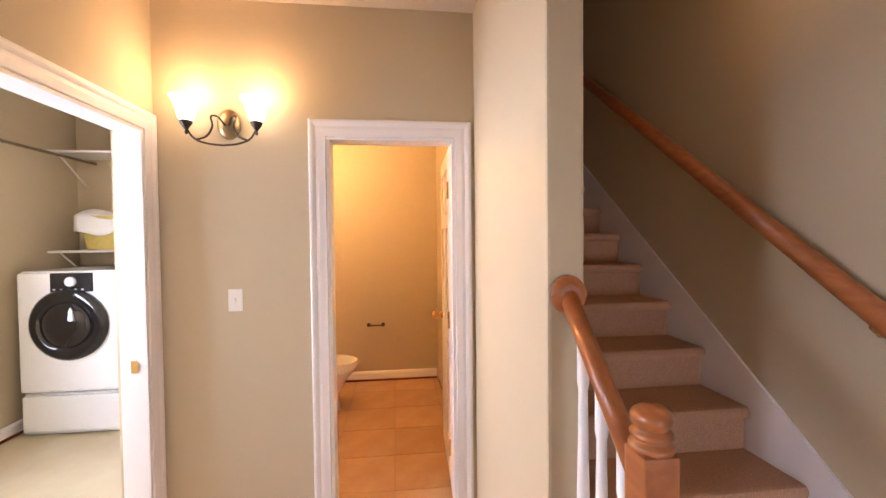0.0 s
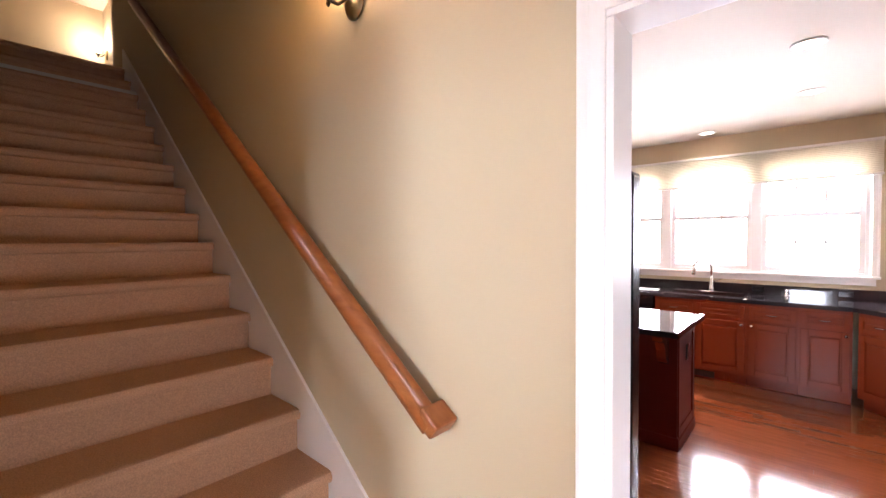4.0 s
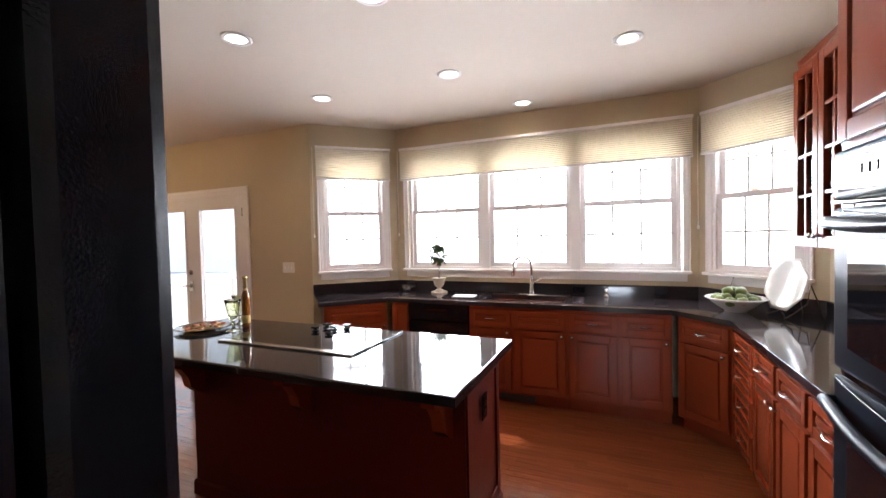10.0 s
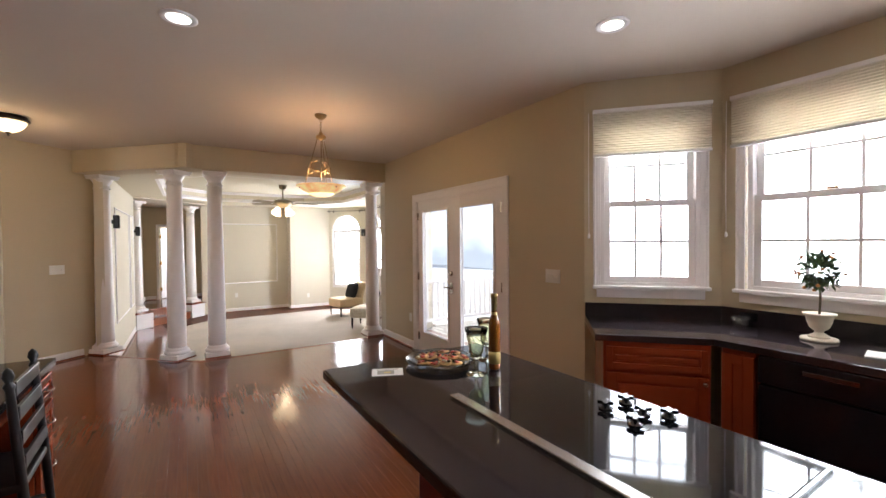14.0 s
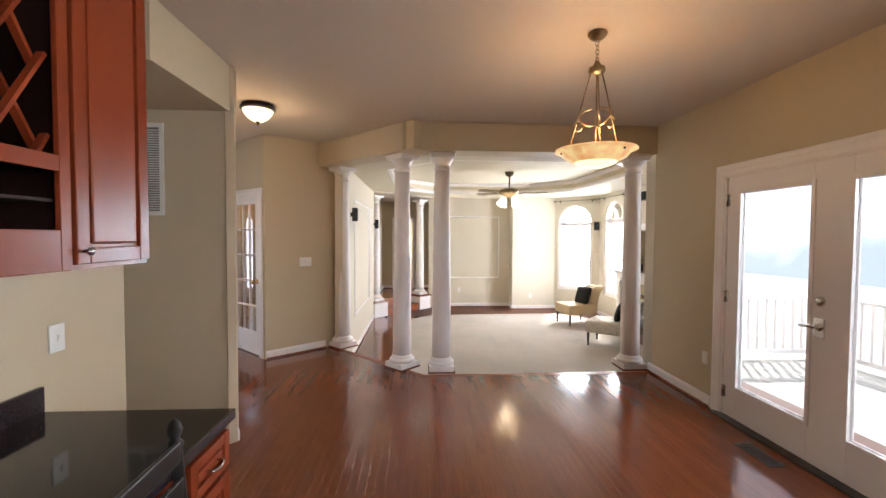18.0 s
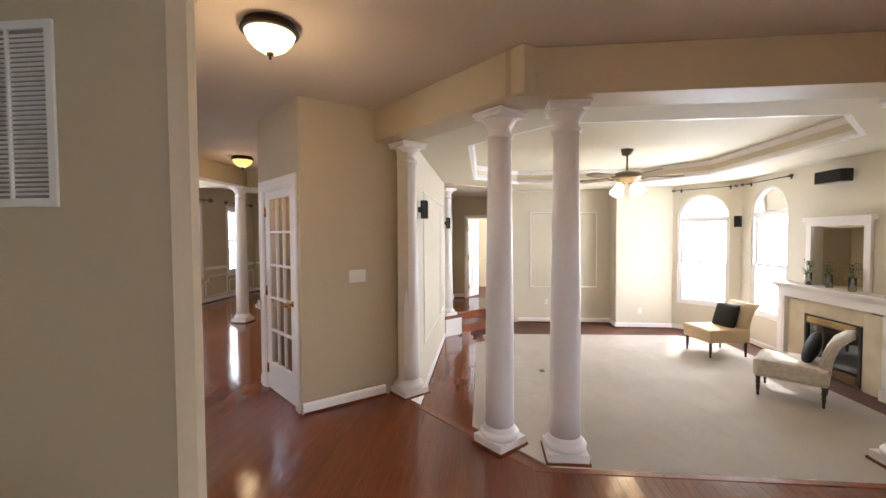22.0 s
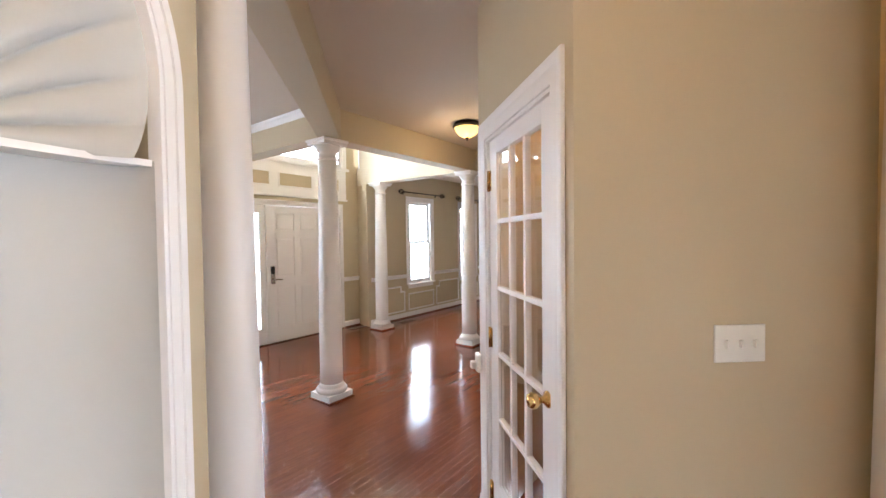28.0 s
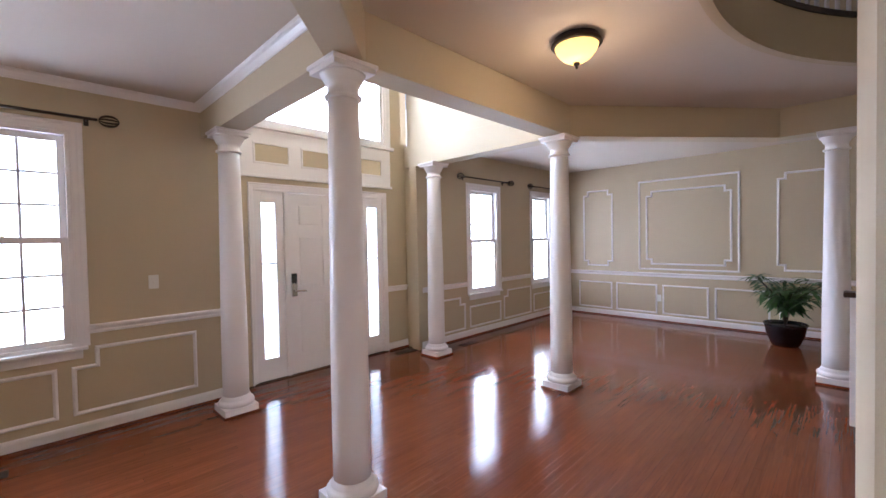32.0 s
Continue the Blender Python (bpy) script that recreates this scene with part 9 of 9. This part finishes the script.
# curved back
bm = bmesh.new()
prev = None
for i in range(25):
    a = math.pi * i / 24
    row = [bm.verts.new((RI * math.cos(a), -DEEP * math.sin(a), z)) for z in (0.855, HUB + 0.004)]
    if prev:
        bm.faces.new((prev[0], row[0], row[1], prev[1])).smooth = True
    prev = row
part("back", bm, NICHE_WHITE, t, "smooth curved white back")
# scallop shell: ribs fan out from the hub to the arch


def arch_point(th):
    """Point of the arch's inner edge seen from the hub under the angle th."""
    c, s = math.cos(th), math.sin(th)
    dz = HUB - SPRING
    q = dz * s
    r = -q + math.sqrt(q * q - dz * dz + RI * RI)
    if abs(r * c) > RI or HUB + r * s < SPRING:
        r = min(RI / max(1e-6, abs(c)), r)
    return r * c, HUB + r * s


bm = bmesh.new()
NT, NF = 176, 14
rows = []
for i in range(NT + 1):
    th = math.pi * i / NT
    ax, az = arch_point(max(0.0001, min(math.pi - 0.0001, th)))
    rib = abs(math.sin(th * 11)) ** 0.6
    row = []
    for j in range(NF + 1):
        f = 0.1 + 0.9 * j / NF
        y = -DEEP * 0.72 * (1 - f) - 0.055 * math.sin(math.pi * f) - 0.006
        y += 0.034 * (rib - 0.6) * min(1.0, f * 1.6) * (1 - f ** 8)
        row.append(bm.verts.new((ax * f, y, HUB + (az - HUB) * f)))
    rows.append(row)
for a, b in zip(rows, rows[1:]):
    for j in range(NF):
        bm.faces.new((a[j], a[j + 1], b[j + 1], b[j])).smooth = True
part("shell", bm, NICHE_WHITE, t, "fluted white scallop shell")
bm = bmesh.new()
pts = [(RI - 0.003, -0.004), (RI * 0.6, -0.072), (0.03, -0.13), (-0.03, -0.13), (-RI * 0.6, -0.072), (-RI + 0.003, -0.004)]
arc = [(-RI * math.cos(math.pi * i / 20), -DEEP * math.sin(math.pi * i / 20) - 0.004) for i in range(21)]
prism(bm, pts + arc, HUB - 0.006, HUB + 0.006)
bmesh.ops.recalc_face_normals(bm, faces=bm.faces)
part("ledge", bm, TRIM, t)
bm = bmesh.new()
lathe(bm, [(0.045, 0.0), (0.042, 0.02), (0.028, 0.034), (0.002, 0.04)], pose(0, -0.122, HUB + 0.004, -90, 0, 0), 20)
part("hub", bm, TRIM, t)
# half-round shelf on a moulded corbel
bm = bmesh.new()
SH = [(-RO, -0.012)] + [(RO * math.cos(a), 0.006 + 0.15 * math.sin(a)) for a in (math.pi * (1 - i / 24) for i in range(25))] + [(RO, -0.012)]
prism(bm, list(reversed(SH)), 0.822, 0.858, 0.006)
prism(bm, [(RI * math.cos(a), -DEEP * math.sin(a)) for a in (math.pi - math.pi * i / 24 for i in range(25))], 0.83, 0.856)
part("shelf", bm, TRIM, t, "white half-round shelf")
bm = bmesh.new()
prev = None
for r, z in ((RO - 0.02, 0.822), (RO - 0.03, 0.80), (RO - 0.05, 0.79), (RO - 0.06, 0.77), (0.22, 0.72), (0.15, 0.68), (0.08, 0.65), (0.05, 0.62), (0.03, 0.60)):
    row = [bm.verts.new((r * math.cos(a), 0.002 + r * 0.42 * math.sin(a), z)) for a in (math.pi * i / 24 for i in range(25))]
    if prev:
        for i in range(24):
            bm.faces.new((row[i], row[i + 1], prev[i + 1], prev[i])).smooth = True
    prev = row
part("corbel", bm, TRIM, t, "moulded corbel under the shelf")
bm = bmesh.new()
lathe(bm, [(0.028, 0.858), (0.028, 0.861), (0.02, 0.862), (0.001, 0.862)], pose(-0.02, 0.03, 0), 20)
part("grommet", bm, PLASTIC, t, "small round cable cap")
wall("wall_niche_box", NE, (NE[0] + NU.x * 0.9, NE[1] + NU.y * 0.9), 0, H, 0.02).location = mn.to_3x3() @ Vector((0, -0.24, 0))

# ---- dining room ----
TABLEGLASS = glassy("green_tint_glass", (0.75, 0.88, 0.84))
WINEGLASS = glassy("clear_wine_glass", (0.97, 0.98, 0.98))
IRON = material("dark_iron", (0.03, 0.027, 0.025), 0.45, metal=0.6)
DX, DY = -6.2, -2.9
t = thing("dining_table", pose(DX, DY, 0), "round glass-topped dining table on a dark scrolled base", "dining table")
bm = bmesh.new()
lathe(bm, [(0.001, 0.735), (0.725, 0.735), (0.735, 0.7375), (0.735, 0.745), (0.725, 0.7475), (0.001, 0.7475)], seg=72)
part("tabletop", bm, TABLEGLASS, t, "clear glass top with a polished edge")
bm = bmesh.new()
tube(bm, [(0.5 * math.cos(a), 0.5 * math.sin(a), 0.715) for a in (2 * math.pi * i / 40 for i in range(40))], 0.018, 10, True)
part("ring", bm, IRON, t)
for k in range(4):
    a = radians(90 * k + 160)
    bm = bmesh.new()
    tube(bm, [(r * math.cos(a), r * math.sin(a), z) for r, z in ((0.52, 0.705), (0.46, 0.6), (0.36, 0.5), (0.28, 0.38), (0.28, 0.25), (0.36, 0.12), (0.44, 0.022))], 0.024, 10)
    part("leg", bm, IRON, t, "curved dark metal leg")


def goblet(x, y, z, h=0.19, r=0.036, label="clear stemmed wine glass"):
    t = thing("wine_glass", pose(x, y, z), label, "wine glass", "wine glasses")
    bm = bmesh.new()
    lathe(bm, [(0.001, 0.0), (r * 0.95, 0.001), (r * 0.95, 0.003), (0.01, 0.008), (0.0045, 0.02), (0.004, h * 0.45), (0.012, h * 0.5), (r * 0.9, h * 0.62), (r * 1.08, h * 0.75), (r * 0.92, h), (r * 0.88, h), (r * 1.03, h * 0.75), (r * 0.83, h * 0.63), (0.008, h * 0.53), (0.001, h * 0.525)], seg=24)
    part("glass", bm, WINEGLASS, t)


for k, (x, y) in enumerate(((-6.565, -2.93), (-6.72, -2.62), (-6.3, -2.45), (-5.85, -2.6), (-6.75, -3.15))):
    goblet(x, y, 0.7478, 0.19 if k % 2 == 0 else 0.17, 0.038)
PLATE = material("white_china", (0.82, 0.82, 0.82), 0.12, coat=0.3)
for a in (0.5, 2.2, 3.3, 5.2):
    x, y = DX + 0.5 * math.cos(a), DY + 0.5 * math.sin(a)
    t = thing("dinner_plate", pose(x, y, 0.7478), "white dinner plate with a folded napkin on the table", "plate", "place settings")
    bm = bmesh.new()
    lathe(bm, [(0.001, 0.002), (0.08, 0.002), (0.09, 0.006), (0.135, 0.018), (0.136, 0.021), (0.09, 0.01), (0.001, 0.006)], seg=32)
    part("plate", bm, PLATE, t)
    bm = bmesh.new()
    box(bm, -0.09, 0.09, -0.05, 0.05, 0.011, 0.022, bevel=0.004)
    part("napkin", bm, TOWEL, t, "folded white napkin")
t = thing("branch_vase", pose(DX, DY, 0.7478), "clear vase with bare budding twigs on the table", "vase")
bm = bmesh.new()
lathe(bm, [(0.05, 0.001), (0.06, 0.01), (0.045, 0.14), (0.06, 0.26), (0.056, 0.26), (0.041, 0.14), (0.054, 0.015), (0.001, 0.012)], seg=24)
part("vase", bm, WINEGLASS, t)
rng = random.Random(3)
for k in range(9):
    a = 3.14 + rng.uniform(-2.0, 2.0) if k else 3.2
    ln = 0.5
    pts = [(ln * f * f * math.cos(a), ln * f * f * math.sin(a), 0.02 + 0.62 * f - 0.06 * f * f * (k == 0)) for f in (i / 6 for i in range(7))]
    bm = bmesh.new()
    tube(bm, pts, 0.003, 6, r_end=0.0015)
    for f in range(2, 7):
        lathe(bm, [(0.001, -0.012), (0.005, -0.004), (0.004, 0.006), (0.001, 0.012)], pose(*pts[f]), 8)
    part("twig", bm, material("pale_twig", (0.35, 0.27, 0.2), 0.7) if k == 0 else bpy.data.materials["pale_twig"], t, "budding twig")
t = thing("chandelier", pose(DX, DY, H), "bronze chandelier with lit frosted bell shades", "chandelier")
bm = bmesh.new()
lathe(bm, [(0.02, -0.05), (0.055, -0.03), (0.065, -0.002)], seg=24)
part("canopy", bm, BRONZE, t)
bm = bmesh.new()
tube(bm, [(0, 0, -0.04), (0, 0, -0.5)], 0.008, 8)
lathe(bm, [(0.01, -0.95), (0.03, -0.92), (0.02, -0.88), (0.035, -0.8), (0.02, -0.7), (0.03, -0.6), (0.012, -0.5)], seg=16)
part("stem", bm, BRONZE, t)
for k in range(5):
    a = radians(180 + 72 * k)
    c, s = math.cos(a), math.sin(a)
    bm = bmesh.new()
    tube(bm, [(r * c, r * s, z) for r, z in ((0.02, -0.82), (0.12, -0.92), (0.26, -0.94), (0.38, -0.9), (0.45, -0.82))], 0.009, 8)
    tube(bm, [((0.36 + 0.06 * math.cos(u)) * c, (0.36 + 0.06 * math.cos(u)) * s, -0.83 + 0.06 * math.sin(u)) for u in (1.6 * math.pi * q / 12 for q in range(13))], 0.006, 6)
    part("arm", bm, BRONZE, t, "scrolled bronze arm")
    bm = bmesh.new()
    lathe(bm, [(0.008, -0.03), (0.03, -0.02), (0.034, -0.004)], pose(0.45 * c, 0.45 * s, -0.79), 16)
    part("cup", bm, BRONZE, t)
    bm = bmesh.new()
    shade_cup(bm, pose(0.45 * c, 0.45 * s, -0.79), 0.07)
    part("shade", bm, FROST, t, "lit frosted glass bell shade")
bulb(DX, DY, 2.15, 8, 0.2)
# ---- deck behind the patio doors ----
DECKWOOD = material("pale_deck_board", (0.60, 0.575, 0.53), 0.8, grain=((0.40, 0.37, 0.33), 6.0, 0.6), vary=0.2, stretch=(0.6, 8, 8), obj_vary=0.08)
t = thing("deck", pose(0, 0, -0.17), "pale weathered wooden deck outside the patio doors", "deck")
for i in range(21):
    boxpart("board", (max(-7.75, -6.62 - 0.84 * 0.145 * i), -2.2, 4.74 + 0.145 * i, 4.74 + 0.145 * i + 0.139, -0.03, 0.0), DECKWOOD, t, bevel=0.003)
bm = bmesh.new()
for y in (4.85, 6.2, 7.6):
    box(bm, max(-7.7, -6.5 - 0.84 * (y - 4.74)), -2.3, y, y + 0.05, -0.2, -0.031)
for x in (-7.7, -5.0, -2.4):
    box(bm, x, x + 0.1, 7.55, 7.65, -0.58, -0.2)
part("joist", bm, DECKWOOD, t)
t = thing("deck_railing", pose(0, 7.62, -0.17), "white painted deck railing with square balusters", "railing")
boxpart("top_rail", (-7.76, -2.2, -0.06, 0.06, 0.85, 0.89), TRIM, t, bevel=0.006)
boxpart("bottom_rail", (-7.70, -2.2, -0.025, 0.025, 0.08, 0.14), TRIM, t, bevel=0.004)
boxpart("top_rail", (-7.76, -7.64, -1.90, -0.061, 0.85, 0.89), TRIM, t, bevel=0.006)
boxpart("bottom_rail", (-7.725, -7.675, -1.90, -0.026, 0.08, 0.14), TRIM, t, bevel=0.004)
for i in range(41):
    x = -7.57 + 0.13 * i
    boxpart("baluster", (x - 0.018, x + 0.018, -0.018, 0.018, 0.14, 0.85), TRIM, t, bevel=0.003)
for i in range(13):
    y = -0.17 - 0.13 * i
    boxpart("baluster", (-7.718, -7.682, y - 0.018, y + 0.018, 0.14, 0.85), TRIM, t, bevel=0.003)
for x, y in ((-7.7, 0.0), (-5.2, 0.0), (-2.25, 0.0), (-7.7, -1.90)):
    boxpart("post", (x - 0.05, x + 0.05, y - 0.05, y + 0.05, 0.002, 1.0), TRIM, t, bevel=0.006)
# ---- outside the front windows ----
BRICK = bpy.data.materials.new("weathered_red_brick")
BRICK.use_nodes = True
_n, _l = BRICK.node_tree.nodes, BRICK.node_tree.links
_bt = _n.new("ShaderNodeTexBrick")
_bt.inputs["Color1"].default_value, _bt.inputs["Color2"].default_value, _bt.inputs["Mortar"].default_value = (0.38, 0.20, 0.14, 1), (0.46, 0.27, 0.19, 1), (0.55, 0.51, 0.46, 1)
_bt.inputs["Scale"].default_value, _bt.inputs["Mortar Size"].default_value = 4.6, 0.03
_mp = _n.new("ShaderNodeMapping")
_mp.inputs["Rotation"].default_value = (radians(90), 0, radians(90))
_tc = _n.new("ShaderNodeTexCoord")
_l.new(_tc.outputs["Object"], _mp.inputs["Vector"])
_l.new(_mp.outputs[0], _bt.inputs["Vector"])
_l.new(_bt.outputs["Color"], _n["Principled BSDF"].inputs["Base Color"])
_n["Principled BSDF"].inputs["Roughness"].default_value = 0.9
bm = bmesh.new()
box(bm, -16.2, -15.6, -8.6, -4.95, -0.75, 5.2)
setting(part("wall_brick_wing", bm, BRICK), "red brick wing of the house outside the front windows", "wall")
SHRUB = material("evergreen_leaf", (0.07, 0.13, 0.05), 0.6, island=0.5)
rng = random.Random(31)
for x, y, rad, hgt in ((-13.3, -7.2, 0.75, 1.5), (-14.6, -7.9, 0.8, 1.9), (-11.7, -7.6, 0.6, 1.1)):
    t = thing("shrub", pose(x, y, -0.75), "rounded green garden shrub outside the house", "shrub", "front garden shrubs")
    bm = bmesh.new()
    for k in range(5):
        a = 6.283 * k / 5
        tube(bm, [(0, 0, 0), (0.12 * math.cos(a), 0.12 * math.sin(a), hgt * 0.35), (rad * 0.55 * math.cos(a), rad * 0.55 * math.sin(a), hgt * 0.8)], 0.02, 6, r_end=0.006)
    part("stem", bm, bpy.data.materials["topiary_bark"], t)
    bm = bmesh.new()
    for i in range(900):
        u = Vector((rng.gauss(0, 1), rng.gauss(0, 1), rng.gauss(0, 1))).normalized()
        q = rng.uniform(0.55, 1.0) * (1 + 0.15 * math.sin(5 * u.x + 3 * u.z))
        leaf_blade(bm, Vector((u.x * rad * q, u.y * rad * q, hgt * (0.58 + 0.42 * u.z * q))), u + Vector((rng.uniform(-0.7, 0.7), rng.uniform(-0.7, 0.7), rng.uniform(-0.7, 0.7))), rng.uniform(0.09, 0.15), 0.07)
    part("foliage", bm, SHRUB, t, "dense small green leaves")["kind"] = "stuff"
